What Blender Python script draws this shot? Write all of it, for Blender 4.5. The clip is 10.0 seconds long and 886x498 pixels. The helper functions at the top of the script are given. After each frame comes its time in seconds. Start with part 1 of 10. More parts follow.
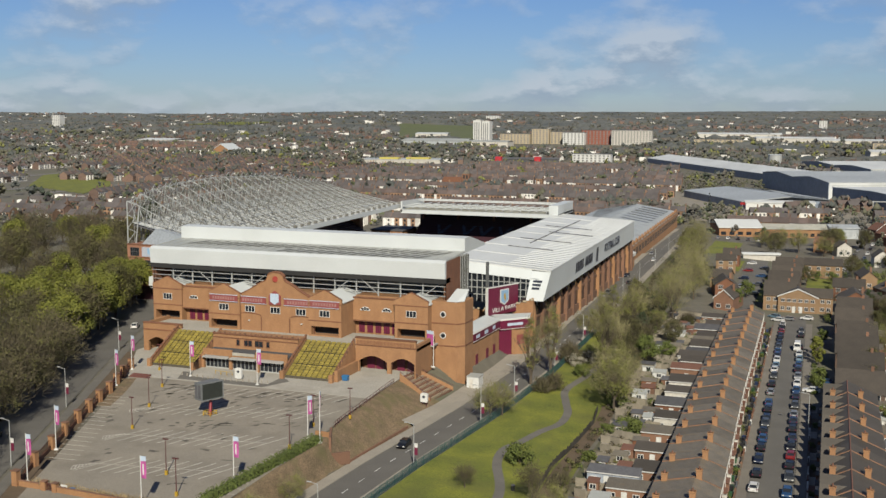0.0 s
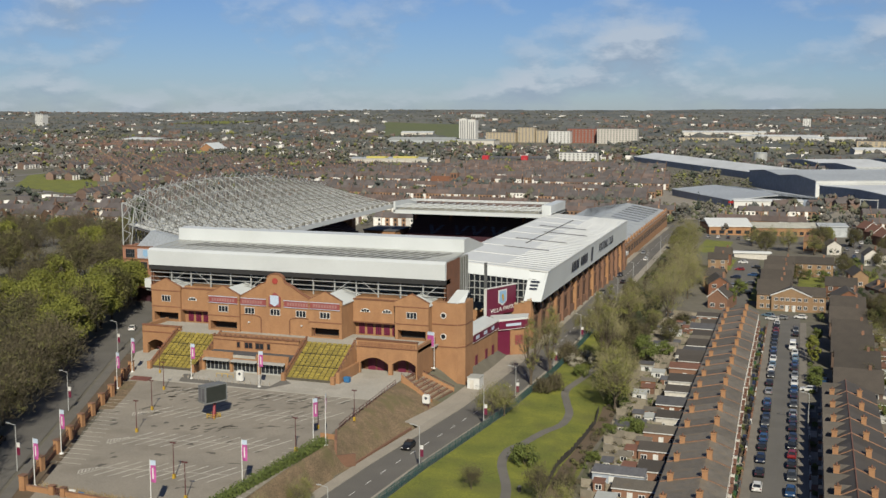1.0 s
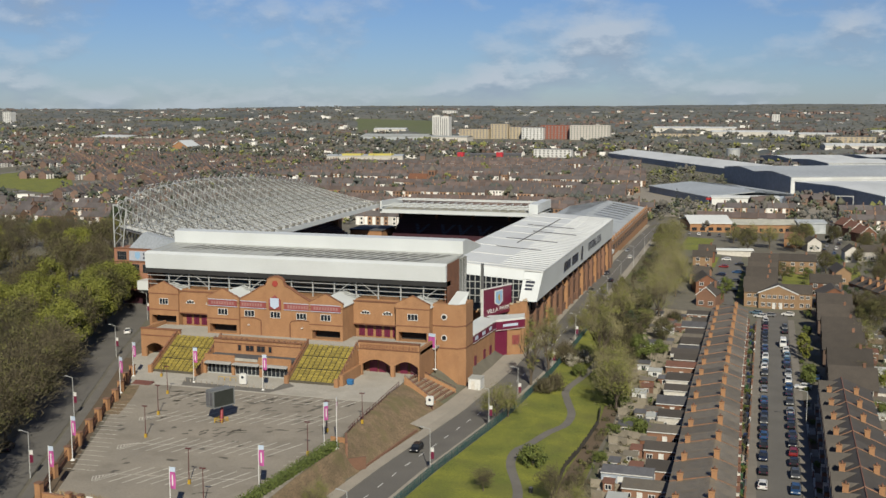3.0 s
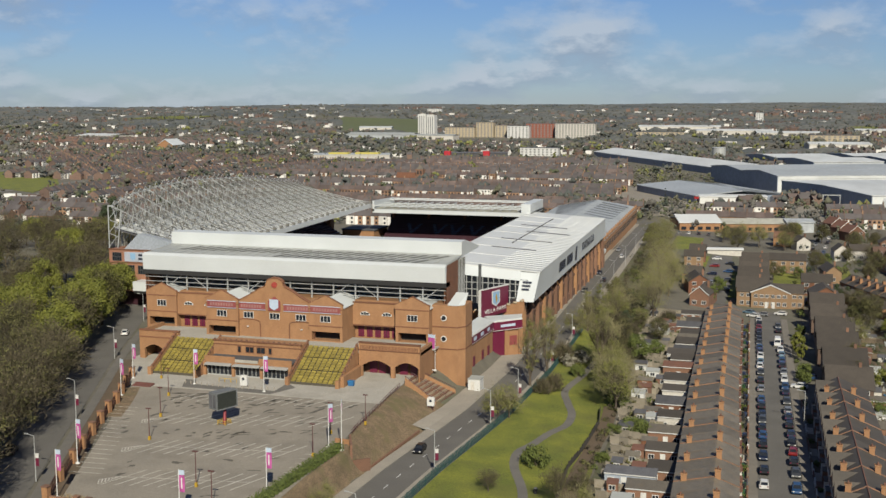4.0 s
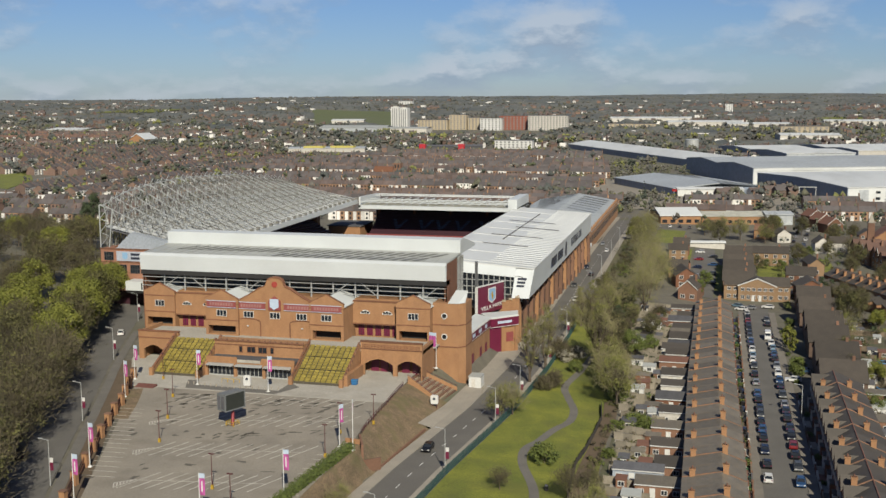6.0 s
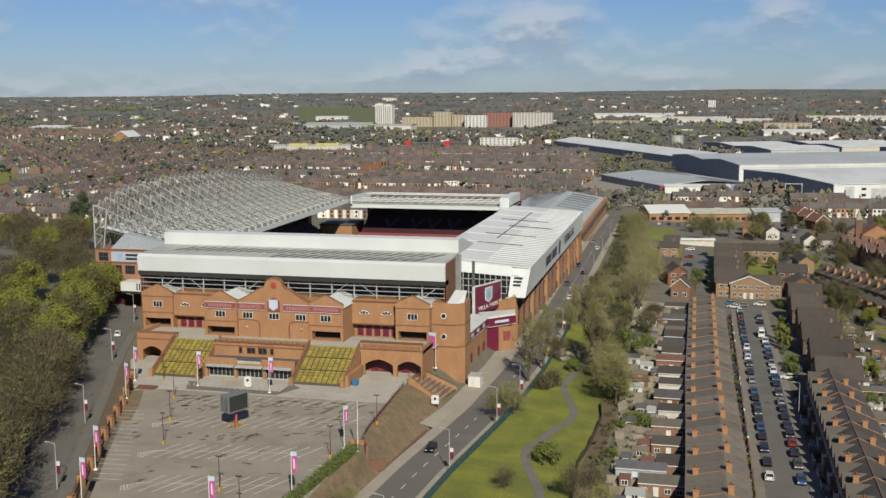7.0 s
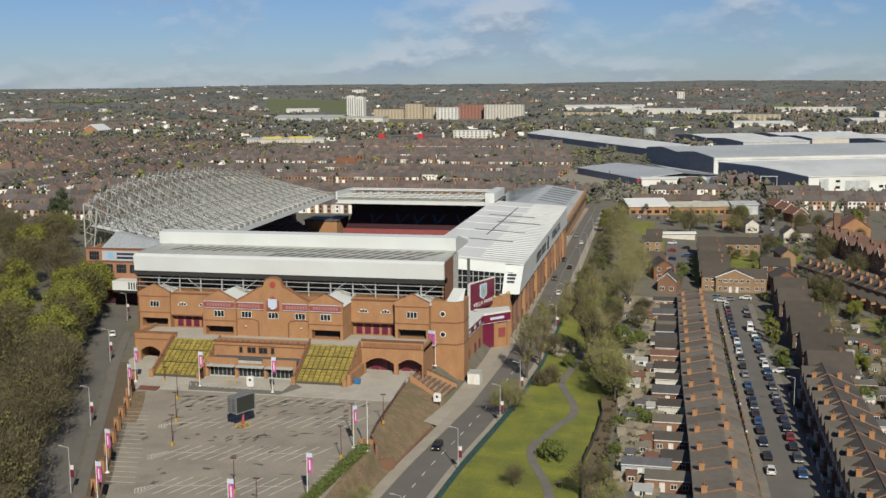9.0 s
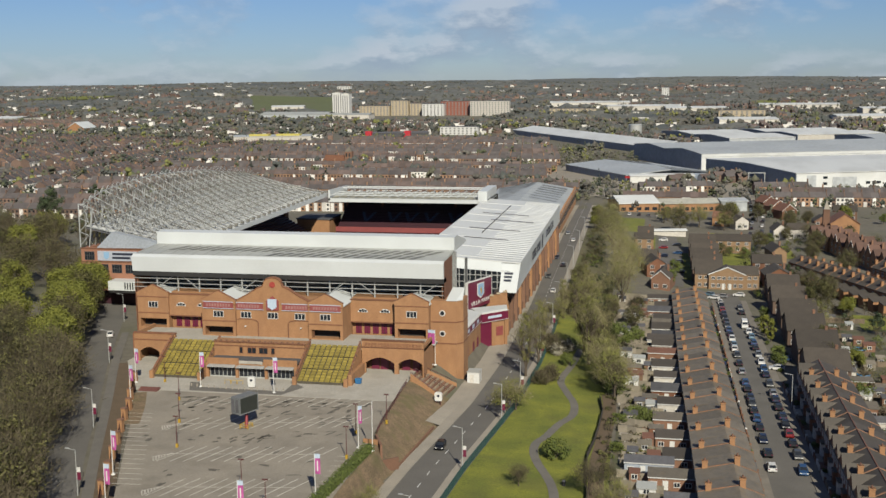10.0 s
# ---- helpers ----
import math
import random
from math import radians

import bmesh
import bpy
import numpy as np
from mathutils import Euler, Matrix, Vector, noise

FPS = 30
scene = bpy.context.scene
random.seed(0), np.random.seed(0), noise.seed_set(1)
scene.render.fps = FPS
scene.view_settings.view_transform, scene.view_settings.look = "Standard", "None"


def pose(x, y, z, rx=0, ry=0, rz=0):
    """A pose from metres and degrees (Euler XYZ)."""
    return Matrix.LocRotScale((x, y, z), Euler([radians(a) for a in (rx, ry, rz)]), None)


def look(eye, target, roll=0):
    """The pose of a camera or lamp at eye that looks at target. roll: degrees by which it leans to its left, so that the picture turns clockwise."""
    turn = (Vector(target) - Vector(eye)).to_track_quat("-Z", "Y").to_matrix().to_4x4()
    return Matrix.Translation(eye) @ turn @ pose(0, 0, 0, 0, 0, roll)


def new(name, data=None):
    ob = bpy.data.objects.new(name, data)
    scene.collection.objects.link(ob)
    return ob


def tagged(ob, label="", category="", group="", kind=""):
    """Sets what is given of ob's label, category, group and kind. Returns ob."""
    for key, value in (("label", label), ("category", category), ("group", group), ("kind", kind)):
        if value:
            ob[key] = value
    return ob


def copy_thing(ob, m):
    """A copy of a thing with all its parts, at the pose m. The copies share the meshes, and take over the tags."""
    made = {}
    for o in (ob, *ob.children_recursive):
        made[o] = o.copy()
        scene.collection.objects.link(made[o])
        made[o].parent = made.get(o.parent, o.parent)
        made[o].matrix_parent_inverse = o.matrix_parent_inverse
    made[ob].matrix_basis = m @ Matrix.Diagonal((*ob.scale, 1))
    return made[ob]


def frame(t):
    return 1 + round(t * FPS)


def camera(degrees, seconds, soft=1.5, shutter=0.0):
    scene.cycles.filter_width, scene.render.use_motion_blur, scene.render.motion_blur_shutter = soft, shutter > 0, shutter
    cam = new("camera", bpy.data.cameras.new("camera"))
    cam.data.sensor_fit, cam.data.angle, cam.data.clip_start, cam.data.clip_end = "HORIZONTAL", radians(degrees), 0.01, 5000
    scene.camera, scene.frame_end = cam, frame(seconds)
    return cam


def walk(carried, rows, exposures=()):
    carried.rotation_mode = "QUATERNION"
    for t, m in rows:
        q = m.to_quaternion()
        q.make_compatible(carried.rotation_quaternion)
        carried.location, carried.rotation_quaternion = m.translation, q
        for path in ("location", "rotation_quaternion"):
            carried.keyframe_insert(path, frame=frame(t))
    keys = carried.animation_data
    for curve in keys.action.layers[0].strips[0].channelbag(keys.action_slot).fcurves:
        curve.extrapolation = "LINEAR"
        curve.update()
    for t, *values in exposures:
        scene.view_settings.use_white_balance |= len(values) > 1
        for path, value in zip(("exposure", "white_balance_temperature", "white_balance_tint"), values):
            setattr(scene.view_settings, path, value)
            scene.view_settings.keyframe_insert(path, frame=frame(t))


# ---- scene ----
cam = camera(44.5, 10.0)
PATH = [
    (0, (85.331, -238.862, 59.812), (84.663, -236.994, 59.563), 0.2),
    (0.5, (83.622, -239.633, 60.161), (82.968, -237.76, 59.91), 0.2),
    (1, (81.912, -240.462, 60.549), (81.271, -238.584, 60.297), 0.1),
    (1.5, (80.327, -241.326, 60.945), (79.7, -239.444, 60.691), 0.1),
    (2, (78.64, -242.135, 61.33), (78.026, -240.249, 61.074), 0.1),
    (2.5, (77.074, -242.924, 61.74), (76.472, -241.034, 61.482), 0.0),
    (4, (72.056, -245.433, 62.965), (71.496, -243.531, 62.702), -0.0),
    (4.5, (70.454, -246.182, 63.37), (69.907, -244.276, 63.104), -0.1),
    (5, (68.767, -247.001, 63.765), (68.234, -245.092, 63.494), -0.2),
    (5.5, (67.181, -247.751, 64.235), (66.66, -245.839, 63.96), -0.2),
    (7, (61.904, -250.21, 65.828), (61.428, -248.288, 65.543), -0.3),
    (7.5, (60.238, -250.912, 66.279), (59.775, -248.988, 65.99), -0.3),
    (8, (58.539, -251.714, 66.787), (58.091, -249.787, 66.494), -0.3),
    (8.5, (56.804, -252.412, 67.288), (56.37, -250.483, 66.991), -0.4),
    (9, (55.074, -253.161, 67.803), (54.655, -251.229, 67.502), -0.4),
    (9.5, (53.429, -253.843, 68.298), (53.024, -251.908, 67.993), -0.4),
    (10, (51.669, -254.474, 68.706), (51.278, -252.537, 68.398), -0.5),
]
walk(cam, [(t, look(eye, target, roll)) for t, eye, target, roll in PATH])

# ---- world, sun ----
SUN_DIR = Vector((0.345, -0.745, 0.574)).normalized()
world = bpy.data.worlds.new("world")
scene.world = world
world.use_nodes = True
wn, wl = world.node_tree.nodes, world.node_tree.links
wn.clear()
w_out, w_bg = wn.new("ShaderNodeOutputWorld"), wn.new("ShaderNodeBackground")
sky = wn.new("ShaderNodeTexSky")
sky.sky_type, sky.sun_disc = "NISHITA", False
sky.sun_elevation = math.asin(SUN_DIR.z)
sky.sun_rotation = math.atan2(SUN_DIR.x, SUN_DIR.y)
sky.air_density, sky.dust_density, sky.ozone_density, sky.altitude = 1.0, 0.15, 3.5, 150
w_co = wn.new("ShaderNodeTexCoord")
w_sep = wn.new("ShaderNodeSeparateXYZ")
wl.new(w_co.outputs["Generated"], w_sep.inputs[0])


def wmath(op, a, b=None):
    n = wn.new("ShaderNodeMath")
    n.operation = op
    for i, v in enumerate((a, b)):
        if v is None:
            continue
        if isinstance(v, (int, float)):
            n.inputs[i].default_value = v
        else:
            wl.new(v, n.inputs[i])
    return n.outputs[0]


# clouds: banks along the sky, longer than high, closing up towards the horizon
w_az = wmath("ARCTAN2", w_sep.outputs[0], w_sep.outputs[1])
w_el = wmath("MAXIMUM", w_sep.outputs[2], -0.02)


def cloud_noise(scale, detail, shift, rough=0.55):
    comb = wn.new("ShaderNodeCombineXYZ")
    wl.new(w_az, comb.inputs[0])
    # banks are drawn flatter near the horizon
    wl.new(wmath("ADD", wmath("MULTIPLY", wmath("POWER", wmath("ADD", w_el, 0.03), 0.75), 1.5), shift), comb.inputs[1])
    comb.inputs[2].default_value = 4.4
    tex = wn.new("ShaderNodeTexNoise")
    tex.inputs["Scale"].default_value, tex.inputs["Detail"].default_value = scale, detail
    tex.inputs["Roughness"].default_value = rough
    wl.new(comb.outputs[0], tex.inputs["Vector"])
    return tex.outputs["Fac"]


w_low, w_up = cloud_noise(8.5, 9, 0.0), cloud_noise(8.5, 9, 0.02)
w_ramp = wn.new("ShaderNodeValToRGB")
w_ramp.color_ramp.elements[0].position, w_ramp.color_ramp.elements[1].position = 0.45, 0.66
wl.new(w_low, w_ramp.inputs[0])
w_cloud = wn.new("ShaderNodeValToRGB")
w_cloud.color_ramp.elements[0].position, w_cloud.color_ramp.elements[0].color = 0.42, (3.9, 4.9, 6.3, 1)
w_cloud.color_ramp.elements[1].position, w_cloud.color_ramp.elements[1].color = 0.6, (6.5, 7.3, 8.3, 1)
# the tops, with less cloud over them, catch the sun
wl.new(wmath("ADD", wmath("MULTIPLY", wmath("SUBTRACT", w_low, w_up), 2.2), 0.5), w_cloud.inputs[0])
w_mix = wn.new("ShaderNodeMixRGB")
w_thin = wn.new("ShaderNodeMapRange")
w_thin.inputs[1].default_value, w_thin.inputs[2].default_value, w_thin.inputs[3].default_value, w_thin.inputs[4].default_value = 0.0, 0.5, 0.85, 0.45
wl.new(w_sep.outputs[2], w_thin.inputs[0])
wl.new(wmath("MULTIPLY", w_ramp.outputs[0], w_thin.outputs[0]), w_mix.inputs[0])
w_tint = wn.new("ShaderNodeMixRGB")
w_tint.blend_type = "MULTIPLY"
w_tint.inputs[0].default_value, w_tint.inputs[2].default_value = 1.0, (0.53, 0.66, 0.95, 1)
wl.new(sky.outputs[0], w_tint.inputs[1])
wl.new(w_tint.outputs[0], w_mix.inputs[1])
wl.new(w_cloud.outputs[0], w_mix.inputs[2])
wl.new(w_mix.outputs[0], w_bg.inputs["Color"])
w_bg.inputs["Strength"].default_value = 0.0508
wl.new(w_bg.outputs[0], w_out.inputs["Surface"])

sun_data = bpy.data.lights.new("sun", "SUN")
sun_data.energy, sun_data.angle, sun_data.color = 4.9, radians(0.6), (1.0, 0.93, 0.76)
sun = new("sun", sun_data)
sun.matrix_world = look(SUN_DIR * 300, (0, 0, 0))
scene.view_settings.exposure = 0.56


# ---- materials ----
DEPTH = 0.575  # common depth of all paints and surfaces


def mat(name, c1, c2=None, scale=1.0, rough=0.8, metal=0.0, bump=0.0, fine=8.0, stain=0.0, stain_col=(0.1, 0.09, 0.07),
        stain_scale=0.15, grain=0.16, island=0.0, random_tint=0.0, stretch=(1, 1, 1)):
    """Two-colour noise at two scales, optional stains, bump and variation by piece."""
    m = bpy.data.materials.new(name)
    m.use_nodes = True
    nt = m.node_tree
    n, l = nt.nodes, nt.links
    b = n["Principled BSDF"]
    b.inputs["Roughness"].default_value, b.inputs["Metallic"].default_value = rough, metal
    c2 = c2 or tuple(v * 0.8 for v in c1)
    c1, c2, stain_col = (tuple(v * DEPTH for v in c) for c in (c1, c2, stain_col))
    co = n.new("ShaderNodeTexCoord")
    mp = n.new("ShaderNodeMapping")
    mp.inputs["Scale"].default_value = stretch
    l.new(co.outputs["Object"], mp.inputs[0])

    def noise_tex(s, d=5):
        t = n.new("ShaderNodeTexNoise")
        t.inputs["Scale"].default_value, t.inputs["Detail"].default_value = s, d
        l.new(mp.outputs[0], t.inputs["Vector"])
        return t.outputs["Fac"]

    def ramp(src, a, z):
        r = n.new("ShaderNodeMapRange")
        r.inputs[1].default_value, r.inputs[2].default_value = a, z
        l.new(src, r.inputs[0])
        return r.outputs[0]

    def mix(f, a, c, mode="MIX"):
        x = n.new("ShaderNodeMixRGB")
        x.blend_type = mode
        for i, v in enumerate((f, a, c)):
            if isinstance(v, (int, float)):
                x.inputs[i].default_value = v
            elif isinstance(v, tuple):
                x.inputs[i].default_value = (*v[:3], 1)
            else:
                l.new(v, x.inputs[i])
        return x.outputs[0]

    col = mix(ramp(noise_tex(scale), 0.3, 0.7), tuple(c1), tuple(c2))
    f = noise_tex(scale * fine, 4)
    g = n.new("ShaderNodeMapRange")
    g.inputs[1].default_value, g.inputs[2].default_value, g.inputs[3].default_value, g.inputs[4].default_value = 0.3, 0.7, 1 - grain, 1 + grain
    l.new(f, g.inputs[0])
    col = mix(1.0, col, g.outputs[0], "MULTIPLY")
    if stain:
        s = n.new("ShaderNodeMath")
        s.operation = "MULTIPLY"
        l.new(ramp(noise_tex(stain_scale, 7), 0.5, 0.68), s.inputs[0])
        s.inputs[1].default_value = stain
        col = mix(s.outputs[0], col, tuple(stain_col))
    for amount, which in ((island, "island"), (random_tint, "object")):
        if amount:
            src = n.new("ShaderNodeNewGeometry").outputs["Random Per Island"] if which == "island" else n.new("ShaderNodeObjectInfo").outputs["Random"]
            v = n.new("ShaderNodeMapRange")
            v.inputs[3].default_value, v.inputs[4].default_value = 1 - amount, 1 + amount
            l.new(src, v.inputs[0])
            col = mix(1.0, col, v.outputs[0], "MULTIPLY")
    l.new(col, b.inputs["Base Color"])
    if bump:
        bp = n.new("ShaderNodeBump")
        bp.inputs["Strength"].default_value, bp.inputs["Distance"].default_value = bump, 0.05
        l.new(f, bp.inputs["Height"])
        l.new(bp.outputs[0], b.inputs["Normal"])
    return m


BRICK = mat("orange_brick", (0.43, 0.228, 0.108), (0.355, 0.18, 0.084), 0.5, 0.85, bump=0.3, fine=14, grain=0.16, stain=0.35, stain_col=(0.29, 0.15, 0.08), stain_scale=0.3, stretch=(1, 1, 0.5))
BRICK_DARK = mat("dark_brick", (0.24, 0.1, 0.05), (0.19, 0.08, 0.042), 0.5, 0.85, bump=0.3, fine=16, random_tint=0.2)
BRICK_RED = mat("red_brick", (0.25, 0.13, 0.08), (0.2, 0.105, 0.066), 0.4, 0.85, bump=0.3, fine=16, random_tint=0.25)
WHITE_METAL = mat("white_cladding", (0.73, 0.77, 0.785), (0.675, 0.71, 0.725), 0.12, 0.45, fine=30, grain=0.03, stain=0.25, stain_col=(0.56, 0.58, 0.56), stain_scale=0.08)
ROOF_SHEET = mat("roof_sheet", (0.5, 0.515, 0.49), (0.43, 0.445, 0.425), 0.1, 0.5, fine=12, grain=0.05, stain=0.3, stain_col=(0.36, 0.365, 0.34), stain_scale=0.06)
ROOF_LIGHT = mat("translucent_sheet", (0.13, 0.13, 0.115), (0.1, 0.1, 0.09), 0.6, 0.4, fine=6)
ROOF_WHITE = mat("white_roof_sheet", (0.8, 0.82, 0.815), (0.72, 0.74, 0.735), 0.05, 0.5, fine=20, grain=0.04, stain=0.35, stain_col=(0.54, 0.55, 0.53), stain_scale=0.05, stretch=(1, 0.3, 1))
GREY_STEEL = mat("galvanised_steel", (0.56, 0.575, 0.565), (0.47, 0.48, 0.475), 0.8, 0.45, metal=0.2, fine=6)
SIGN_RED = mat("faded_claret", (0.32, 0.075, 0.07), (0.26, 0.06, 0.06), 0.6, 0.6, fine=8)
# Near-black for gaps and voids; also painted where only deep shade falls.
DARK = mat("void_and_shade_black", (0.02, 0.02, 0.022), (0.03, 0.03, 0.03), 0.4, 0.9)
CLARET = mat("claret_paint", (0.17, 0.012, 0.05), (0.14, 0.01, 0.04), 0.5, 0.5, fine=6)
PINK = mat("magenta_banner", (0.5, 0.09, 0.33), (0.44, 0.08, 0.29), 0.8, 0.7, fine=4)
PALE_BLUE = mat("pale_blue_cloth", (0.55, 0.66, 0.8), (0.5, 0.6, 0.75), 1.0, 0.7)
WHITE = mat("white_paint", (0.78, 0.78, 0.76), (0.7, 0.7, 0.68), 0.7, 0.6, fine=6)
YELLOW_SEAT = mat("faded_yellow_seat", (0.33, 0.26, 0.045), (0.27, 0.21, 0.04), 0.6, 0.75, fine=6, random_tint=0.18)
YELLOW = mat("yellow_paint", (0.55, 0.36, 0.03), (0.48, 0.3, 0.03), 1.0, 0.6)
ASPHALT = mat("worn_asphalt", (0.165, 0.155, 0.14), (0.135, 0.127, 0.116), 0.12, 0.9, bump=0.2, fine=40, stain=0.45, stain_col=(0.105, 0.1, 0.09), stain_scale=0.1)
CARPARK = mat("car_park_asphalt", (0.35, 0.312, 0.255), (0.28, 0.252, 0.21), 0.1, 0.92, bump=0.2, fine=40, stain=0.45, stain_col=(0.2, 0.175, 0.14), stain_scale=0.16)
CONCRETE = mat("pale_concrete", (0.51, 0.48, 0.42), (0.43, 0.405, 0.355), 0.12, 0.9, bump=0.2, fine=30, stain=0.4, stain_col=(0.32, 0.29, 0.245), stain_scale=0.2)
STREET_PAVING = mat("worn_street_paving", (0.25, 0.225, 0.19), (0.2, 0.18, 0.155), 0.4, 0.9, fine=12, stain=0.4, stain_col=(0.15, 0.135, 0.11))
SETTS = mat("dark_paving", (0.19, 0.175, 0.155), (0.15, 0.14, 0.125), 0.3, 0.9, fine=30)
PAVING = mat("pavement_slabs", (0.4, 0.36, 0.3), (0.34, 0.31, 0.26), 0.3, 0.9, bump=0.2, fine=20)
GRASS = mat("mown_grass", (0.235, 0.245, 0.024), (0.13, 0.155, 0.016), 0.16, 0.95, bump=0.8, fine=22, grain=0.34, stain=0.65, stain_col=(0.125, 0.13, 0.025), stain_scale=0.11)
ROUGH_GRASS = mat("rough_bank", (0.26, 0.18, 0.108), (0.165, 0.122, 0.068), 0.45, 0.95, bump=0.9, fine=8, grain=0.4, stain=0.8, stain_col=(0.155, 0.135, 0.055), stain_scale=0.2)
SOIL = mat("bare_soil", (0.15, 0.105, 0.065), (0.12, 0.085, 0.05), 0.4, 0.95, bump=0.4, fine=14)
EARTH = mat("town_ground", (0.145, 0.132, 0.1), (0.17, 0.155, 0.125), 0.03, 0.95, fine=14, stain=0.6, stain_col=(0.12, 0.13, 0.055), stain_scale=0.02)
SLATE = mat("grey_slate", (0.2, 0.175, 0.142), (0.14, 0.124, 0.102), 0.55, 0.75, bump=0.5, fine=9, grain=0.26, random_tint=0.2, stain=0.55, stain_col=(0.24, 0.185, 0.12), stain_scale=0.5)
SLATE_DARK = mat("dark_slate", (0.084, 0.071, 0.058), (0.064, 0.055, 0.046), 0.3, 0.75, bump=0.3, fine=14, random_tint=0.2, stain=0.3, stain_col=(0.115, 0.098, 0.07))
TILE_BROWN = mat("brown_tile", (0.08, 0.066, 0.052), (0.062, 0.051, 0.041), 0.3, 0.8, bump=0.3, fine=14, random_tint=0.25)
PARTY_BRICK = mat("patched_orange_brick", (0.36, 0.17, 0.09), (0.2, 0.125, 0.085), 0.9, 0.85, bump=0.4, fine=8, grain=0.25, random_tint=0.2, stain=0.6, stain_col=(0.17, 0.15, 0.125), stain_scale=0.5)
WORN_TILE = mat("worn_red_tile", (0.145, 0.072, 0.05), (0.105, 0.056, 0.042), 0.4, 0.8, bump=0.3, fine=14, random_tint=0.25)
RED_TILE = mat("red_tile", (0.22, 0.1, 0.065), (0.175, 0.083, 0.055), 0.4, 0.8, bump=0.3, fine=14, random_tint=0.15)
GLASS = mat("dark_glass", (0.03, 0.035, 0.045), (0.02, 0.024, 0.03), 1.0, 0.08)
BARK = mat("bark", (0.13, 0.1, 0.07), (0.09, 0.07, 0.05), 2.0, 0.9, fine=6)
LEAF_LIME = mat("spring_leaf", (0.225, 0.23, 0.024), (0.135, 0.152, 0.02), 0.5, 0.8, fine=4, island=0.14)
LEAF_OLIVE = mat("olive_bud", (0.13, 0.125, 0.034), (0.09, 0.088, 0.026), 0.5, 0.85, fine=4, island=0.28)
LEAF_GREEN = mat("green_leaf", (0.135, 0.165, 0.025), (0.09, 0.12, 0.02), 0.5, 0.8, fine=4, island=0.3)
LEAF_DARK = mat("evergreen_leaf", (0.05, 0.075, 0.025), (0.035, 0.055, 0.02), 0.5, 0.8, fine=4, island=0.3)
TWIG = mat("twig", (0.112, 0.092, 0.05), (0.076, 0.062, 0.034), 0.5, 0.9, fine=4, island=0.22)
HEDGE = mat("hedge_leaf", (0.12, 0.155, 0.025), (0.08, 0.11, 0.018), 0.8, 0.8, fine=6, island=0.25)
TWIG_PALE = mat("khaki_twig", (0.27, 0.242, 0.115), (0.21, 0.19, 0.092), 0.5, 0.9, fine=4, island=0.2)
LEAF_PALE = mat("khaki_bud", (0.25, 0.258, 0.05), (0.185, 0.193, 0.042), 0.5, 0.85, fine=4, island=0.2)
TRUSS = mat("dull_truss_steel", (0.54, 0.565, 0.565), (0.42, 0.44, 0.44), 0.8, 0.5, metal=0.1, fine=6)
TRUSS_DARK = mat("stained_truss_steel", (0.27, 0.265, 0.24), (0.18, 0.175, 0.155), 0.8, 0.6, metal=0.1, fine=6)
TEAL = mat("teal_fence", (0.045, 0.12, 0.12), (0.035, 0.1, 0.1), 1.0, 0.5)
RUST = mat("maroon_steel", (0.12, 0.03, 0.03), (0.09, 0.025, 0.025), 1.0, 0.6)
WOOD = mat("weathered_wood", (0.31, 0.275, 0.215), (0.22, 0.19, 0.145), 0.8, 0.85, fine=8, random_tint=0.25)
WOOD_DARK = mat("stained_fence_wood", (0.2, 0.15, 0.1), (0.15, 0.115, 0.08), 0.8, 0.85, fine=8, random_tint=0.35)
# Fence wood painted near-black: its shade and cast shadow are in the colour.
SHADE_WOOD = mat("shade_darkened_wood", (0.05, 0.042, 0.032), (0.036, 0.03, 0.024), 0.8, 0.9, fine=8, random_tint=0.3)
FELT = mat("roof_felt", (0.125, 0.125, 0.135), (0.085, 0.085, 0.095), 0.5, 0.85, fine=6, random_tint=0.3)
RENDER_W = mat("pale_render", (0.66, 0.63, 0.57), (0.58, 0.55, 0.5), 0.4, 0.8, fine=6, random_tint=0.12)
MIDBLUE = mat("blue_cladding", (0.09, 0.11, 0.15), (0.075, 0.095, 0.13), 0.1, 0.5, fine=6)
BEIGE = mat("beige_render", (0.55, 0.46, 0.32), (0.48, 0.4, 0.28), 0.2, 0.8)
RUBBER = mat("tyre_rubber", (0.015, 0.015, 0.015), (0.02, 0.02, 0.02), 2.0, 0.9)


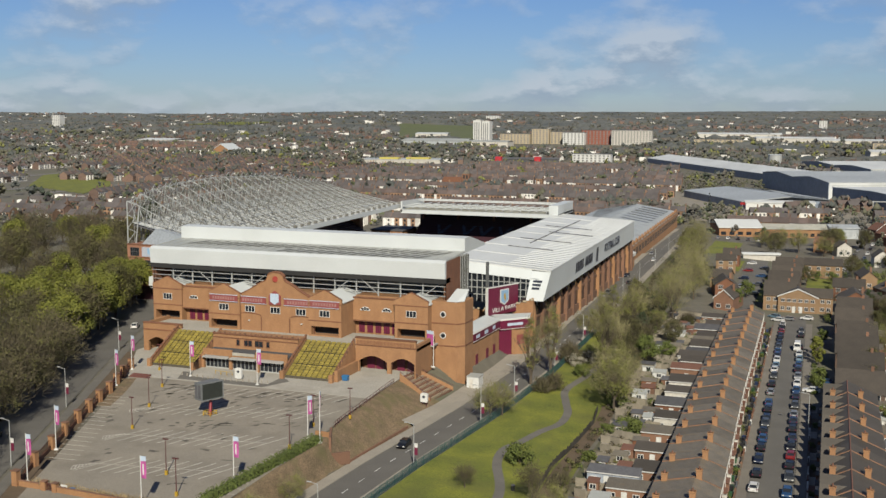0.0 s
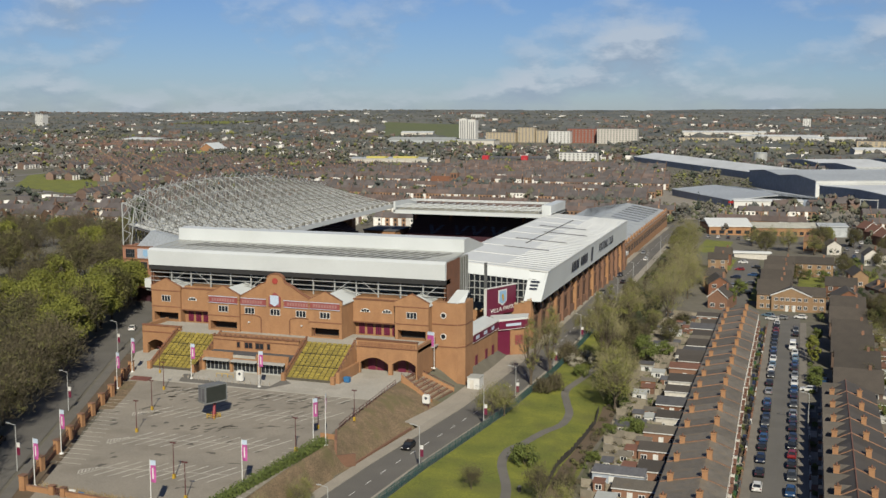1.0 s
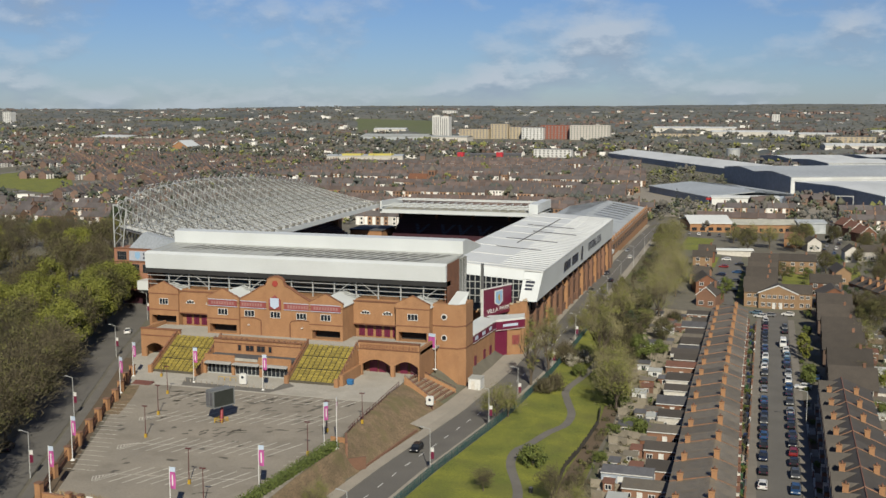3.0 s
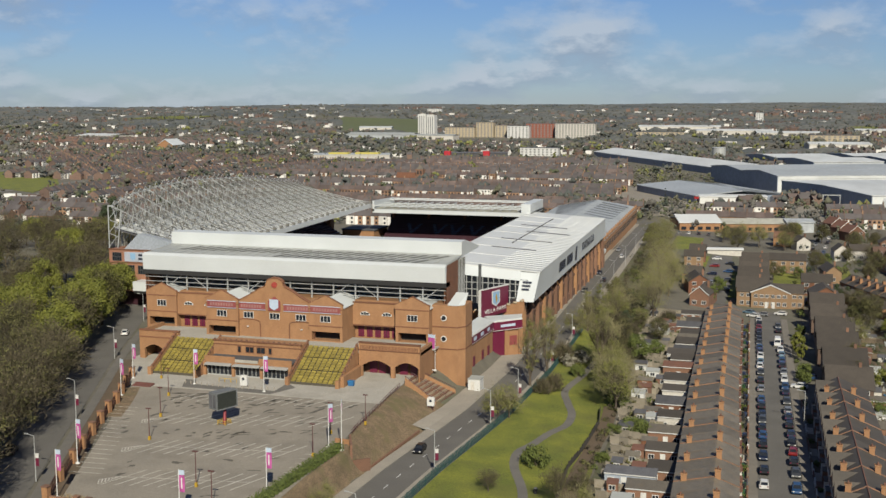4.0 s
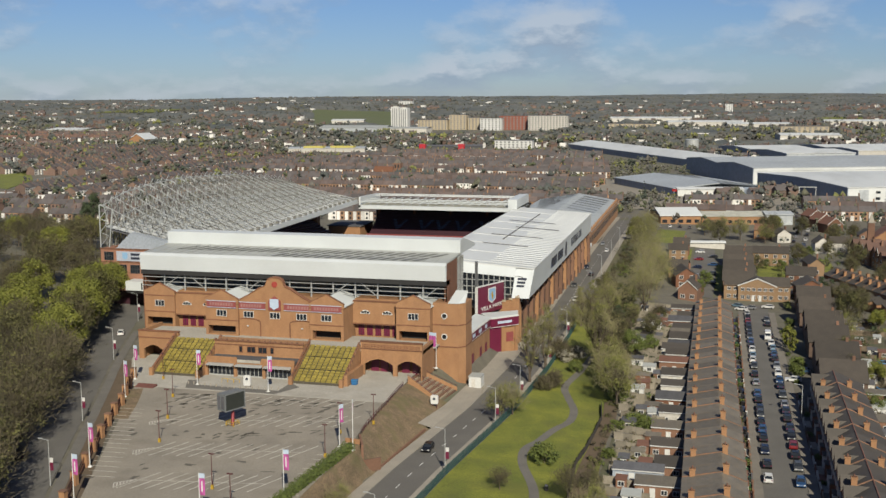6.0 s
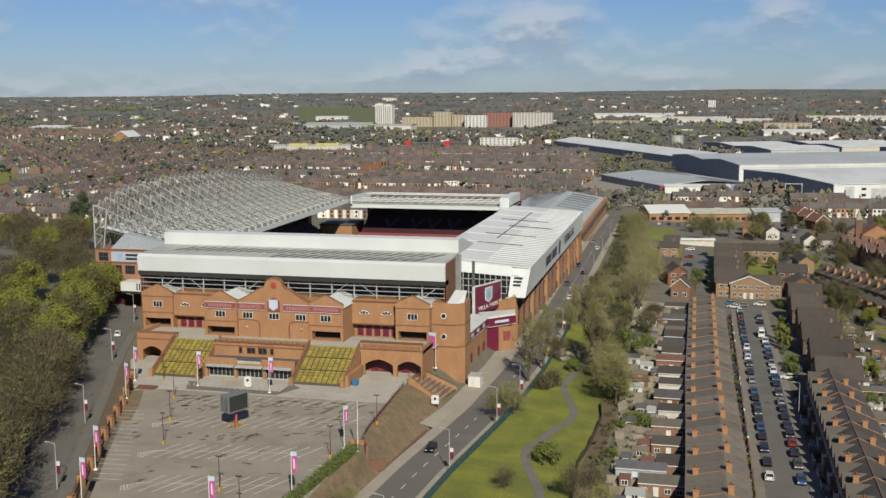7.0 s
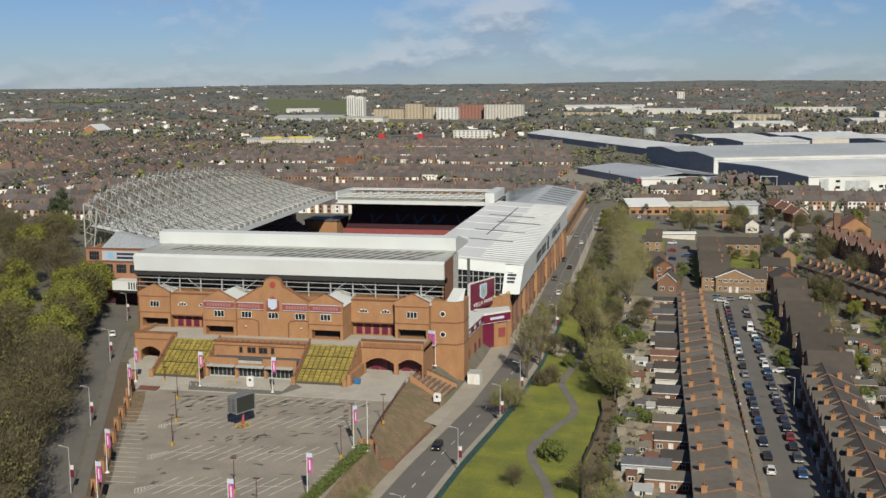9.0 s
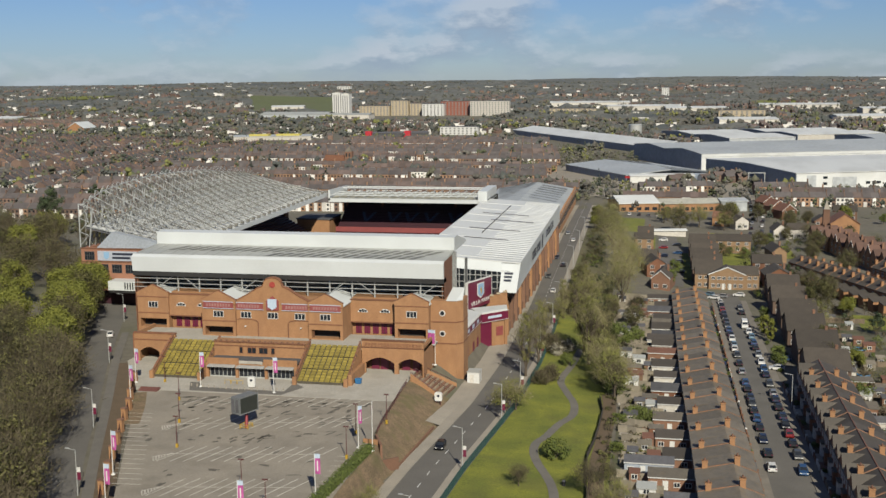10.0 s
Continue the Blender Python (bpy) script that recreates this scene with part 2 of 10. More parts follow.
# ---- building blocks ----
class Shape:
    """Collects faces and becomes one mesh object."""

    def __init__(self):
        self.v, self.f, self.k = [], [], []

    def face(self, pts, k=0):
        n = len(self.v)
        self.v.extend(tuple(p) for p in pts)
        self.f.append(tuple(range(n, n + len(pts))))
        self.k.append(k)

    def box(self, x0, x1, y0, y1, z0, z1, k=0, m=None):
        n = len(self.v)
        c = [(x, y, z) for z in (z0, z1) for y in (y0, y1) for x in (x0, x1)]
        self.v.extend(tuple(m @ Vector(p)) if m else p for p in c)
        for q in ((0, 2, 3, 1), (4, 5, 7, 6), (0, 1, 5, 4), (2, 6, 7, 3), (0, 4, 6, 2), (1, 3, 7, 5)):
            self.f.append(tuple(n + i for i in q))
            self.k.append(k)
        return self

    def grille(self, us, vs, solid, at, d):
        """A plate with square holes: cells of a grid that are solid, as one connected piece; at(u, v) places a point, d is its depth."""
        n, w = len(self.v), len(us)
        d = Vector(d)
        for layer in (Vector((0, 0, 0)), d):
            self.v.extend(tuple(Vector(at(u, v)) + layer) for v in vs for u in us)
        m = w * len(vs)

        def on(i, j):
            return 0 <= i < w - 1 and 0 <= j < len(vs) - 1 and solid(i, j)
        for j in range(len(vs) - 1):
            for i in range(w - 1):
                if not on(i, j):
                    continue
                a, b, c, e = n + j * w + i, n + j * w + i + 1, n + (j + 1) * w + i + 1, n + (j + 1) * w + i
                q = [(a, b, c, e), (a + m, e + m, c + m, b + m)]
                for (p0, p1), nb in (((a, b), (i, j - 1)), ((b, c), (i + 1, j)), ((c, e), (i, j + 1)), ((e, a), (i - 1, j))):
                    if not on(*nb):
                        q.append((p1, p0, p0 + m, p1 + m))
                self.f.extend(q)
                self.k.extend([0] * len(q))
        return self

    def prism(self, pts, d, k=0):
        """A polygon of 3D points pushed along d."""
        n, c = len(self.v), len(pts)
        d = Vector(d)
        self.v.extend(tuple(p) for p in pts)
        self.v.extend(tuple(Vector(p) + d) for p in pts)
        self.f.append(tuple(range(n + c - 1, n - 1, -1)))
        self.f.append(tuple(range(n + c, n + 2 * c)))
        self.k += [k, k]
        for i in range(c):
            j = (i + 1) % c
            self.f.append((n + i, n + j, n + c + j, n + c + i))
            self.k.append(k)
        return self

    def rod(self, a, b, r, r2=None, sides=6, k=0):
        a, b = Vector(a), Vector(b)
        d = b - a
        if d.length < 1e-6:
            return self
        u = d.orthogonal().normalized()
        w = d.normalized().cross(u)
        n = len(self.v)
        r2 = r if r2 is None else r2
        for c, rr in ((a, r), (b, r2)):
            for i in range(sides):
                t = 2 * math.pi * i / sides
                self.v.append(tuple(c + (u * math.cos(t) + w * math.sin(t)) * rr))
        for i in range(sides):
            j = (i + 1) % sides
            self.f.append((n + i, n + j, n + sides + j, n + sides + i))
            self.k.append(k)
        self.f.append(tuple(n + i for i in range(sides - 1, -1, -1)))
        self.f.append(tuple(n + sides + i for i in range(sides)))
        self.k += [k, k]
        return self

    def mesh(self, name, mats):
        me = bpy.data.meshes.new(name)
        me.from_pydata(self.v, [], self.f)
        for m in mats:
            me.materials.append(m)
        if any(self.k):
            me.polygons.foreach_set("material_index", self.k)
        me.update()
        return me

    def put(self, name, mats, parent=None, label="", smooth=False):
        """One object; world coordinates, also under a parent."""
        if not isinstance(mats, (list, tuple)):
            mats = [mats]
        if parent is not None:
            o = parent
            off = Vector((0, 0, 0))
            while o is not None:
                off += o.location
                o = o.parent
            self.v = [(p[0] - off.x, p[1] - off.y, p[2] - off.z) for p in self.v]
        me = self.mesh(name, mats)
        if smooth:
            me.polygons.foreach_set("use_smooth", [True] * len(me.polygons))
        ob = new(name, me)
        if parent is not None:
            ob.parent = parent
        if label:
            tagged(ob, label)
        return ob


def thing(name, x, y, z, label, category, group="", kind=""):
    ob = new(name)
    ob.location = (x, y, z)
    ob.empty_display_size = 0.5
    return tagged(ob, label, category, group, kind)


def setting(ob, label, category):
    return tagged(ob, label, category, kind="structure")


def lerp(a, b, t):
    return a + (b - a) * t


def along(table, y):
    """Piecewise linear value of a table of (y, value)."""
    if y <= table[0][0]:
        return table[0][1]
    for (a, p), (b, q) in zip(table, table[1:]):
        if y <= b:
            return lerp(p, q, (y - a) / (b - a))
    return table[-1][1]

# ---- lie of the land ----
LANE = [(-400, -6.0), (-240, 1.5), (-100, 7.4), (-76, 8.8), (-59, 9.9), (-35, 12.4), (-17, 14.2), (20, 15.6), (60, 15.4), (90, 14.6), (150, 13.0), (220, 11.5), (340, 9.0), (500, 5.0), (700, 0.0)]
BRINK = [(-400, -6.0), (-240, -4), (-100, -1.4), (-66, 0.2), (-56, -2.0), (-24, -4.3), (-20, -6.0), (-5, -6.0), (0, -3.0), (60, 2.0), (150, 4.0), (400, 4.0)]


def lane_x(y):
    return along(LANE, y)


def land(x, y):
    """Height of the ground."""
    u = x - lane_x(y)
    high = along([(150, 0), (260, -6)], y)
    brink, toe = along(BRINK, y), lane_x(y) - along([(-60, 6.6), (0, 8.4)], y)
    if x <= brink:
        z = high
    elif x < toe:
        t = (x - brink) / (toe - brink)
        z = lerp(high, -5, t * t * (3 - 2 * t))
    else:
        z = along([(7, -5), (30, -6.2), (45, -7.8), (58, -8.5), (120, -8.5)], u)
    z = lerp(z, -7, along([(300, 0), (420, 1)], y))
    d = math.hypot(x, y)
    rise = along([(900, 0), (1500, 2), (2600, 18), (3600, 44), (4400, 58), (5200, 62)], d)
    hill = noise.noise(Vector((x / 900, y / 900, 0.3))) * 14 * min(1, max(0, (d - 1300) / 1800))
    # the ridge stands higher to the north and east than to the west
    side = along([(-0.75, -0.14), (-0.45, 0.0), (-0.2, 0.2), (0.3, 0.2)], x / max(200.0, y + 245))
    return z + rise * (1 + side * min(1, max(0, (d - 2400) / 1600))) + hill


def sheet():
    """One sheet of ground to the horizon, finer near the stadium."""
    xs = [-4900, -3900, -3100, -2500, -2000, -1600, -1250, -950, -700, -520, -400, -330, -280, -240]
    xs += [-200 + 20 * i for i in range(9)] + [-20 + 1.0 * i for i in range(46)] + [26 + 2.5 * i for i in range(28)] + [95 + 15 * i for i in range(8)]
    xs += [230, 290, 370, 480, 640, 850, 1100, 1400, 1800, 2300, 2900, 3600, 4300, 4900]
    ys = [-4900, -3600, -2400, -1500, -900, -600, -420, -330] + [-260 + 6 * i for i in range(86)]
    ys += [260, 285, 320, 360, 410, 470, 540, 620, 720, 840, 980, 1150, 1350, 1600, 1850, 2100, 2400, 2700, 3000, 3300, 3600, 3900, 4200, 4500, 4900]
    s = Shape()

    def under(x, y):
        # kept clear below the steep bank, which is a strip of its own
        if -165 < y < -14 and along(BRINK, y) + 0.2 < x < lane_x(y) - along([(-60, 6.6), (0, 8.4)], y) - 0.2:
            return 0.5
        return 0.06

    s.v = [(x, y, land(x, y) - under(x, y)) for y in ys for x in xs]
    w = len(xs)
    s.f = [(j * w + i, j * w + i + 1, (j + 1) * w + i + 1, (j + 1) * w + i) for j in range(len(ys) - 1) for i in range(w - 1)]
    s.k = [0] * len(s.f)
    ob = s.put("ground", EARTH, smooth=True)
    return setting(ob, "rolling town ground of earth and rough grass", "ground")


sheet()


def ribbon(name, line, a, b, lift, material, label, category, step=4.0, across=1, y0=None, y1=None, kerb=0.0):
    """A strip beside a centre line x(y), from offset a to offset b, laid on the land."""
    s = Shape()
    n = max(2, int((y1 - y0) / step))
    rows = []
    for i in range(n + 1):
        y = lerp(y0, y1, i / n)
        x = line(y)
        rows.append([(x + lerp(a, b, j / across), y) for j in range(across + 1)])
    for r in rows:
        for x, y in r:
            s.v.append((x, y, land(x, y) + lift))
    w = across + 1
    for i in range(n):
        for j in range(across):
            s.f.append((i * w + j, i * w + j + 1, (i + 1) * w + j + 1, (i + 1) * w + j))
            s.k.append(0)
    if kerb:
        for j in (0, across):
            base = len(s.v)
            for r in rows:
                x, y = r[j]
                s.v.append((x, y, land(x, y) + lift - kerb))
            for i in range(n):
                s.f.append((i * w + j, (i + 1) * w + j, base + i + 1, base + i))
                s.k.append(0)
    return setting(s.put(name, material), label, category)


ribbon("road", lane_x, -4.0, 4.0, 0.02, ASPHALT, "grey asphalt two-way road with worn centre dashes", "road", y0=-260, y1=430)
ribbon("pavement", lane_x, -6.5, -4.0, 0.14, PAVING, "pale slab pavement along the stadium road", "pavement", y0=-260, y1=400, kerb=0.2)
ribbon("pavement", lane_x, 4.0, 6.4, 0.14, PAVING, "narrow pale pavement beside the park fence", "pavement", y0=-260, y1=400, kerb=0.2)
s = Shape()
yy = [-160 + 2.5 * i for i in range(59)]
for y in yy:
    a, b = along(BRINK, y) - 0.4, lane_x(y) - (6.45 if y < -34 else 9.5)
    s.v += [(lerp(a, b, j / 12), y, land(lerp(a, b, j / 12), y) + 0.02) for j in range(13)]
s.f = [(i * 13 + j, i * 13 + j + 1, (i + 1) * 13 + j + 1, (i + 1) * 13 + j) for i in range(len(yy) - 1) for j in range(12)]
s.k = [0] * len(s.f)
setting(s.put("verge", ROUGH_GRASS, smooth=True), "bare brown grass bank below the car park", "grass bank")
STREET = [(-150, 78.8), (-35, 77.55), (100, 76.1), (145, 75.7)]
ribbon("road", lambda y: along(STREET, y), -4.1, 4.1, 0.02, ASPHALT, "grey asphalt terraced street lined with parked cars", "road", y0=-150, y1=143)
ribbon("pavement", lambda y: along(STREET, y), -5.9, -4.1, 0.14, STREET_PAVING, "pale pavement in front of terraced houses", "pavement", y0=-150, y1=130, kerb=0.2)
ribbon("pavement", lambda y: along(STREET, y), 4.1, 6.1, 0.14, STREET_PAVING, "pale pavement in the shade of terraced houses", "pavement", y0=-150, y1=130, kerb=0.2)
PARK_EDGE = [(-150, 47.0), (-60, 43.5), (-10, 42.0), (40, 38), (110, 36), (180, 31), (290, 23)]
SCRUB = mat("leaf_littered_grass", (0.15, 0.145, 0.06), (0.12, 0.098, 0.055), 0.2, 0.95, bump=0.5, fine=14, grain=0.25, stain=0.6, stain_col=(0.15, 0.17, 0.035), stain_scale=0.06)
for y0, count, ground_m, text in ((-160, 82, GRASS, "bright green mown park lawn beside the road"), (83, 69, SCRUB, "rough leaf-littered grass under the roadside trees")):
    s = Shape()
    yy = [y0 + 3 * i for i in range(count)]
    for y in yy:
        a, b = lane_x(y) + 6.6, along(PARK_EDGE, y)
        s.v += [(lerp(a, b, j / 8), y, land(lerp(a, b, j / 8), y) + 0.05) for j in range(9)]
    s.f = [(i * 9 + j, i * 9 + j + 1, (i + 1) * 9 + j + 1, (i + 1) * 9 + j) for i in range(len(yy) - 1) for j in range(8)]
    s.k = [0] * len(s.f)
    setting(s.put("lawn", ground_m, smooth=True), text, "lawn")


def trail(name, pts, half, lift, material, label, category, step=1.5):
    """A curved strip through points of the plan."""
    s = Shape()
    fine = []
    for i in range(len(pts) - 1):
        p0, p1, p2, p3 = (Vector(pts[max(0, min(len(pts) - 1, i + k))]) for k in (-1, 0, 1, 2))
        n = max(2, int((p2 - p1).length / step))
        for q in range(n):
            t = q / n
            fine.append(0.5 * ((2 * p1) + (p2 - p0) * t + (2 * p0 - 5 * p1 + 4 * p2 - p3) * t * t + (3 * p1 - p0 - 3 * p2 + p3) * t ** 3))
    fine.append(Vector(pts[-1]))
    for i, p in enumerate(fine):
        d = (fine[min(i + 1, len(fine) - 1)] - fine[max(i - 1, 0)]).normalized()
        nrm = Vector((-d.y, d.x))
        for q in (p + nrm * half, p - nrm * half):
            s.v.append((q.x, q.y, land(q.x, q.y) + lift))
    s.f = [(2 * i, 2 * i + 1, 2 * i + 3, 2 * i + 2) for i in range(len(fine) - 1)]
    s.k = [0] * len(s.f)
    return setting(s.put(name, material), label, category)


trail("path", [(36, -120), (35, -85), (33.6, -65), (28.7, -50), (27.6, -41.6), (29.3, -35.6), (31.2, -27), (33.5, -20), (33.2, -11.3), (30.7, -2.5), (28.5, 7.2), (30.1, 23), (31, 40)], 0.9, 0.09, SETTS, "winding grey path through the park lawn", "path")
# road on the park side of the stadium
TRIN = [(-150, -22.0), (-105, -43.8), (-80, -55.8), (-60, -65.0), (-40, -74.3), (-16, -85.6), (15, -99.0), (50, -114.0), (120, -142), (260, -190)]
trail("road", [(x, y) for y, x in TRIN], 4.0, 0.03, ASPHALT, "grey asphalt road between stadium and wooded park", "road", 4)
trail("pavement", [(x + 5.6, y + 1.6) for y, x in TRIN[:7]], 1.0, 0.12, SETTS, "grey pavement between road and boundary wall", "pavement", 4)
trail("verge", [(x + 8.2, y + 2.5) for y, x in TRIN[:6]], 1.8, 0.06, SOIL, "bare soil strip inside the pavement", "verge", 4)
# wide apron of pavement below the corner tower
ribbon("pavement", lane_x, -9.6, -6.5, 0.13, PAVING, "broad pale pavement below the corner tower", "pavement", y0=-34, y1=40)
# roads and yards beyond the terraced street
trail("road", [(56.5, 150), (56.8, 200), (56.0, 250), (55.5, 281)], 4.6, 0.05, ASPHALT, "asphalt parking court behind the flats", "road", 4)
trail("road", [(92, 240), (96, 272), (104.5, 356), (110.5, 474), (112, 520)], 3.8, 0.05, ASPHALT, "asphalt side street with parked cars", "road", 4)
trail("road", [(20, 345), (40, 352), (70, 356), (100, 352)], 5.0, 0.05, ASPHALT, "asphalt works yard before the brick workshop", "road", 4)
for x0, x1, y0, y1 in ((78, 90, 196, 236), (61.6, 65.2, 166, 232), (40, 50, 236, 272), (76, 92, 250, 300), (97, 103, 70, 150), (114, 124, 90, 112), (100, 110, 225, 262), (30, 44, 285, 340)):
    s = Shape()
    s.prism([(x0, y0, land(x0, y0) + 0.04), (x1, y0, land(x1, y0) + 0.04), (x1, y1, land(x1, y1) + 0.04), (x0, y1, land(x0, y1) + 0.04)], (0, 0, 0.04))
    setting(s.put("lawn", GRASS), "patchy garden lawn between the houses", "lawn")

# ---- the end stand with its brick front ----
CX = -41.3                      # axis of the brick front


def window(parent, x, y, z, w, h, bars=3, material=WHITE, label="white-framed window with dark panes"):
    """A framed window on a wall that faces -y; (x, z) is its centre."""
    f = Shape()
    t = 0.1
    us = []
    for i in range(bars + 1):
        c = lerp(x - w / 2 + t / 2, x + w / 2 - t / 2, i / bars)
        us += [c - t / 2, c + t / 2]
    vs = [z - h / 2, z - h / 2 + t, z + h / 2 - t, z + h / 2]
    f.grille(us, vs, lambda i, j: j != 1 or i % 2 == 0, lambda u, v: (u, y - 0.12, v), (0, 0.22, 0))
    fr = f.put("window", material, parent, label)
    p = Shape()
    p.box(x - w / 2 + t, x + w / 2 - t, y - 0.05, y + 0.08, z - h / 2 + t, z + h / 2 - t)
    p.put("pane", GLASS, fr)
    return fr


def arch_wall(parent, name, x0, x1, y0, y1, z0, z1, holes, material=BRICK, label=""):
    """A wall along x with arched openings (centre, half width, spring height, rise) cut through it."""
    s = Shape()
    n = 10
    pts = [(x0, z0)]
    for c, hw, spring, rise in sorted(holes):
        pts.append((c - hw, z0))
        pts += [(c - hw + 2 * hw * i / n, spring + rise * math.sin(math.pi * i / n)) for i in range(n + 1)]
        pts.append((c + hw, z0))
    pts += [(x1, z0), (x1, z1), (x0, z1)]
    s.prism([(x, y0, z) for x, z in pts], (0, y1 - y0, 0))
    return s.put(name, material, parent, label)


holte = thing("stadium_stand", CX, -6, 0, "orange brick stadium end stand with white roof fascia", "stadium stand")


def gable_block(name, x0, x1, y0, y1, z0, eave, peak, label=""):
    c = (x0 + x1) / 2
    s = Shape()
    s.prism([(x0, y0, z0), (x1, y0, z0), (x1, y0, eave), (c, y0, peak), (x0, y0, eave)], (0, y1 - y0, 0))
    return s.put(name, BRICK, holte, label)


def pitched_cap(x0, x1, y0, y1, eave, peak, label="pale sheet gable roof"):
    c = (x0 + x1) / 2
    s = Shape()
    for a, b in ((x0 - 0.25, c), (c, x1 + 0.25)):
        za, zb = (eave, peak) if a < c else (peak, eave)
        s.prism([(a, y0 + 0.6, za - 0.05), (b, y0 + 0.6, zb - 0.05), (b, y0 + 0.6, zb + 0.15), (a, y0 + 0.6, za + 0.15)], (0, y1 - y0 - 0.6, 0))
    s.put("roof", WHITE_METAL, holte, label)
    s = Shape()
    s.prism([(x0 - 0.1, y0 - 0.04, eave - 0.3), (x1 + 0.1, y0 - 0.04, eave - 0.3), (x1 + 0.1, y0 - 0.04, eave + 0.75), (c + 0.5, y0 - 0.04, peak + 0.85), (c - 0.5, y0 - 0.04, peak + 0.85), (x0 - 0.1, y0 - 0.04, eave + 0.75)], (0, 0.5, 0))
    s.put("gable_parapet", BRICK, holte, "raised brick gable parapet")
    s = Shape()
    for a, b, za, zb in ((x0 - 0.2, c, eave + 0.75, peak + 0.95), (c, x1 + 0.2, peak + 0.95, eave + 0.75)):
        s.prism([(a, y0 - 0.06, za), (b, y0 - 0.06, zb), (b, y0 - 0.06, zb + 0.16), (a, y0 - 0.06, za + 0.16)], (0, 0.68, 0))
    return s.put("gable_coping", BRICK_DARK, holte)


def pavilion(x0, x1, y0, y1, base, eave, peak, recess=None):
    """A gabled brick block, its lower storey open behind a lintel where recess gives (z0, z1)."""
    c = (x0 + x1) / 2
    if recess:
        za, zb = recess
        s = Shape()
        s.box(x0, x0 + 0.7, y0, y1, base, zb)
        s.box(x1 - 0.7, x1, y0, y1, base, zb)
        s.box(x0 + 0.7, x1 - 0.7, y0, y1, base, za)
        s.box(x0 + 0.7, x1 - 0.7, y0 + 2.6, y1, za, zb)
        s.put("lower_wall", BRICK, holte)
        gable_block("gable_wall", x0, x1, y0, y1, zb, eave, peak)
        # black panel over the brick paints in the shade of the recess
        d = Shape()
        d.box(x0 + 0.7, x1 - 0.7, y0 + 2.5, y0 + 2.62, za + 0.02, zb - 0.02)
        d.put("recess_lining", DARK, holte, "black panel standing for the shade in the recess")
    else:
        gable_block("gable_wall", x0, x1, y0, y1, base, eave, peak)
    pitched_cap(x0, x1, y0, y1, eave, peak)
    # string courses
    s = Shape()
    for z in (eave - 0.4, eave - 4.6):
        s.box(x0 - 0.08, x1 + 0.08, y0 - 0.1, y0 - 0.002, z, z + 0.22)
    s.put("string_course", BRICK_DARK, holte)


# outer gabled pavilions
for x0, x1, c in ((-80.2, -71.6, -75.8), (-11.4, -2.9, -7.1)):
    pavilion(x0, x1, -2.6 if c > -40 else -1.0, 9.0, 0, 14.6, 16.5, (6.4, 8.6))
    window(holte, c, (-2.6 if c > -40 else -1.0), 12.3, 2.6, 1.6)
# recessed links with doors below and lunettes above
for x0, x1, doors in ((-71.6, -59.6, (-69.8, -67.6, -65.4, -63.2, -61)), (-23.2, -11.4, (-21.6, -19.4, -17.2, -15, -12.8))):
    s = Shape()
    s.box(x0, x1, 1.2, 9, 0, 15.4)
    s.put("wall", BRICK, holte)
    s = Shape()
    s.box(x0, x1, -0.4, 1.19, 9.3, 15.2)
    s.put("upper_wall", BRICK, holte)
    s = Shape()
    s.box(x0, x1, -0.55, -0.402, 15.0, 15.35)
    s.box(x0, x1, -0.5, -0.402, 9.3, 9.6)
    s.put("string_course", BRICK_DARK, holte)
    for k in (0.27, 0.75):
        x = lerp(x0, x1, k)
        s = Shape()
        pts = [(x + 1.3 * math.cos(math.pi * i / 8), -0.5, 12.0 + 0.95 * math.sin(math.pi * i / 8)) for i in range(9)]
        s.prism(pts[::-1], (0, 0.2, 0))
        lun = s.put("lunette_window", WHITE, holte, "white half-round window")
        s = Shape()
        for a, b in ((0.12, 0.36), (0.4, 0.6), (0.64, 0.88)):
            xa, xb = x + lerp(-1.3, 1.3, a), x + lerp(-1.3, 1.3, b)
            s.box(xa, xb, -0.54, -0.4, 12.12, 12.12 + 0.68 * (1 - abs((xa + xb) / 2 - x) / 2.6))
        s.put("pane", GLASS, lun)
    for x in doors:
        s = Shape()
        s.box(x - 0.75, x + 0.75, 1.08, 1.25, 6.3, 8.9)
        s.box(x - 0.03, x + 0.03, 1.05, 1.09, 6.3, 8.9, 1)
        s.put("door", [CLARET, DARK], holte, "claret double door")
    for x in (x0 + 2.4, x0 + 7.2):
        s = Shape()
        s.box(x - 0.14, x + 0.14, 0.7, 1.2, 9.0, 9.25)
        s.put("lamp", WHITE, holte, "small white wall light")
SIGN_PALE = mat("faded_letter", (0.42, 0.22, 0.2), (0.36, 0.18, 0.17), 0.6, 0.7)
# centre pavilions with white hipped roofs
for x0, x1 in ((-59.6, -50.8), (-31.9, -23.2)):
    pavilion(x0, x1, -7.4, 9, 0, 14.6, 16.7, (6.6, 8.7))
    c = (x0 + x1) / 2
    window(holte, c, -7.4, 11.9, 2.7, 1.6)
    s = Shape()
    s.box(x0 + 0.5, x1 - 0.5, -7.62, -7.4, 13.4, 14.9, 0)
    s.put("sign_band", SIGN_RED, holte, "claret lettered band with pale border")
    for k in range(9):
        q = Shape()
        q.box(x0 + 1.3 + k * 0.72, x0 + 1.75 + k * 0.72, -7.66, -7.61, 13.75, 14.55)
        q.put("letter_bar", SIGN_PALE, holte)
    s = Shape()
    s.box(x0 + 0.4, x1 - 0.4, -7.68, -7.4, 14.9, 15.02)
    s.box(x0 + 0.4, x1 - 0.4, -7.68, -7.4, 13.28, 13.4)
    s.put("band_trim", PALE_BLUE, holte)
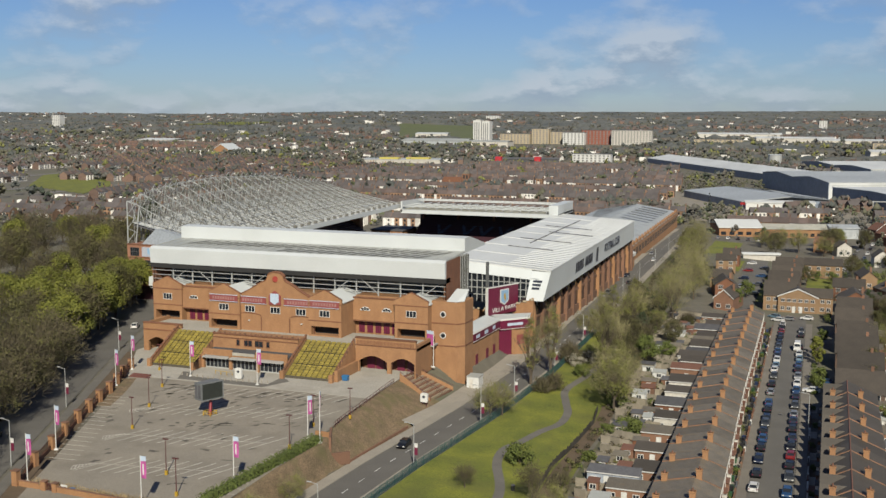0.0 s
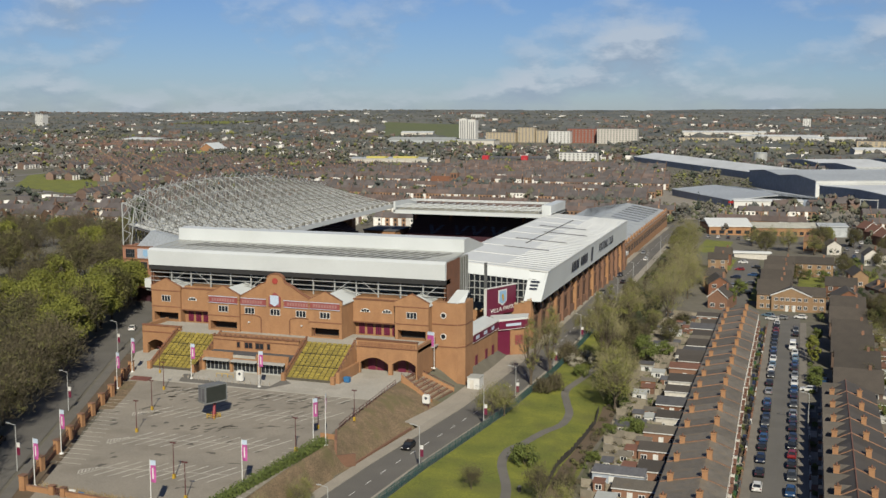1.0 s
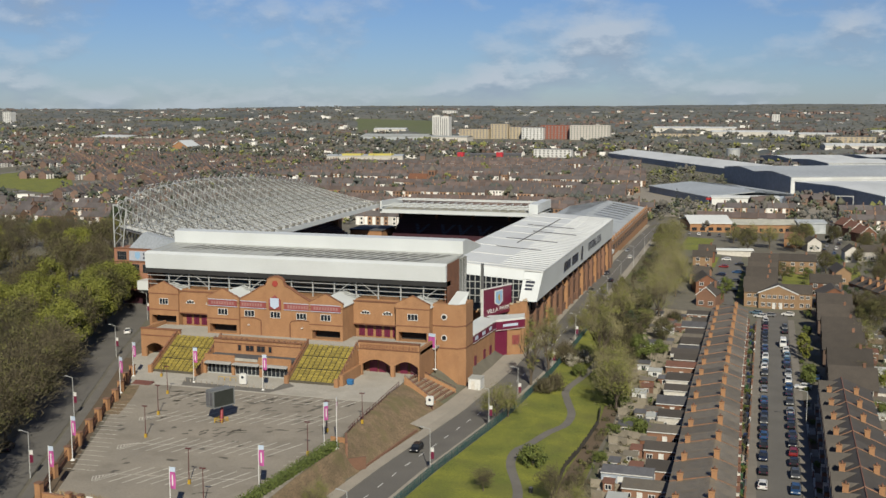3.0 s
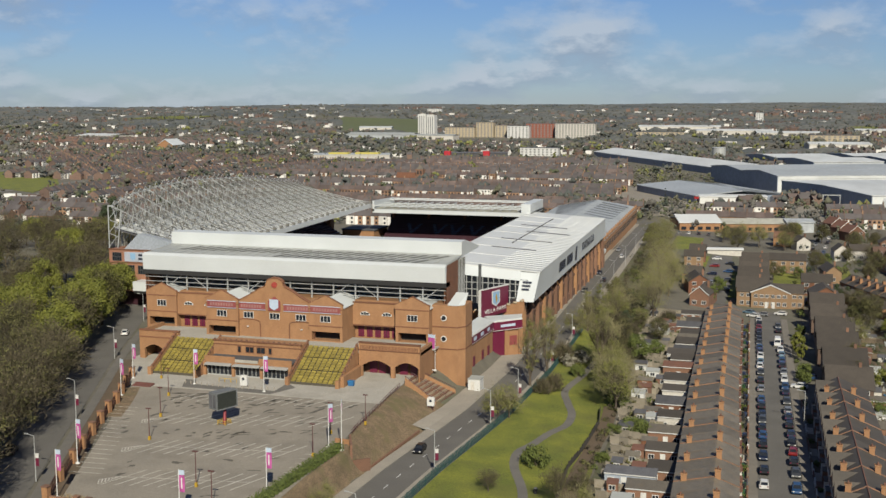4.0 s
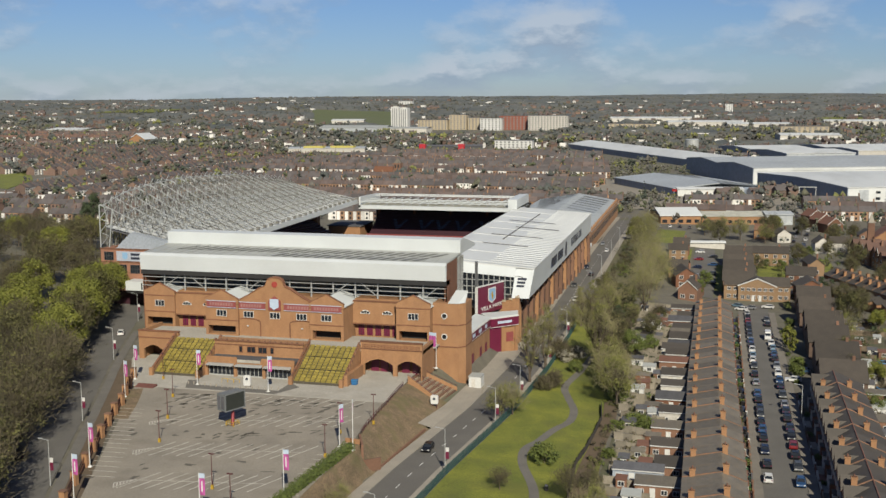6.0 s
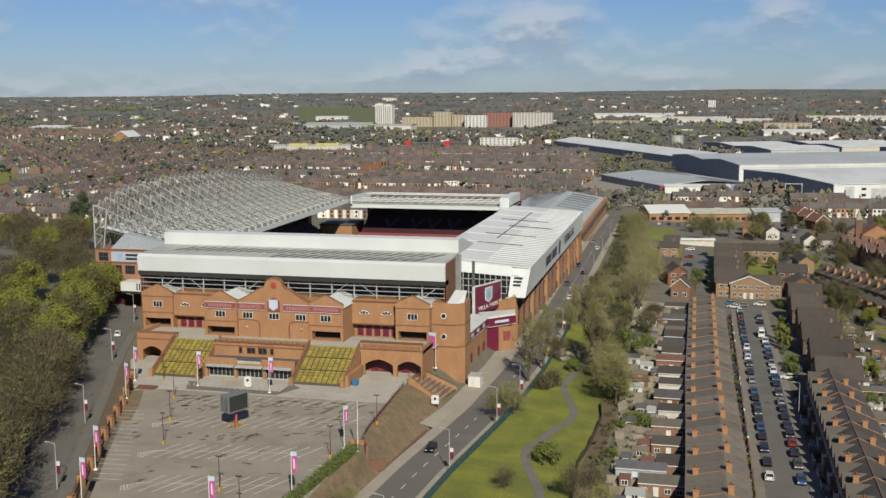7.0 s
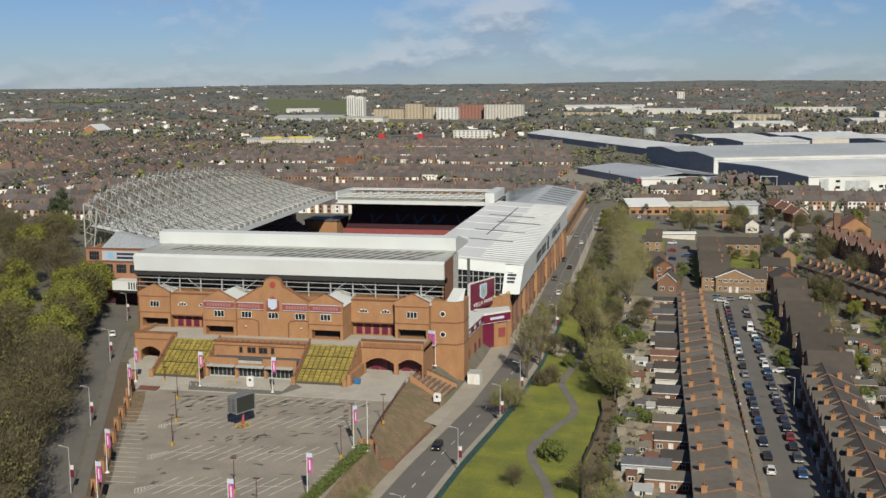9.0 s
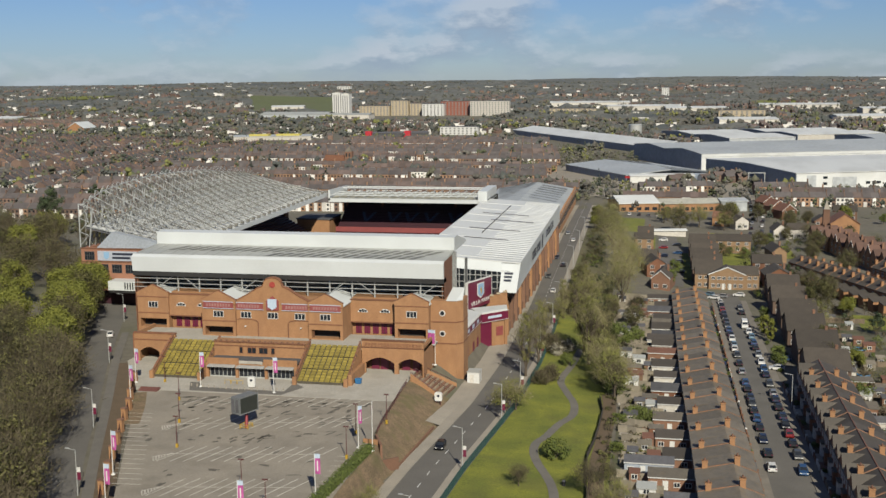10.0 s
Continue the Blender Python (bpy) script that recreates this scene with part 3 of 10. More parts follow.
# centre block and its curved gable
s = Shape()
s.box(-50.8, -31.9, -6.6, 9, 0, 15.2)
s.put("wall", BRICK, holte)
prof = [(-50.9, 15.2), (-48.5, 16.4), (-45.4, 18.3), (-43.9, 18.9), (-43.6, 19.5)]
prof += [(CX + 2.3 * math.cos(math.pi * (1 - i / 10)), 19.6 + 1.5 * math.sin(math.pi * i / 10)) for i in range(11)]
prof += [(2 * CX - x, z) for x, z in [(-43.6, 19.5), (-43.9, 18.9), (-45.4, 18.3), (-48.5, 16.4), (-50.9, 15.2)]]
s = Shape()
s.prism([(x, -6.4, z) for x, z in prof], (0, 0.9, 0))
s.put("curved_gable", BRICK, holte, "curved brick gable")
s = Shape()
for (xa, za), (xb, zb) in zip(prof, prof[1:]):
    s.prism([(xa, -6.55, za), (xb, -6.55, zb), (xb, -6.55, zb + 0.25), (xa, -6.55, za + 0.25)], (0, 1.2, 0))
s.put("coping", BRICK_DARK, holte, "raised gable coping")
s = Shape()
s.rod((CX, -6.55, 19.4), (CX, -6.4, 19.4), 0.75, sides=14)
s.put("roundel", mat("red_roundel", (0.42, 0.06, 0.04), (0.36, 0.05, 0.04), 1, 0.6), holte, "red roundel")
for k in (-1, 0, 1):
    window(holte, CX + k * 7.0, -6.6, 11.7, 2.7, 1.6)
for k in (-1, 1):
    s = Shape()
    s.box(CX + k * 6.2 - 3.7, CX + k * 6.2 + 3.7, -6.8, -6.6, 13.2, 14.7)
    s.put("sign_band", SIGN_RED, holte, "claret lettered band with pale border")
    for j in range(8):
        q = Shape()
        q.box(CX + k * 6.2 - 2.8 + j * 0.72, CX + k * 6.2 - 2.35 + j * 0.72, -6.84, -6.79, 13.55, 14.35)
        q.put("letter_bar", SIGN_PALE, holte)
    s = Shape()
    s.box(CX + k * 6.2 - 3.8, CX + k * 6.2 + 3.8, -6.86, -6.6, 14.7, 14.82)
    s.box(CX + k * 6.2 - 3.8, CX + k * 6.2 + 3.8, -6.86, -6.6, 13.08, 13.2)
    s.put("band_trim", PALE_BLUE, holte)
    # panel outlines: shallow brick arches
    s = Shape()
    for d in (-3.3, 3.3):
        s.box(CX + k * 7.2 + d - 0.12, CX + k * 7.2 + d + 0.12, -6.72, -6.6, 6.3, 9.8)
    pts = [(CX + k * 7.2 + 3.3 * math.cos(math.pi * i / 10), 9.8 + 0.8 * math.sin(math.pi * i / 10)) for i in range(11)]
    for (xa, za), (xb, zb) in zip(pts, pts[1:]):
        s.prism([(xa, -6.72, za), (xb, -6.72, zb), (xb, -6.72, zb + 0.2), (xa, -6.72, za + 0.2)], (0, 0.12, 0))
    s.put("panel_arch", BRICK_DARK, holte)
    s = Shape()
    s.box(CX + k * 7.2 - 0.18, CX + k * 7.2 + 0.18, -7.0, -6.6, 8.7, 8.95)
    s.put("lamp", WHITE, holte, "small white wall light")
# crest panel
s = Shape()
s.prism([(CX - 1.6, -6.9, 13.1), (CX + 1.6, -6.9, 13.1), (CX + 1.6, -6.9, 15.4), (CX + 0.9, -6.9, 15.9), (CX, -6.9, 16.6), (CX - 0.9, -6.9, 15.9), (CX - 1.6, -6.9, 15.4)], (0, 0.3, 0))
crest = s.put("crest_panel", SIGN_RED, holte, "claret crest panel")
s = Shape()
s.prism([(CX, -7.0, 13.2), (CX + 1.15, -7.0, 13.9), (CX + 1.15, -7.0, 15.9), (CX - 1.15, -7.0, 15.9), (CX - 1.15, -7.0, 13.9)], (0, 0.1, 0))
s.put("shield", PALE_BLUE, crest, "pale blue shield")
# corner tower
s = Shape()
s.prism([(-2.9, 0, -5.2), (3.4, 0, -5.2), (4.9, 1.9, -5.2), (4.9, 8, -5.2), (-2.9, 8, -5.2)], (0, 0, 20.6))
s.put("tower_wall", BRICK, holte, "plain brick corner tower")
s = Shape()
s.prism([(-3.0, -0.1, 10.0), (3.45, -0.1, 10.0), (5.0, 1.85, 10.0), (5.0, 8.05, 10.0), (-3.0, 8.05, 10.0)], (0, 0, 0.25))
s.prism([(-3.0, -0.1, 4.6), (3.45, -0.1, 4.6), (5.0, 1.85, 4.6), (5.0, 8.05, 4.6), (-3.0, 8.05, 4.6)], (0, 0, 0.25))
s.put("string_course", BRICK_DARK, holte)
s = Shape()
s.prism([(1.0, -0.15, 15.42), (3.5, -0.15, 15.42), (4.8, 1.6, 15.42), (4.6, 5.5, 17.6), (1.6, 5.5, 17.6)], (0, 0, 0.18))
s.put("tower_roof", WHITE_METAL, holte, "white sloping tower roof")
for z in (12.3, 7.2):
    s = Shape()
    s.rod((0, -0.14, z), (0, 0.05, z), 0.75, sides=16)
    ring = s.put("round_window", WHITE, holte, "white round window")
    s = Shape()
    s.rod((0, -0.18, z), (0, -0.13, z), 0.55, sides=16)
    s.put("pane", GLASS, ring)
s = Shape()
s.box(-3.6, -1.2, -3.4, 0.0, 5.0, 5.3)
s.put("canopy", GREY_STEEL, holte, "small grey entrance canopy")

# terrace podium with arcades
arch_wall(holte, "arcade_wall", -16.9, -1.9, -13.2, -12.4, -0.6, 8.0, [(-12.5, 3.5, 2.7, 1.3), (-5.1, 2.9, 2.7, 1.2)], label="brick arcade with two wide arches")
arch_wall(holte, "arcade_wall", -76.2, -65.2, -11.4, -10.6, -0.6, 7.2, [(-72.2, 2.6, 2.6, 1.1), (-67.4, 1.3, 2.2, 0.9)], label="brick arcade with wide arch")
s = Shape()
s.box(-76.2, -65.2, -10.6, -0.6, 5.6, 6.3)
s.box(-65.2, -16.9, -13.0, -0.6, 5.6, 6.3)
s.box(-16.9, -1.9, -12.4, -0.6, 5.6, 6.3)
s.put("terrace_slab", CONCRETE, holte, "concrete walkway slab")
for q in ((-79.6, -65.2, -5.6, -5.4), (-16.9, -2.95, -9.2, -9.0)):
    s = Shape()
    s.box(*q, -0.5, 5.6)
    s.put("back_wall", BRICK_DARK, holte)
for x in (-14.6, -12.3, -10.0, -7.0, -4.4):
    s = Shape()
    s.box(x - 0.95, x + 0.95, -9.4, -9.22, -0.4, 2.9)
    s.put("door", CLARET, holte, "claret gate door")
for x0, x1, yb in ((-76.2, -65.2, -11.4), (-16.9, -1.9, -13.2)):
    s = Shape()
    zt = 7.2 if x0 < -40 else 8.0
    s.box(x0 - 0.1, x1 + 0.1, yb - 0.15, yb + 0.9, zt, zt + 0.25)
    s.box(x0 - 0.05, x1 + 0.05, yb - 0.1, yb, zt - 1.7, zt - 1.45)
    s.put("parapet_coping", BRICK_DARK, holte)
for q in ((-76.2, -75.5, -10.6, -0.6, -0.6, 7.2), (-2.6, -1.9, -12.4, -0.05, -0.6, 7.0)):
    s = Shape()
    s.box(*q)
    s.put("side_wall", BRICK, holte)
for i in range(40):
    x = -16.4 + i * 0.355
    s = Shape()
    s.box(x, x + 0.17, -13.27, -13.2, 6.65, 7.55)
    s.put("brick_pier", BRICK_DARK, holte)

# seating banks used as stairs, covered in yellow
for x0, x1 in ((-65.0, -52.4), (-29.8, -17.0)):
    s = Shape()
    rows = 13
    prof = [(-24.6, -0.3)]
    for r in range(rows):
        ya, yb, zt = lerp(-24.6, -13.2, r / rows), lerp(-24.6, -13.2, (r + 1) / rows), 0.25 + 6.1 * (r + 1) / rows
        prof += [(ya, zt), (yb, zt)]
    prof.append((-13.2, -0.3))
    s.prism([(x0 + 0.35, y, z) for y, z in prof], (x1 - x0 - 0.7, 0, 0))
    # step concrete darkened to put the shade between the seats into its colour
    bank_ob = s.put("stepped_bank", mat("shade_dark_step", (0.1, 0.085, 0.06), (0.08, 0.07, 0.05), 0.5, 0.9), holte, "stepped concrete bank, darkened for shade between seats")
    cols = 9
    for blk in range(3):
        for c in range(cols):
            xa, xb = lerp(x0 + 0.55, x1 - 0.55, c / cols), lerp(x0 + 0.55, x1 - 0.55, (c + 1) / cols)
            for r in range(4):
                row = blk * 4.33 + r
                ya = lerp(-24.6, -13.2, row / rows)
                z = 0.25 + 6.1 * (row + 1) / rows
                s = Shape()
                s.prism([(xa + 0.1, ya + 0.02, z), (xa + 0.1, ya + 0.8, z), (xa + 0.1, ya + 0.8, z + 0.55), (xa + 0.1, ya + 0.6, z + 0.5), (xa + 0.1, ya + 0.55, z + 0.22), (xa + 0.1, ya + 0.02, z + 0.2)], (xb - xa - 0.26, 0, 0))
                s.put("seat", YELLOW_SEAT, bank_ob)
    for x in (x0, x1):
        s = Shape()
        w = 0.35 if x == x0 else -0.35
        s.prism([(x, -25.4, -0.4), (x, -13.2, -0.4), (x, -13.2, 7.6), (x, -25.4, 1.2)], (w, 0, 0))
        s.put("stair_wall", BRICK, holte, "sloping brick side wall")
        s = Shape()
        s.prism([(x - 0.08, -25.5, 1.2), (x - 0.08, -13.1, 7.6), (x - 0.08, -13.1, 7.85), (x - 0.08, -25.5, 1.45)], (w + (0.16 if w > 0 else -0.0), 0, 0))
        s.put("wall_coping", BRICK_DARK, holte)
        s = Shape()
        s.box(x - 0.15 if w > 0 else x - 0.75, x + 0.75 if w > 0 else x + 0.15, -26.0, -25.2, -0.4, 1.9)
        s.put("end_pier", BRICK, holte)
s = Shape()
s.box(-17.0, -16.2, -24.5, -13.2, -0.4, 2.6)
s.put("flank_wall", BRICK, holte)

# crenellated parapets: small brick merlons on the stair walls and the upper front
for x in (-64.95, -52.7, -29.75, -17.3):
    for i in range(9):
        y = -24.6 + i * 1.35
        z = lerp(1.45, 7.85, (y + 25.5) / 12.4)
        s = Shape()
        s.box(x - 0.03, x + 0.33, y, y + 0.55, z - 0.3, z + 0.3)
        s.put("merlon", BRICK_RED, holte)
for i in range(17):
    x = -52.3 + i * 1.39
    s = Shape()
    s.box(x, x + 0.5, -17.3, -17.0, 7.5, 7.85)
    s.put("merlon", BRICK_RED, holte)
# lower front between the seat banks
s = Shape()
s.box(-52.4, -29.8, -17.2, -13.0, -0.3, 7.3)
s.put("upper_front", BRICK, holte, "brick upper front with dark windows")
s = Shape()
s.box(-52.6, -29.6, -17.4, -17.0, 7.3, 7.55)
s.box(-52.5, -29.7, -17.3, -17.2, 6.4, 6.6)
s.put("coping", BRICK_DARK, holte)
for x, w in ((-45.6, 0.9), (-42.9, 2.2), (-40.0, 2.2), (-37.6, 0.9)):
    window(holte, x, -17.2, 5.5, w, 1.5, 1 if w < 1 else 2, BRICK_DARK, "dark window in brick")
s = Shape()
s.box(-52.0, -30.2, -21.8, -17.2, 3.5, 4.0)
s.put("flat_roof", FELT, holte, "grey flat roof over the lower front")
s = Shape()
s.box(-52.2, -44.4, -22.2, -21.8, 3.2, 4.7)
s.box(-38.2, -30.0, -22.2, -21.8, 3.2, 4.7)
s.box(-44.4, -38.2, -22.2, -21.8, 3.2, 3.9)
for i in range(44):
    x = -52.0 + i * 0.5
    if not -44.4 < x < -38.4:
        s.box(x, x + 0.22, -22.27, -22.2, 3.7, 4.5)
s.put("parapet", BRICK, holte, "low brick parapet")
s = Shape()
s.box(-44.2, -38.4, -22.35, -22.21, 3.55, 4.25)
s.put("name_board", CONCRETE, holte, "cream stone name board")
s = Shape()
s.box(-52.2, -30.0, -18.2, -17.9, -0.3, 3.3)
s.put("shop_back", DARK, holte)
for i in range(3):
    xa = -51.6 + i * 7.2
    f = Shape()
    f.box(xa, xa + 6.4, -21.9, -21.7, 0, 0.4)
    f.box(xa, xa + 6.4, -21.9, -21.7, 2.7, 3.0)
    for k in range(7):
        f.box(xa + k * 1.05, xa + k * 1.05 + 0.12, -21.9, -21.7, 0.4, 2.7)
    fr = f.put("shop_window", GREY_STEEL, holte, "grey-framed glazed shopfront")
    p = Shape()
    p.box(xa + 0.1, xa + 6.3, -21.83, -21.77, 0.4, 2.7)
    p.put("pane", GLASS, fr)
    c = Shape()
    c.prism([(xa - 0.2, -23.4, 2.75), (xa - 0.2, -21.9, 3.05), (xa - 0.2, -21.9, 3.2), (xa - 0.2, -23.4, 2.87)], (6.8, 0, 0))
    c.put("awning", GREY_STEEL, holte, "grey sloping shop canopy")
for x in (-44.7, -37.5, -30.3, -52.1):
    s = Shape()
    s.box(x - 0.35, x + 0.35, -22.5, -21.8, 0, 3.4)
    s.put("brick_pier", BRICK, holte)

# white fascia and roof of the end stand
s = Shape()
s.prism([(-82, 0.8, 20.6), (-82, 0.4, 24.4), (-82, 1.6, 25.0), (-82, 1.6, 20.6)], (82.2, 0, 0))
s.put("roof_fascia", WHITE_METAL, holte, "deep white roof fascia")
# near-black strip puts the roof's shade in below the fascia
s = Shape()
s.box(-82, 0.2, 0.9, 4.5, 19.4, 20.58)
s.put("fascia_soffit", DARK, holte, "soffit under the roof with its shadow painted black")
s = Shape()
s.prism([(-82, 1.6, 24.9), (-82, 15.4, 25.6), (-82, 15.4, 25.2), (-82, 1.6, 24.5)], (82.2, 0, 0))
s.put("front_roof", ROOF_SHEET, holte, "pale front roof sheets")
for i in range(25):
    x = -78.0 + i * 2.86
    for ya, yb in (((7.6, 12.6),) if i < 11 else ((3.0, 6.8), (8.2, 12.6))):
        e, w = 0.62 * (yb - ya), 1.15
        lift = 0.6 * (ya - 2.4)
        s = Shape()
        s.prism([(x + lift, ya, 25.28 + (ya - 8) * 0.05), (x + w + lift, ya, 25.28 + (ya - 8) * 0.05), (x + w + e + lift, yb, 25.28 + (yb - 8) * 0.05), (x + e + lift, yb, 25.28 + (yb - 8) * 0.05)], (0, 0, 0.06))
        s.put("roof_light", ROOF_LIGHT, holte, "dark slanting rooflight sheet")
s = Shape()
s.prism([(-82, 15.4, 25.2), (-82, 15.4, 28.8), (-82, 19, 29.0), (-82, 32, 26.0), (-82, 32, 25.4), (-82, 19, 25.2)], (82.2, 0, 0))
s.put("rear_roof", WHITE_METAL, holte, "white raised rear roof")
for i in range(28):
    x = -81.2 + i * 3.0
    s = Shape()
    s.prism([(x, 1.8, 24.9), (x, 15.2, 25.58), (x, 15.2, 25.68), (x, 1.8, 25.0)], (0.12, 0, 0))
    s.put("roof_rib", ROOF_SHEET, holte)
# open steelwork below the fascia
for i in range(15):
    x = -81.6 + i * 5.83
    s = Shape()
    s.box(x - 0.15, x + 0.15, 1.7, 2.0, 6, 20.6)
    s.put("steel_column", GREY_STEEL, holte)
s = Shape()
for z in (16.3, 17.4, 18.6, 19.6):
    s.box(-82, 0, 1.5, 1.75, z, z + 0.14)
for i in range(14):
    x = -81.6 + i * 5.83
    a, b = (x, x + 5.83) if i % 2 else (x + 5.83, x)
    if i % 4 in (1, 2):
        s.rod((a, 1.65, 16.0), (b, 1.65, 20.4), 0.1, sides=5)
s.put("steel_bracing", GREY_STEEL, holte, "grey steel rails and diagonal braces")
s = Shape()
s.box(-82, 0, 8.9, 9.3, 6, 20.6)
s.put("concourse_wall", mat("concourse_grey", (0.2, 0.21, 0.21), (0.13, 0.14, 0.14), 0.3, 0.8), holte, "grey concourse wall behind the steel")
for q in ((-82.0, -81.2, 1.7, 40), (-0.4, 0.2, 1.7, 12)):
    s = Shape()
    s.box(*q, 0, 24.8)
    s.put("end_wall", BRICK_DARK, holte, "dark brick end wall under the roof")
# glazed stair with grey frame beside the end wall
for i in range(5):
    s = Shape()
    s.box(-0.4, 0.2, 12.2 + i * 1.4, 12.4 + i * 1.4, 0, 24.8)
    s.put("stair_post", GREY_STEEL, holte)
s = Shape()
s.box(-0.35, 0.1, 12.0, 19, 0, 24.6)
s.put("stair_glazing", GLASS, holte, "dark glazed stair end")
for i in range(21):
    s = Shape()
    s.box(-81, -8, 12 + i * 1.3, 13.295 + i * 1.3, -1, 17 - i * 0.8)
    s.put("tier_step", CLARET, holte, "claret-seated step")

# ---- long stand along the road ----
doug = thing("stadium_stand", -4, 128, -3, "long side stand with white fascia and brick piers", "stadium stand")


def dz(y):
    """Slow rise of the long fascia."""
    return (y - 49) * 0.013


YF = 208.0


def long_body(pts_near, pts_far, name, material, label=""):
    """A body between two outlines, near and far, of the same number of points."""
    s = Shape()
    n = len(pts_near)
    s.v = [tuple(p) for p in pts_near] + [tuple(p) for p in pts_far]
    s.f = [tuple(range(n - 1, -1, -1)), tuple(range(n, 2 * n))] + [(i, (i + 1) % n, n + (i + 1) % n, n + i) for i in range(n)]
    s.k = [0] * len(s.f)
    return s.put(name, material, doug, label)


# the near end leans back from its foot
long_body([(10.9, 50.2, 7.9), (11.6, 50.2, 7.9), (12.0, 57.0, 15.3), (11.2, 57.0, 15.3)], [(8.9, YF, 8.3), (9.6, YF, 8.3), (9.7, YF, 15.5), (8.9, YF, 15.5)], "roof_fascia", WHITE_METAL, "deep white fascia with dark lettering")
long_body([(12.1, 56.8, 15.3), (12.1, 56.8, 15.65), (-20.0, 56.8, 17.7), (-20.0, 56.8, 17.1)], [(9.8, YF, 15.5), (9.8, YF, 15.85), (-22.4, YF, 17.9), (-22.4, YF, 17.3)], "roof", ROOF_WHITE, "pale sloping sheet roof")
for i in range(40):
    s = Shape()
    y = 60 + i * 3.75
    o = -2.3 * (y - 57) / (YF - 57)
    e = 0.2 * (y - 57) / (YF - 57)
    reach = -19.6 if i % 5 == 0 else -2.0
    k = (11.9 - reach) * 0.0638
    s.prism([(11.9 + o, y, 15.66 + e), (reach + o, y, 15.66 + k + e), (reach + o, y, 15.8 + k + e), (11.9 + o, y, 15.8 + e)], (0, 0.2, 0))
    s.put("roof_rib", ROOF_WHITE, doug)
for y, xa, xb in ((118, -14, 4), (142, -10, 6), (96, -12, 3), (160, -16, 2)):
    s = Shape()
    s.prism([(xa, y, 15.75 + (12 - xa) * 0.0638), (xb, y, 15.75 + (12 - xb) * 0.0638), (xb, y, 15.95 + (12 - xb) * 0.0638), (xa, y, 15.95 + (12 - xa) * 0.0638)], (0, 0.18, 0))
    s.put("cable_tray", FELT, doug, "dark cable tray across the roof")
s = Shape()
s.prism([(-8.0, 108, 16.9), (-7.7, 108, 16.9), (-7.7, 108, 17.15), (-8.0, 108, 17.15)], (-1.0, 80, 0.1))
s.put("walkway", FELT, doug, "dark roof walkway")
long_body([(10.95, 50.1, 7.9), (6.6, 50.1, 7.9), (6.6, 56.4, 15.4), (11.4, 56.7, 15.2)], [(10.95, 50.9, 7.9), (6.6, 50.9, 7.9), (6.6, 57.2, 15.4), (11.4, 57.5, 15.2)], "end_cladding", WHITE_METAL, "white raked end panel")
long_body([(6.58, 54.3, 13.2), (-20.0, 54.3, 14.8), (-20.0, 56.8, 17.5), (6.58, 56.6, 15.6)], [(6.58, 55.0, 13.2), (-20.0, 55.0, 14.8), (-20.0, 57.4, 17.5), (6.58, 57.2, 15.6)], "end_cladding", WHITE_METAL, "white raked eave panel")
s = Shape()
s.prism([(9.0, 54.8, 6.0), (9.0, 54.8, 13.4), (-19.5, 54.8, 15.1), (-19.5, 54.8, 6.0)], (0, 0.3, 0))
s.put("end_glazing", GLASS, doug, "dark glazed end wall")
for i in range(18):
    s = Shape()
    x = -19.0 + i * 1.62
    s.box(x, x + 0.2, 54.5, 54.8, 6, 13.4 + (9 - x) * 0.06)
    s.put("glazing_bar", GREY_STEEL, doug)
for z in (8, 10, 12):
    s = Shape()
    s.box(-19.0, 9, 54.52, 54.78, z, z + 0.2)
    s.put("glazing_bar", GREY_STEEL, doug)
s = Shape()
s.prism([(9.0, 49.5, -5.4), (9.0, 49.5, 8.4), (-3, 49.5, 4.6), (-14, 49.5, 4.6), (-14, 49.5, -5.4)], (0, 0.8, 0))
s.put("end_wall", BRICK, doug, "brick end wall with sloping top")
for i in range(12):
    s = Shape()
    x = -13 + i * 1.9
    s.box(x, x + 1.0, 49.2, 49.45, lerp(4.7, 8.5, max(0, min(1, (x + 3) / 12))), lerp(5.2, 9.0, max(0, min(1, (x + 3) / 12))))
    s.put("coping_block", BEIGE, doug, "buff stepped coping")
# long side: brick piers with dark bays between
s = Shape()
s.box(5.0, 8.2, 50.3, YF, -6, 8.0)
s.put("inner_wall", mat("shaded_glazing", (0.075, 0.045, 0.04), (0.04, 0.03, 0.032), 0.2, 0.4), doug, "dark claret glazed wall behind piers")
for i in range(17):
    y = 50.6 + i * 9.8
    s = Shape()
    s.prism([(8.2, y, -6), (9.3, y, -6), (9.3, y, 3.6), (8.8, y, 6.2), (8.8, y, 8.6 + dz(y)), (8.2, y, 8.6 + dz(y))], (0, 1.5, 0))
    s.put("brick_pier", BRICK_RED if i % 3 else BRICK, doug)
    if i < 16:
        s = Shape()
        s.box(8.2, 8.7, y + 1.5, y + 9.8, -6, -2.4)
        s.put("bay_wall", BRICK_RED, doug)
        s = Shape()
        s.box(8.2, 8.5, y + 1.5, y + 9.8, 2.2, 3.0)
        s.put("spandrel", BRICK_RED, doug)
        for k in range(3):
            s = Shape()
            s.box(8.2, 8.28, y + 2.4 + k * 2.5, y + 4.3 + k * 2.5, 3.8, 7.0)
            s.put("window", GLASS, doug)
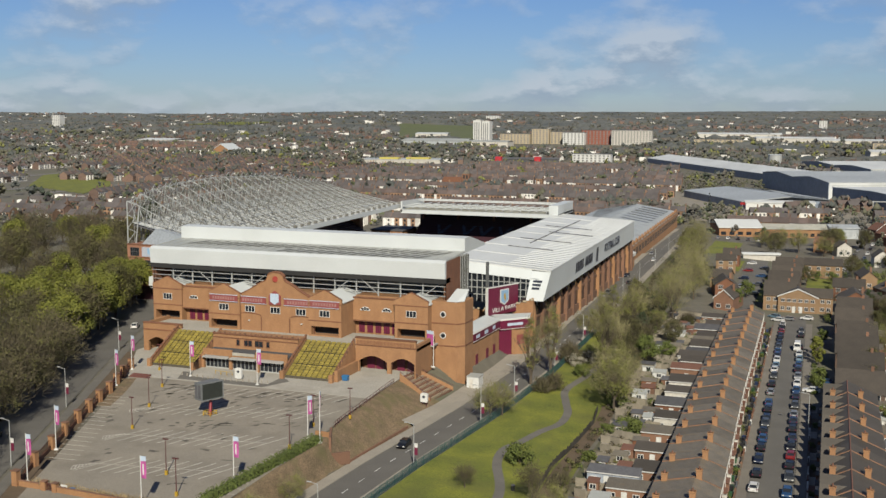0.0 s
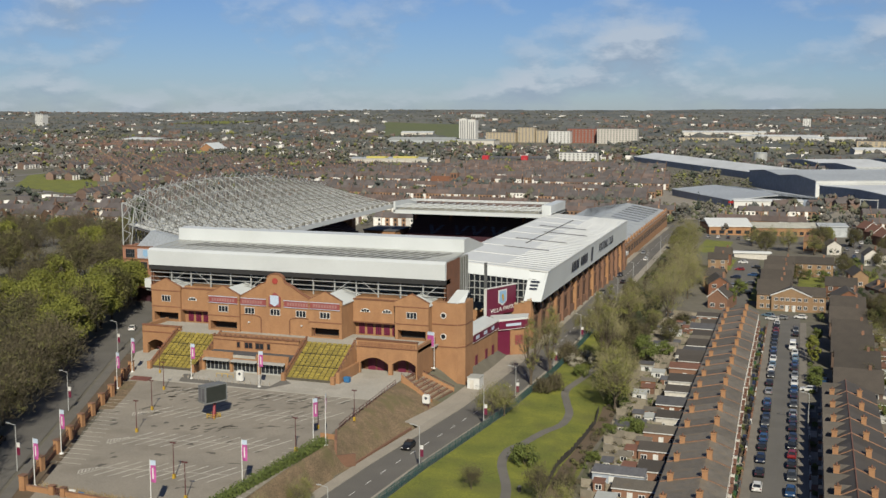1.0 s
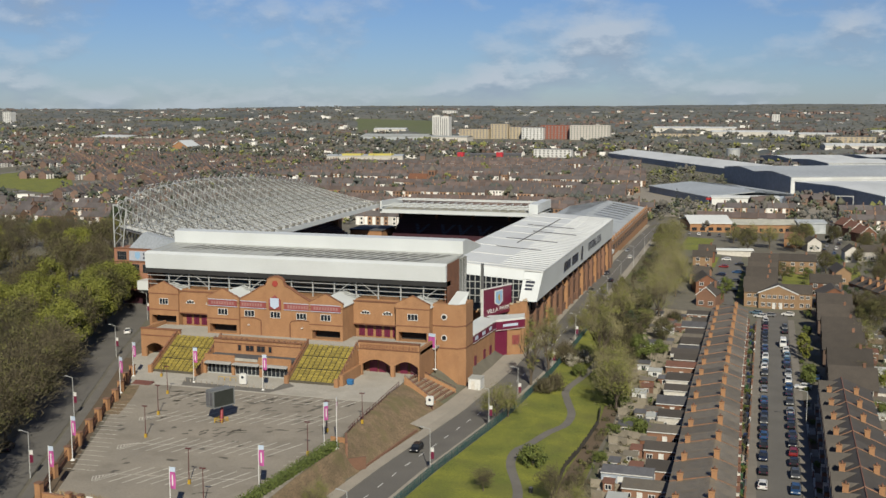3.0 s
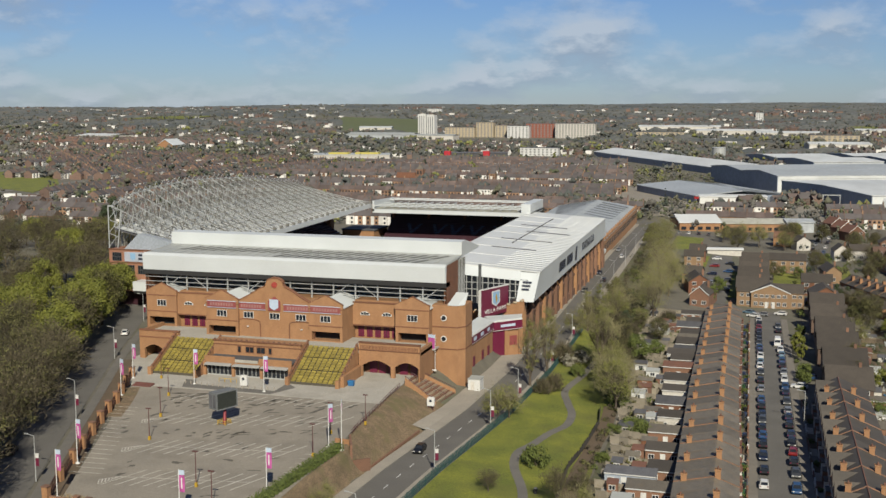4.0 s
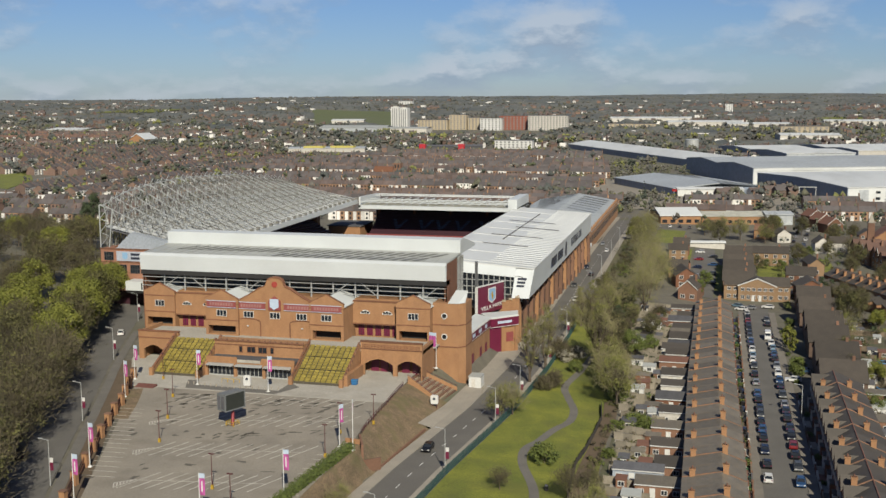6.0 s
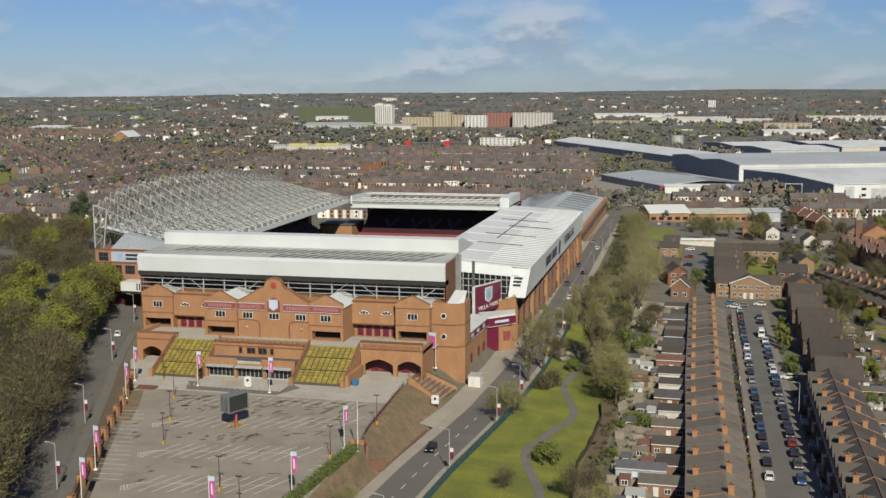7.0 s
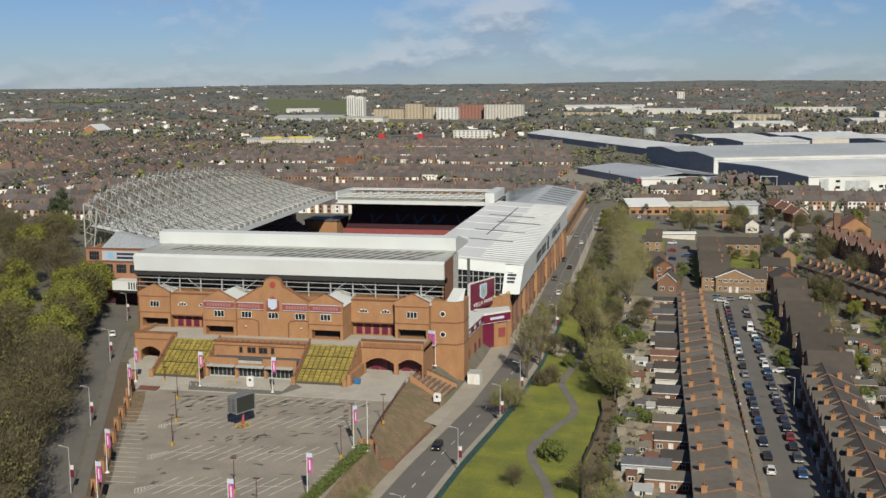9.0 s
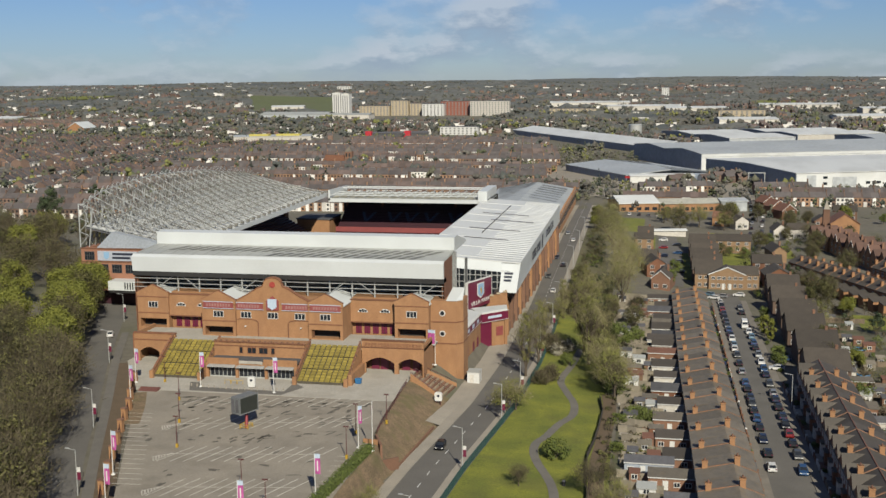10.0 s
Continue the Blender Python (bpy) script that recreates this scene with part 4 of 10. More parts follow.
# road-side lettering
def lettering(text, size, m, material, parent, depth=0.04, name="lettering"):
    cu = bpy.data.curves.new("lettering", "FONT")
    cu.body, cu.size, cu.extrude = text, size, depth
    cu.align_x, cu.align_y = "CENTER", "CENTER"
    tmp = bpy.data.objects.new("tmp", cu)
    scene.collection.objects.link(tmp)
    me = bpy.data.meshes.new_from_object(tmp.evaluated_get(bpy.context.evaluated_depsgraph_get()))
    bpy.data.objects.remove(tmp)
    me.materials.clear()
    me.materials.append(material)
    ob = new(name, me)
    ob.parent = parent
    loc = Vector((0, 0, 0))
    o = parent
    while o is not None:
        loc += o.location
        o = o.parent
    ob.matrix_basis = Matrix.Translation(-loc) @ m
    return ob


NAVY = mat("navy_letter", (0.03, 0.035, 0.06), (0.025, 0.03, 0.05), 1.0, 0.5)


def fascia_x(y):
    """Face of the leaning fascia half way up."""
    return lerp(11.95, 9.75, (y - 55) / (YF - 55))


for i in range(11):
    if i != 5:
        y = 92 + i * 2.5
        s = Shape()
        s.prism([(fascia_x(y), y, 10.4), (fascia_x(y), y + 1.25, 10.4), (fascia_x(y) + 0.06, y + 1.25, 13.4), (fascia_x(y) + 0.06, y, 13.4)], (0.06, 0, 0))
        s.put("name_bar", NAVY, doug, "dark lettering bar")
lettering("FOOTBALL CLUB", 4.0, Matrix.Translation((fascia_x(156) + 0.12, 156, 12.2)) @ Euler((radians(90), 0, radians(90.8))).to_matrix().to_4x4(), NAVY, doug)
s = Shape()
s.prism([(fascia_x(127), 125.2, 10.0), (fascia_x(127), 127.6, 9.4), (fascia_x(127), 128.6, 14.2), (fascia_x(127), 126.2, 14.2)], (0.14, 0, 0))
s.put("shield", NAVY, doug, "dark shield between the words")
for k in range(3):
    z = 12.6 - k * 0.9
    y = 50.1 + (z - 7.9) * 0.84
    s = Shape()
    s.prism([(7.6, y - 0.12, z), (10.2 - k * 0.2, y - 0.12, z), (10.2 - k * 0.2, y + 0.3, z + 0.5), (7.6, y + 0.3, z + 0.5)], (0, 0.1, 0))
    s.put("end_bar", NAVY, doug, "dark lettering bar")

# ---- entrance block and tall sign between the stands ----
gate = thing("entrance_block", 5, 26, -3, "low brick entrance with white roof and claret band", "entrance building")
GA, GB, GC = Vector((3.1, 13.0)), Vector((3.9, 33.5)), Vector((10.4, 40.5))


def upright(a, b, z0, z1, thick, name, material, label="", out=0.0):
    """A wall panel from a to b in plan; thick goes inwards."""
    d = (b - a).normalized()
    n = Vector((-d.y, d.x))
    p = [a - n * out, b - n * out, b + n * thick, a + n * thick]
    s = Shape()
    s.prism([(q.x, q.y, z0) for q in p], (0, 0, z1 - z0))
    return s.put(name, material, gate, label)


upright(GA, GB, -5.4, 3.2, 0.6, "wall", BRICK, "plain brick entrance wall")
upright(GA, GB, 3.2, 5.1, 0.6, "band", CLARET, "claret fascia band", 0.35)
upright(GB, GC, 2.6, 4.9, 1.2, "gate_band", CLARET, "claret fascia band over the gate", 0.35)
for a, b in ((GA, GB), (GB, GC)):
    upright(a, b, 5.1 if a is GA else 4.9, 5.35 if a is GA else 5.15, 0.9, "band_trim", WHITE, "", 0.4)
    upright(a, b, 3.1 if a is GA else 2.5, 3.22 if a is GA else 2.62, 0.5, "band_trim", WHITE, "", 0.4)
s = Shape()
s.prism([(GA.x, GA.y, 5.35), (GB.x, GB.y, 5.35), (GB.x - 4.4, GB.y + 2, 5.75), (GA.x - 4.4, GA.y, 5.75)], (0, 0, 0.2))
s.put("roof", WHITE_METAL, gate, "white lean-to roof")
s = Shape()
s.prism([(GB.x, GB.y, 5.15), (GC.x, GC.y, 5.15), (GC.x - 1, GC.y + 5, 5.2), (GB.x - 4, GB.y + 5, 5.3)], (0, 0, 0.2))
s.put("gate_roof", WHITE_METAL, gate)
upright(GB.lerp(GC, 0.02), GB.lerp(GC, 0.42), -5.0, 2.5, 0.2, "gate_door", CLARET, "tall claret gate", -0.8)
upright(GB.lerp(GC, 0.42), GB.lerp(GC, 0.52), -5.2, 2.5, 0.8, "gate_pier", BRICK)
upright(GB.lerp(GC, 0.9), GC, -5.2, 2.5, 0.8, "gate_pier", BRICK)
upright(GB.lerp(GC, 0.5), GB.lerp(GC, 0.92), -5.2, 2.5, 0.3, "gate_back_wall", BRICK, "brick panel behind the gate", -3.0)
upright(GB.lerp(GC, 0.6), GB.lerp(GC, 0.85), -2.0, 0.6, 0.2, "poster", SIGN_RED, "red poster panel", -2.9)
for a, b in ((0.12, 0.2), (0.5, 0.58), (0.76, 0.84)):
    upright(GA.lerp(GB, a), GA.lerp(GB, b), -5.0, -0.6, 0.1, "door", CLARET, "claret turnstile door", 0.12)
for a, b in ((0.1, 0.22), (0.4, 0.52), (0.7, 0.8)):
    upright(GA.lerp(GB, a), GA.lerp(GB, b), 3.7, 4.6, 0.1, "lettered_bar", PALE_BLUE, "pale lettering bar", 0.42)
upright(GB.lerp(GC, 0.25), GB.lerp(GC, 0.75), 3.4, 4.1, 0.1, "lettered_bar", PALE_BLUE, "pale lettering bar", 0.42)

DARK_STEEL = mat("dark_painted_steel", (0.13, 0.135, 0.14), (0.1, 0.105, 0.11), 0.8, 0.5)
board = thing("sign_board", 2.2, 43.5, 5, "tall claret stadium sign with shield and name", "sign")
BA, BB = Vector((-0.1, 36.2)), Vector((4.3, 50.4))
BD = (BB - BA).normalized()
BN = Vector((BD.y, -BD.x))          # out of the face


def on_board(t, z, out=0.0):
    """A point of the sign face: t metres along it, z up."""
    q = BA + BD * t + BN * out
    return (q.x, q.y, z)


BW = (BB - BA).length
back = tuple(-BN * 0.5) + (0,)
s = Shape()
s.prism([on_board(0, 5.3), on_board(BW, 4.9), on_board(BW, 12.5), on_board(0, 12.9)], back)
s.put("panel", CLARET, board, "claret panel")
s = Shape()
s.prism([on_board(-0.2, 12.9, 0.1), on_board(BW + 0.2, 12.5, 0.1), on_board(BW + 0.2, 12.72, 0.1), on_board(-0.2, 13.12, 0.1)], tuple(-BN * 0.7) + (0,))
s.put("top_trim", WHITE, board)
s = Shape()
s.prism([on_board(-0.35, 5.2, 0.1), on_board(0, 5.2, 0.1), on_board(0, 12.95, 0.1), on_board(-0.35, 12.95, 0.1)], tuple(-BN * 0.7) + (0,))
s.put("side_trim", WHITE, board)
TURN = Matrix.Rotation(math.atan2(BD.y, BD.x), 4, "Z") @ Euler((radians(90), 0, 0)).to_matrix().to_4x4()
lettering("VILLA PARK", 2.0, Matrix.Translation(on_board(BW * 0.53, 6.5, 0.08)) @ TURN @ Matrix.Diagonal((1.15, 0.85, 1, 1)), WHITE, board)
s = Shape()
c = BW * 0.53
s.prism([on_board(c, 7.5, 0.12), on_board(c + 2.1, 8.5, 0.12), on_board(c + 2.1, 11.9, 0.12), on_board(c - 2.1, 11.9, 0.12), on_board(c - 2.1, 8.5, 0.12)], tuple(-BN * 0.1) + (0,))
sh = s.put("shield", WHITE, board, "pale shield")
s = Shape()
s.prism([on_board(c, 7.9, 0.18), on_board(c + 1.7, 8.7, 0.18), on_board(c + 1.7, 11.6, 0.18), on_board(c - 1.7, 11.6, 0.18), on_board(c - 1.7, 8.7, 0.18)], tuple(-BN * 0.05) + (0,))
s.put("shield_field", mat("sky_blue_panel", (0.3, 0.5, 0.72), (0.27, 0.46, 0.68), 1.0, 0.6), sh, "sky blue shield field")
s = Shape()
s.prism([on_board(c, 8.5, 0.24), on_board(c + 0.6, 9.4, 0.24), on_board(c + 0.1, 10.9, 0.24), on_board(c - 0.6, 10.2, 0.24)], tuple(-BN * 0.04) + (0,))
s.put("emblem", YELLOW, sh, "plain yellow emblem")
for t, zt in ((1.2, 20.0), (7.0, 5.2), (13.0, 5.2)):
    q = BA + BD * t - BN * 1.1
    s = Shape()
    s.box(q.x - 0.35, q.x + 0.35, q.y - 0.35, q.y + 0.35, -3, zt)
    s.put("mast", DARK_STEEL, board, "dark grey steel mast")

# ---- far stand ----
north = thing("stadium_stand", -56, 212, 0, "far end stand with white-edged girder roof", "stadium stand")
s = Shape()
s.box(-91, -20.5, 199, 200, 16.4, 18.0)
s.box(-91, -20.5, 199.2, 226, 17.4, 18.0)
s.put("roof", WHITE_METAL, north, "white roof edge beam")
for x in (-90.6,):
    s = Shape()
    s.prism([(x - 0.4, 199, 17), (x - 0.4, 199, 21.6), (x - 0.4, 226, 21.0), (x - 0.4, 226, 17)], (0.8, 0, 0))
    s.put("roof_end", WHITE_METAL, north, "white roof end cheek")
s = Shape()
s.box(-24.5, -20.5, 198.8, 226, 17, 21.8)
s.put("roof_end", WHITE_METAL, north, "white roof end cheek")
for i in range(19):
    s = Shape()
    x = -90 + i * 3.75
    s.box(x - 0.12, x + 0.12, 199.4, 226, 19.0, 19.3)
    s.rod((x, 200, 18), (x, 203.2, 19.1), 0.1, sides=4)
    s.rod((x, 222.8, 19.1), (x, 226, 18), 0.1, sides=4)
    s.put("roof_girder", WHITE_METAL, north, "white steel roof girder")
for y in (199.6, 206, 213, 220, 226):
    s = Shape()
    s.box(-91, -20.5, y - 0.14, y + 0.14, 19.3 if y < 220 else 20.4, 19.6 if y < 220 else 20.8)
    s.put("purlin", WHITE_METAL, north)
s = Shape()
s.box(-91, -20.5, 201, 226, 18.0, 18.15)
s.put("roof_deck", mat("mossy_deck", (0.52, 0.51, 0.43), (0.3, 0.29, 0.22), 0.25, 0.9, stain=0.5, stain_col=(0.24, 0.23, 0.16), stain_scale=0.3, stretch=(1, 0.25, 1)), north, "weathered roof deck")
for x in (-90, -73, -56, -39, -22):
    s = Shape()
    s.box(x - 0.5, x + 0.5, 224, 226, -6, 17.4)
    s.put("column", BRICK_DARK, north)
s = Shape()
s.box(-92, -20, 226, 227, -6, 18)
s.put("rear_wall", DARK, north, "dark rear wall")
SEAT = mat("claret_seats", (0.055, 0.009, 0.02), (0.04, 0.007, 0.015), 0.5, 0.6, fine=10)
SEAT_BLUE = mat("blue_seats", (0.12, 0.24, 0.42), (0.09, 0.19, 0.34), 0.5, 0.6, fine=10)
for i in range(26):
    s = Shape()
    s.box(-90, -21, 199 + i * 1.05, 200.045 + i * 1.05, -3, -1.0 + i * 0.55)
    s.put("tier_step", SEAT, north, "claret-seated step")
for x0 in (-78, -66, -58, -49, -38):
    s = Shape()
    for k in range(7):
        i = 13 + k
        o = k * 0.45
        for d in (o, -o):
            s.box(x0 + d - 0.7, x0 + d + 0.7, 199 + i * 1.05 - 0.03, 200.0 + i * 1.05, -1.0 + i * 0.55, -0.8 + i * 0.55)
    s.put("blue_chevron", SEAT_BLUE, north, "pale blue seats forming a pattern")
s = Shape()
s.box(-90, -21, 198.3, 199, -3, 0)
s.put("tier_wall", SEAT, north)
s = Shape()
s.box(-90, -21, 205.9, 206.2, 2.4, 4.6)
s.put("balcony_front", SIGN_RED, north, "pale claret balcony front")
s = Shape()
s.box(-108, -93, 206, 224, -6, 7.5)
s.put("corner_block", BRICK, north, "low brick block in the corner")
s = Shape()
s.box(-108.4, -92.6, 205.6, 224.4, 7.5, 8.0)
s.put("corner_roof", FELT, north)

# ---- stand with the tall open roof trusses ----
trin = thing("stadium_stand", -108, 125, 0, "large side stand under a forest of steel roof trusses", "stadium stand")
s = Shape()
s.box(-124.2, -101.5, 49, 52, 5, 18.2)
s.box(-124.2, -122.2, 52, 205, 5, 18.2)
s.put("end_wall", mat("pink_red_brick", (0.4, 0.19, 0.115), (0.34, 0.16, 0.1), 0.5, 0.85, bump=0.3, fine=14), trin, "red brick office end with dark windows")
OFFICE = mat("dark_frame", (0.1, 0.1, 0.1), (0.08, 0.08, 0.08), 1.0, 0.5)
for x, z in ((-121.4, 15.9), (-121.4, 12.0), (-116.9, 12.0), (-112.4, 12.0), (-107.9, 12.0), (-121.4, 8.0), (-116.9, 8.0)):
    w = window(trin, x, 49, z, 3.3, 2.7, 4, OFFICE, "large dark-framed office window")
    q = Shape()
    q.box(x - 1.6, x + 1.6, 48.86, 48.9, z - 0.06, z + 0.06)
    q.put("transom", OFFICE, w)
s = Shape()
s.box(-118.6, -105.5, 48.7, 49, 14.5, 17.5)
sign = s.put("office_sign", mat("pale_grey_sign", (0.5, 0.53, 0.6), (0.45, 0.48, 0.55), 0.5, 0.6), trin, "pale grey sign with shield and lettering bars")
s = Shape()
s.prism([(-115.6, 48.64, 14.9), (-114.7, 48.64, 15.5), (-114.7, 48.64, 17.2), (-116.5, 48.64, 17.2), (-116.5, 48.64, 15.5)], (0, 0.06, 0))
s.put("shield", bpy.data.materials["sky_blue_panel"], sign, "sky blue shield")
for z, x1 in ((16.3, -106.4), (15.1, -107.6)):
    s = Shape()
    s.box(-113.6, x1, 48.64, 48.7, z, z + 0.7)
    s.put("lettering_bar", NAVY, sign)
s = Shape()
s.box(-124.4, -101.5, 48.86, 49, 18.0, 18.4)
s.box(-124.4, -101.5, 48.9, 49, 13.9, 14.15)
s.put("string_course", BRICK_DARK, trin)
s = Shape()
s.box(-113, -101.5, 44.0, 60, 6.2, 9.0)
s.put("bridge_block", WHITE_METAL, trin, "white footbridge beside the stand")
for i in range(7):
    s = Shape()
    s.box(-107.6 + i * 0.85, -107.2 + i * 0.85, 43.9, 44.0, 6.6, 8.7)
    s.put("bridge_slot", DARK, trin)
# dark slab paints in the shade below the footbridge
s = Shape()
s.box(-113, -101.5, 44.4, 60, 5.4, 6.2)
s.put("bridge_soffit", DARK, trin)
s = Shape()
s.prism([(-119.5, 50, 18.2), (-114.2, 50, 23.2), (-100.8, 50, 20.6), (-97, 50, 18.4)], (0, 3, 0))
s.put("gable_end", mat("blue_grey_cladding", (0.42, 0.46, 0.52), (0.37, 0.41, 0.46), 0.2, 0.5), trin, "blue-grey cladding gable")


def sheet_z(x, y):
    """Height of the roof sheets: low at the pitch, rising to the road."""
    k = (x + 93) / -31
    return 17.9 + (y - 52) / 150 * 1.4 + k * along([(52, 6.5), (110, 8.5), (160, 6.5), (203, 3.5)], y)


bays = 42
for i in range(bays):
    # each bay of sheets stands apart from the next by a dark gutter
    ya, yb = lerp(52, 203, i / bays) + 0.62, lerp(52, 203, (i + 1) / bays) - 0.62
    s = Shape()
    for xa, xb in ((-93, -103), (-103.4, -113), (-113.4, -124)):
        s.prism([(xa, ya, sheet_z(xa, ya)), (xb, ya, sheet_z(xb, ya)), (xb, ya, sheet_z(xb, ya) + 0.4), (xa, ya, sheet_z(xa, ya) + 0.4)], (0, yb - ya, sheet_z(xa, yb) - sheet_z(xa, ya)))
    s.put("roof_bay", ROOF_WHITE, trin, "pale roof sheets below the trusses")
s = Shape()
s.v = [(x, y, sheet_z(x, y) - 0.5) for y in (52, 90, 110, 135, 160, 203) for x in (-93, -124)]
s.f = [(2 * i, 2 * i + 1, 2 * i + 3, 2 * i + 2) for i in range(5)]
s.k = [0] * 5
so = s.put("roof_deck", FELT, trin, "dark gutters between the roof sheets").modifiers.new("deck", "SOLIDIFY")
so.thickness = 0.3
s = Shape()
s.prism([(-93, 52, 16.8), (-92.2, 52, 16.8), (-92.2, 52, 18.4), (-93, 52, 18.4)], (0, 150, 1.6))
s.put("roof_edge", WHITE_METAL, trin, "white front roof edge")


def truss_top(y):
    return along([(52, 31.5), (64, 34.3), (82, 35.8), (104, 36.4), (144, 34.8), (192, 29.2), (203, 27.0)], y)


def chord(y, k):
    """A point of the top chord, from the mast (k = 0) to the pitch edge (k = 1)."""
    e = 18.9 + (y - 52) / 150 * 1.4
    t = truss_top(y)
    return Vector((lerp(-124.5, -93, k), y, lerp(t, e, k) - 0.4 * math.sin(math.pi * k)))


def low_chord(y, k):
    x = lerp(-124, -93.5, k)
    return Vector((x, y, sheet_z(x, y) + 0.5))


rows = 43
mess = random.Random(4)
for i in range(rows):
    y = lerp(52, 203, i / (rows - 1))
    s = Shape()
    foot, top = Vector((-126, y, 18)), Vector((-126, y, truss_top(y)))
    s.rod(foot, top, 0.2, sides=5)
    s.rod(foot + Vector((3, 0, 0)), chord(y, 0.1), 0.2, sides=5)
    s.rod(top, chord(y, 0.0), 0.2, sides=5)
    n = 10
    for k in range(n):
        s.rod(chord(y, k / n), chord(y, (k + 1) / n), 0.15, sides=4)
        s.rod(low_chord(y, k / n), low_chord(y, (k + 1) / n), 0.13, sides=4)
        m = low_chord(y, (k + 0.5) / n)
        if k < n - 1:
            s.rod(chord(y, k / n), m, 0.1, sides=4)
            s.rod(m, chord(y, (k + 1) / n), 0.1, sides=4)
    for k in range(3):
        # ties between the mast and the inner post
        za, zb = lerp(18.5, truss_top(y), k / 3), lerp(18.5, truss_top(y), (k + 1) / 3)
        s.rod((-126, y, za), (-123, y, zb - 1), 0.12, sides=4)
        s.rod((-123, y, zb - 1), (-126, y, zb), 0.12, sides=4)
    s.put("roof_truss", (TRUSS, TRUSS_DARK)[i % 2], trin, "tall pale steel roof truss")
for k in range(9):
    # purlins lie along the trusses, braced in the outer bays
    s = Shape()
    q = k / 9
    for i in range(rows - 1):
        ya, yb = lerp(52, 203, i / (rows - 1)), lerp(52, 203, (i + 1) / (rows - 1))
        s.rod(chord(ya, q), chord(yb, q), 0.11, sides=4)
        if k < 3 or (i + k) % 3 == 0:
            up, dn = (ya, yb) if (i + k) % 2 else (yb, ya)
            s.rod(chord(up, q), low_chord(dn, q), 0.1, sides=4)
        if k < 2:
            p = chord((ya + yb) / 2, q) + Vector((mess.uniform(-0.5, 0.5), 0, mess.uniform(1.0, 1.9)))
            s.rod(chord(ya, q), p, 0.1, sides=4)
            s.rod(p, chord(yb, q), 0.1, sides=4)
    s.put("truss_bracing", TRUSS_DARK if k % 2 else TRUSS, trin, "steel bracing between trusses")
for i in range(28):
    # bearings along the pitch edge
    y = lerp(54, 201, i / 27)
    z = 18.7 + (y - 52) / 150 * 1.5
    s = Shape()
    s.box(-93.2, -92.1, y - 0.35, y + 0.35, z, z + 1.0)
    s.put("edge_bracket", TRUSS_DARK, trin, "dark steel edge bracket")
for i in range(24):
    s = Shape()
    s.box(-124 + i * 1.25, -122.755 + i * 1.25, 53, 202, -3, 16 - i * 0.75)
    s.put("tier_step", SEAT, trin, "claret-seated step")
s = Shape()
s.box(-124, -112, 202, 206, -6, 22)
s.put("far_wall", BRICK, trin)
pitch = Shape()
pitch.box(-88, -14, 52, 192, -3.2, -2.9)
setting(pitch.put("pitch", GRASS), "striped green football pitch", "pitch")

# ---- car park and forecourt ----
s = Shape()
s.prism([(-63.5, -35.0, -0.05), (-20, -135, -0.05), (0.0, -135, -0.05), (-1.2, -66, -0.05), (-2.6, -56, -0.05), (-4.2, -34.6, -0.05), (-29.4, -34.4, -0.05)], (0, 0, 0.12))
setting(s.put("car_park", CARPARK), "weathered grey-brown car park asphalt", "car park")
s = Shape()
s.prism([(-78, -12, -0.05), (-64.5, -35.0, -0.05), (-4.2, -34.6, -0.05), (-4.6, -14, -0.05), (-4.6, -4, -0.05), (-78, -2, -0.05)], (0, 0, 0.16))
setting(s.put("forecourt", CONCRETE), "pale concrete forecourt before the stand", "forecourt")
s = Shape()
s.prism([(-51.5, -34.0, 0.11), (-29.8, -34.1, 0.11), (-26.6, -27.5, 0.11), (-28.9, -25.4, 0.11), (-30.0, -25.6, 0.11), (-30.0, -31.4, 0.11), (-49.5, -31.0, 0.11), (-52.0, -27.5, 0.11), (-54.2, -27.5, 0.11)], (0, 0, 0.02))
setting(s.put("paving_band", SETTS), "dark paved band round the entrance terrace", "paving")

# painted bays: back-to-back rows of slanting lines
LINE = mat("worn_line_paint", (0.72, 0.69, 0.62), (0.52, 0.49, 0.43), 0.4, 0.85, fine=6)


def strip(s, a, b, w, z=0.085):
    a, b = Vector(a), Vector(b)
    d = (b - a).normalized()
    n = Vector((-d.y, d.x)) * (w / 2)
    s.prism([(p.x, p.y, z) for p in (a + n, a - n, b - n, b + n)], (0, 0, 0.012))


ROWS = [((-43.4, -57.0), (-7.5, -49.5), 13, 4.6), ((-37.0, -74.0), (-9.0, -69.6), 11, 4.7), ((-31.2, -90.0), (-8.5, -86.3), 9, 4.7), ((-47.5, -41.6), (-9.0, -36.8), 14, 3.4)]
SL = Vector((0.36, 0.93))
for (ax, ay), (bx, by), n, ln in ROWS:
    s = Shape()
    a, b = Vector((ax, ay)), Vector((bx, by))
    if ln > 4:
        strip(s, a, b, 0.12)
    for i in range(n + 1):
        c = a.lerp(b, (i + 0.3) / (n + 0.3))
        strip(s, c - SL * ln, c + SL * ln, 0.19)
    if ln > 4:
        p, q, r = a - SL * ln * 0.95, a + SL * ln * 0.1, a + Vector((-2.6, -2.2))
        for e, f in ((p, q), (q, r), (r, p)):
            strip(s, e, f, 0.16)
        for k in range(1, 7):
            strip(s, r.lerp(q, k / 7), p.lerp(q, k / 7), 0.22)
    setting(s.put("bay_marking", LINE), "worn white slanting parking bay lines", "road marking")
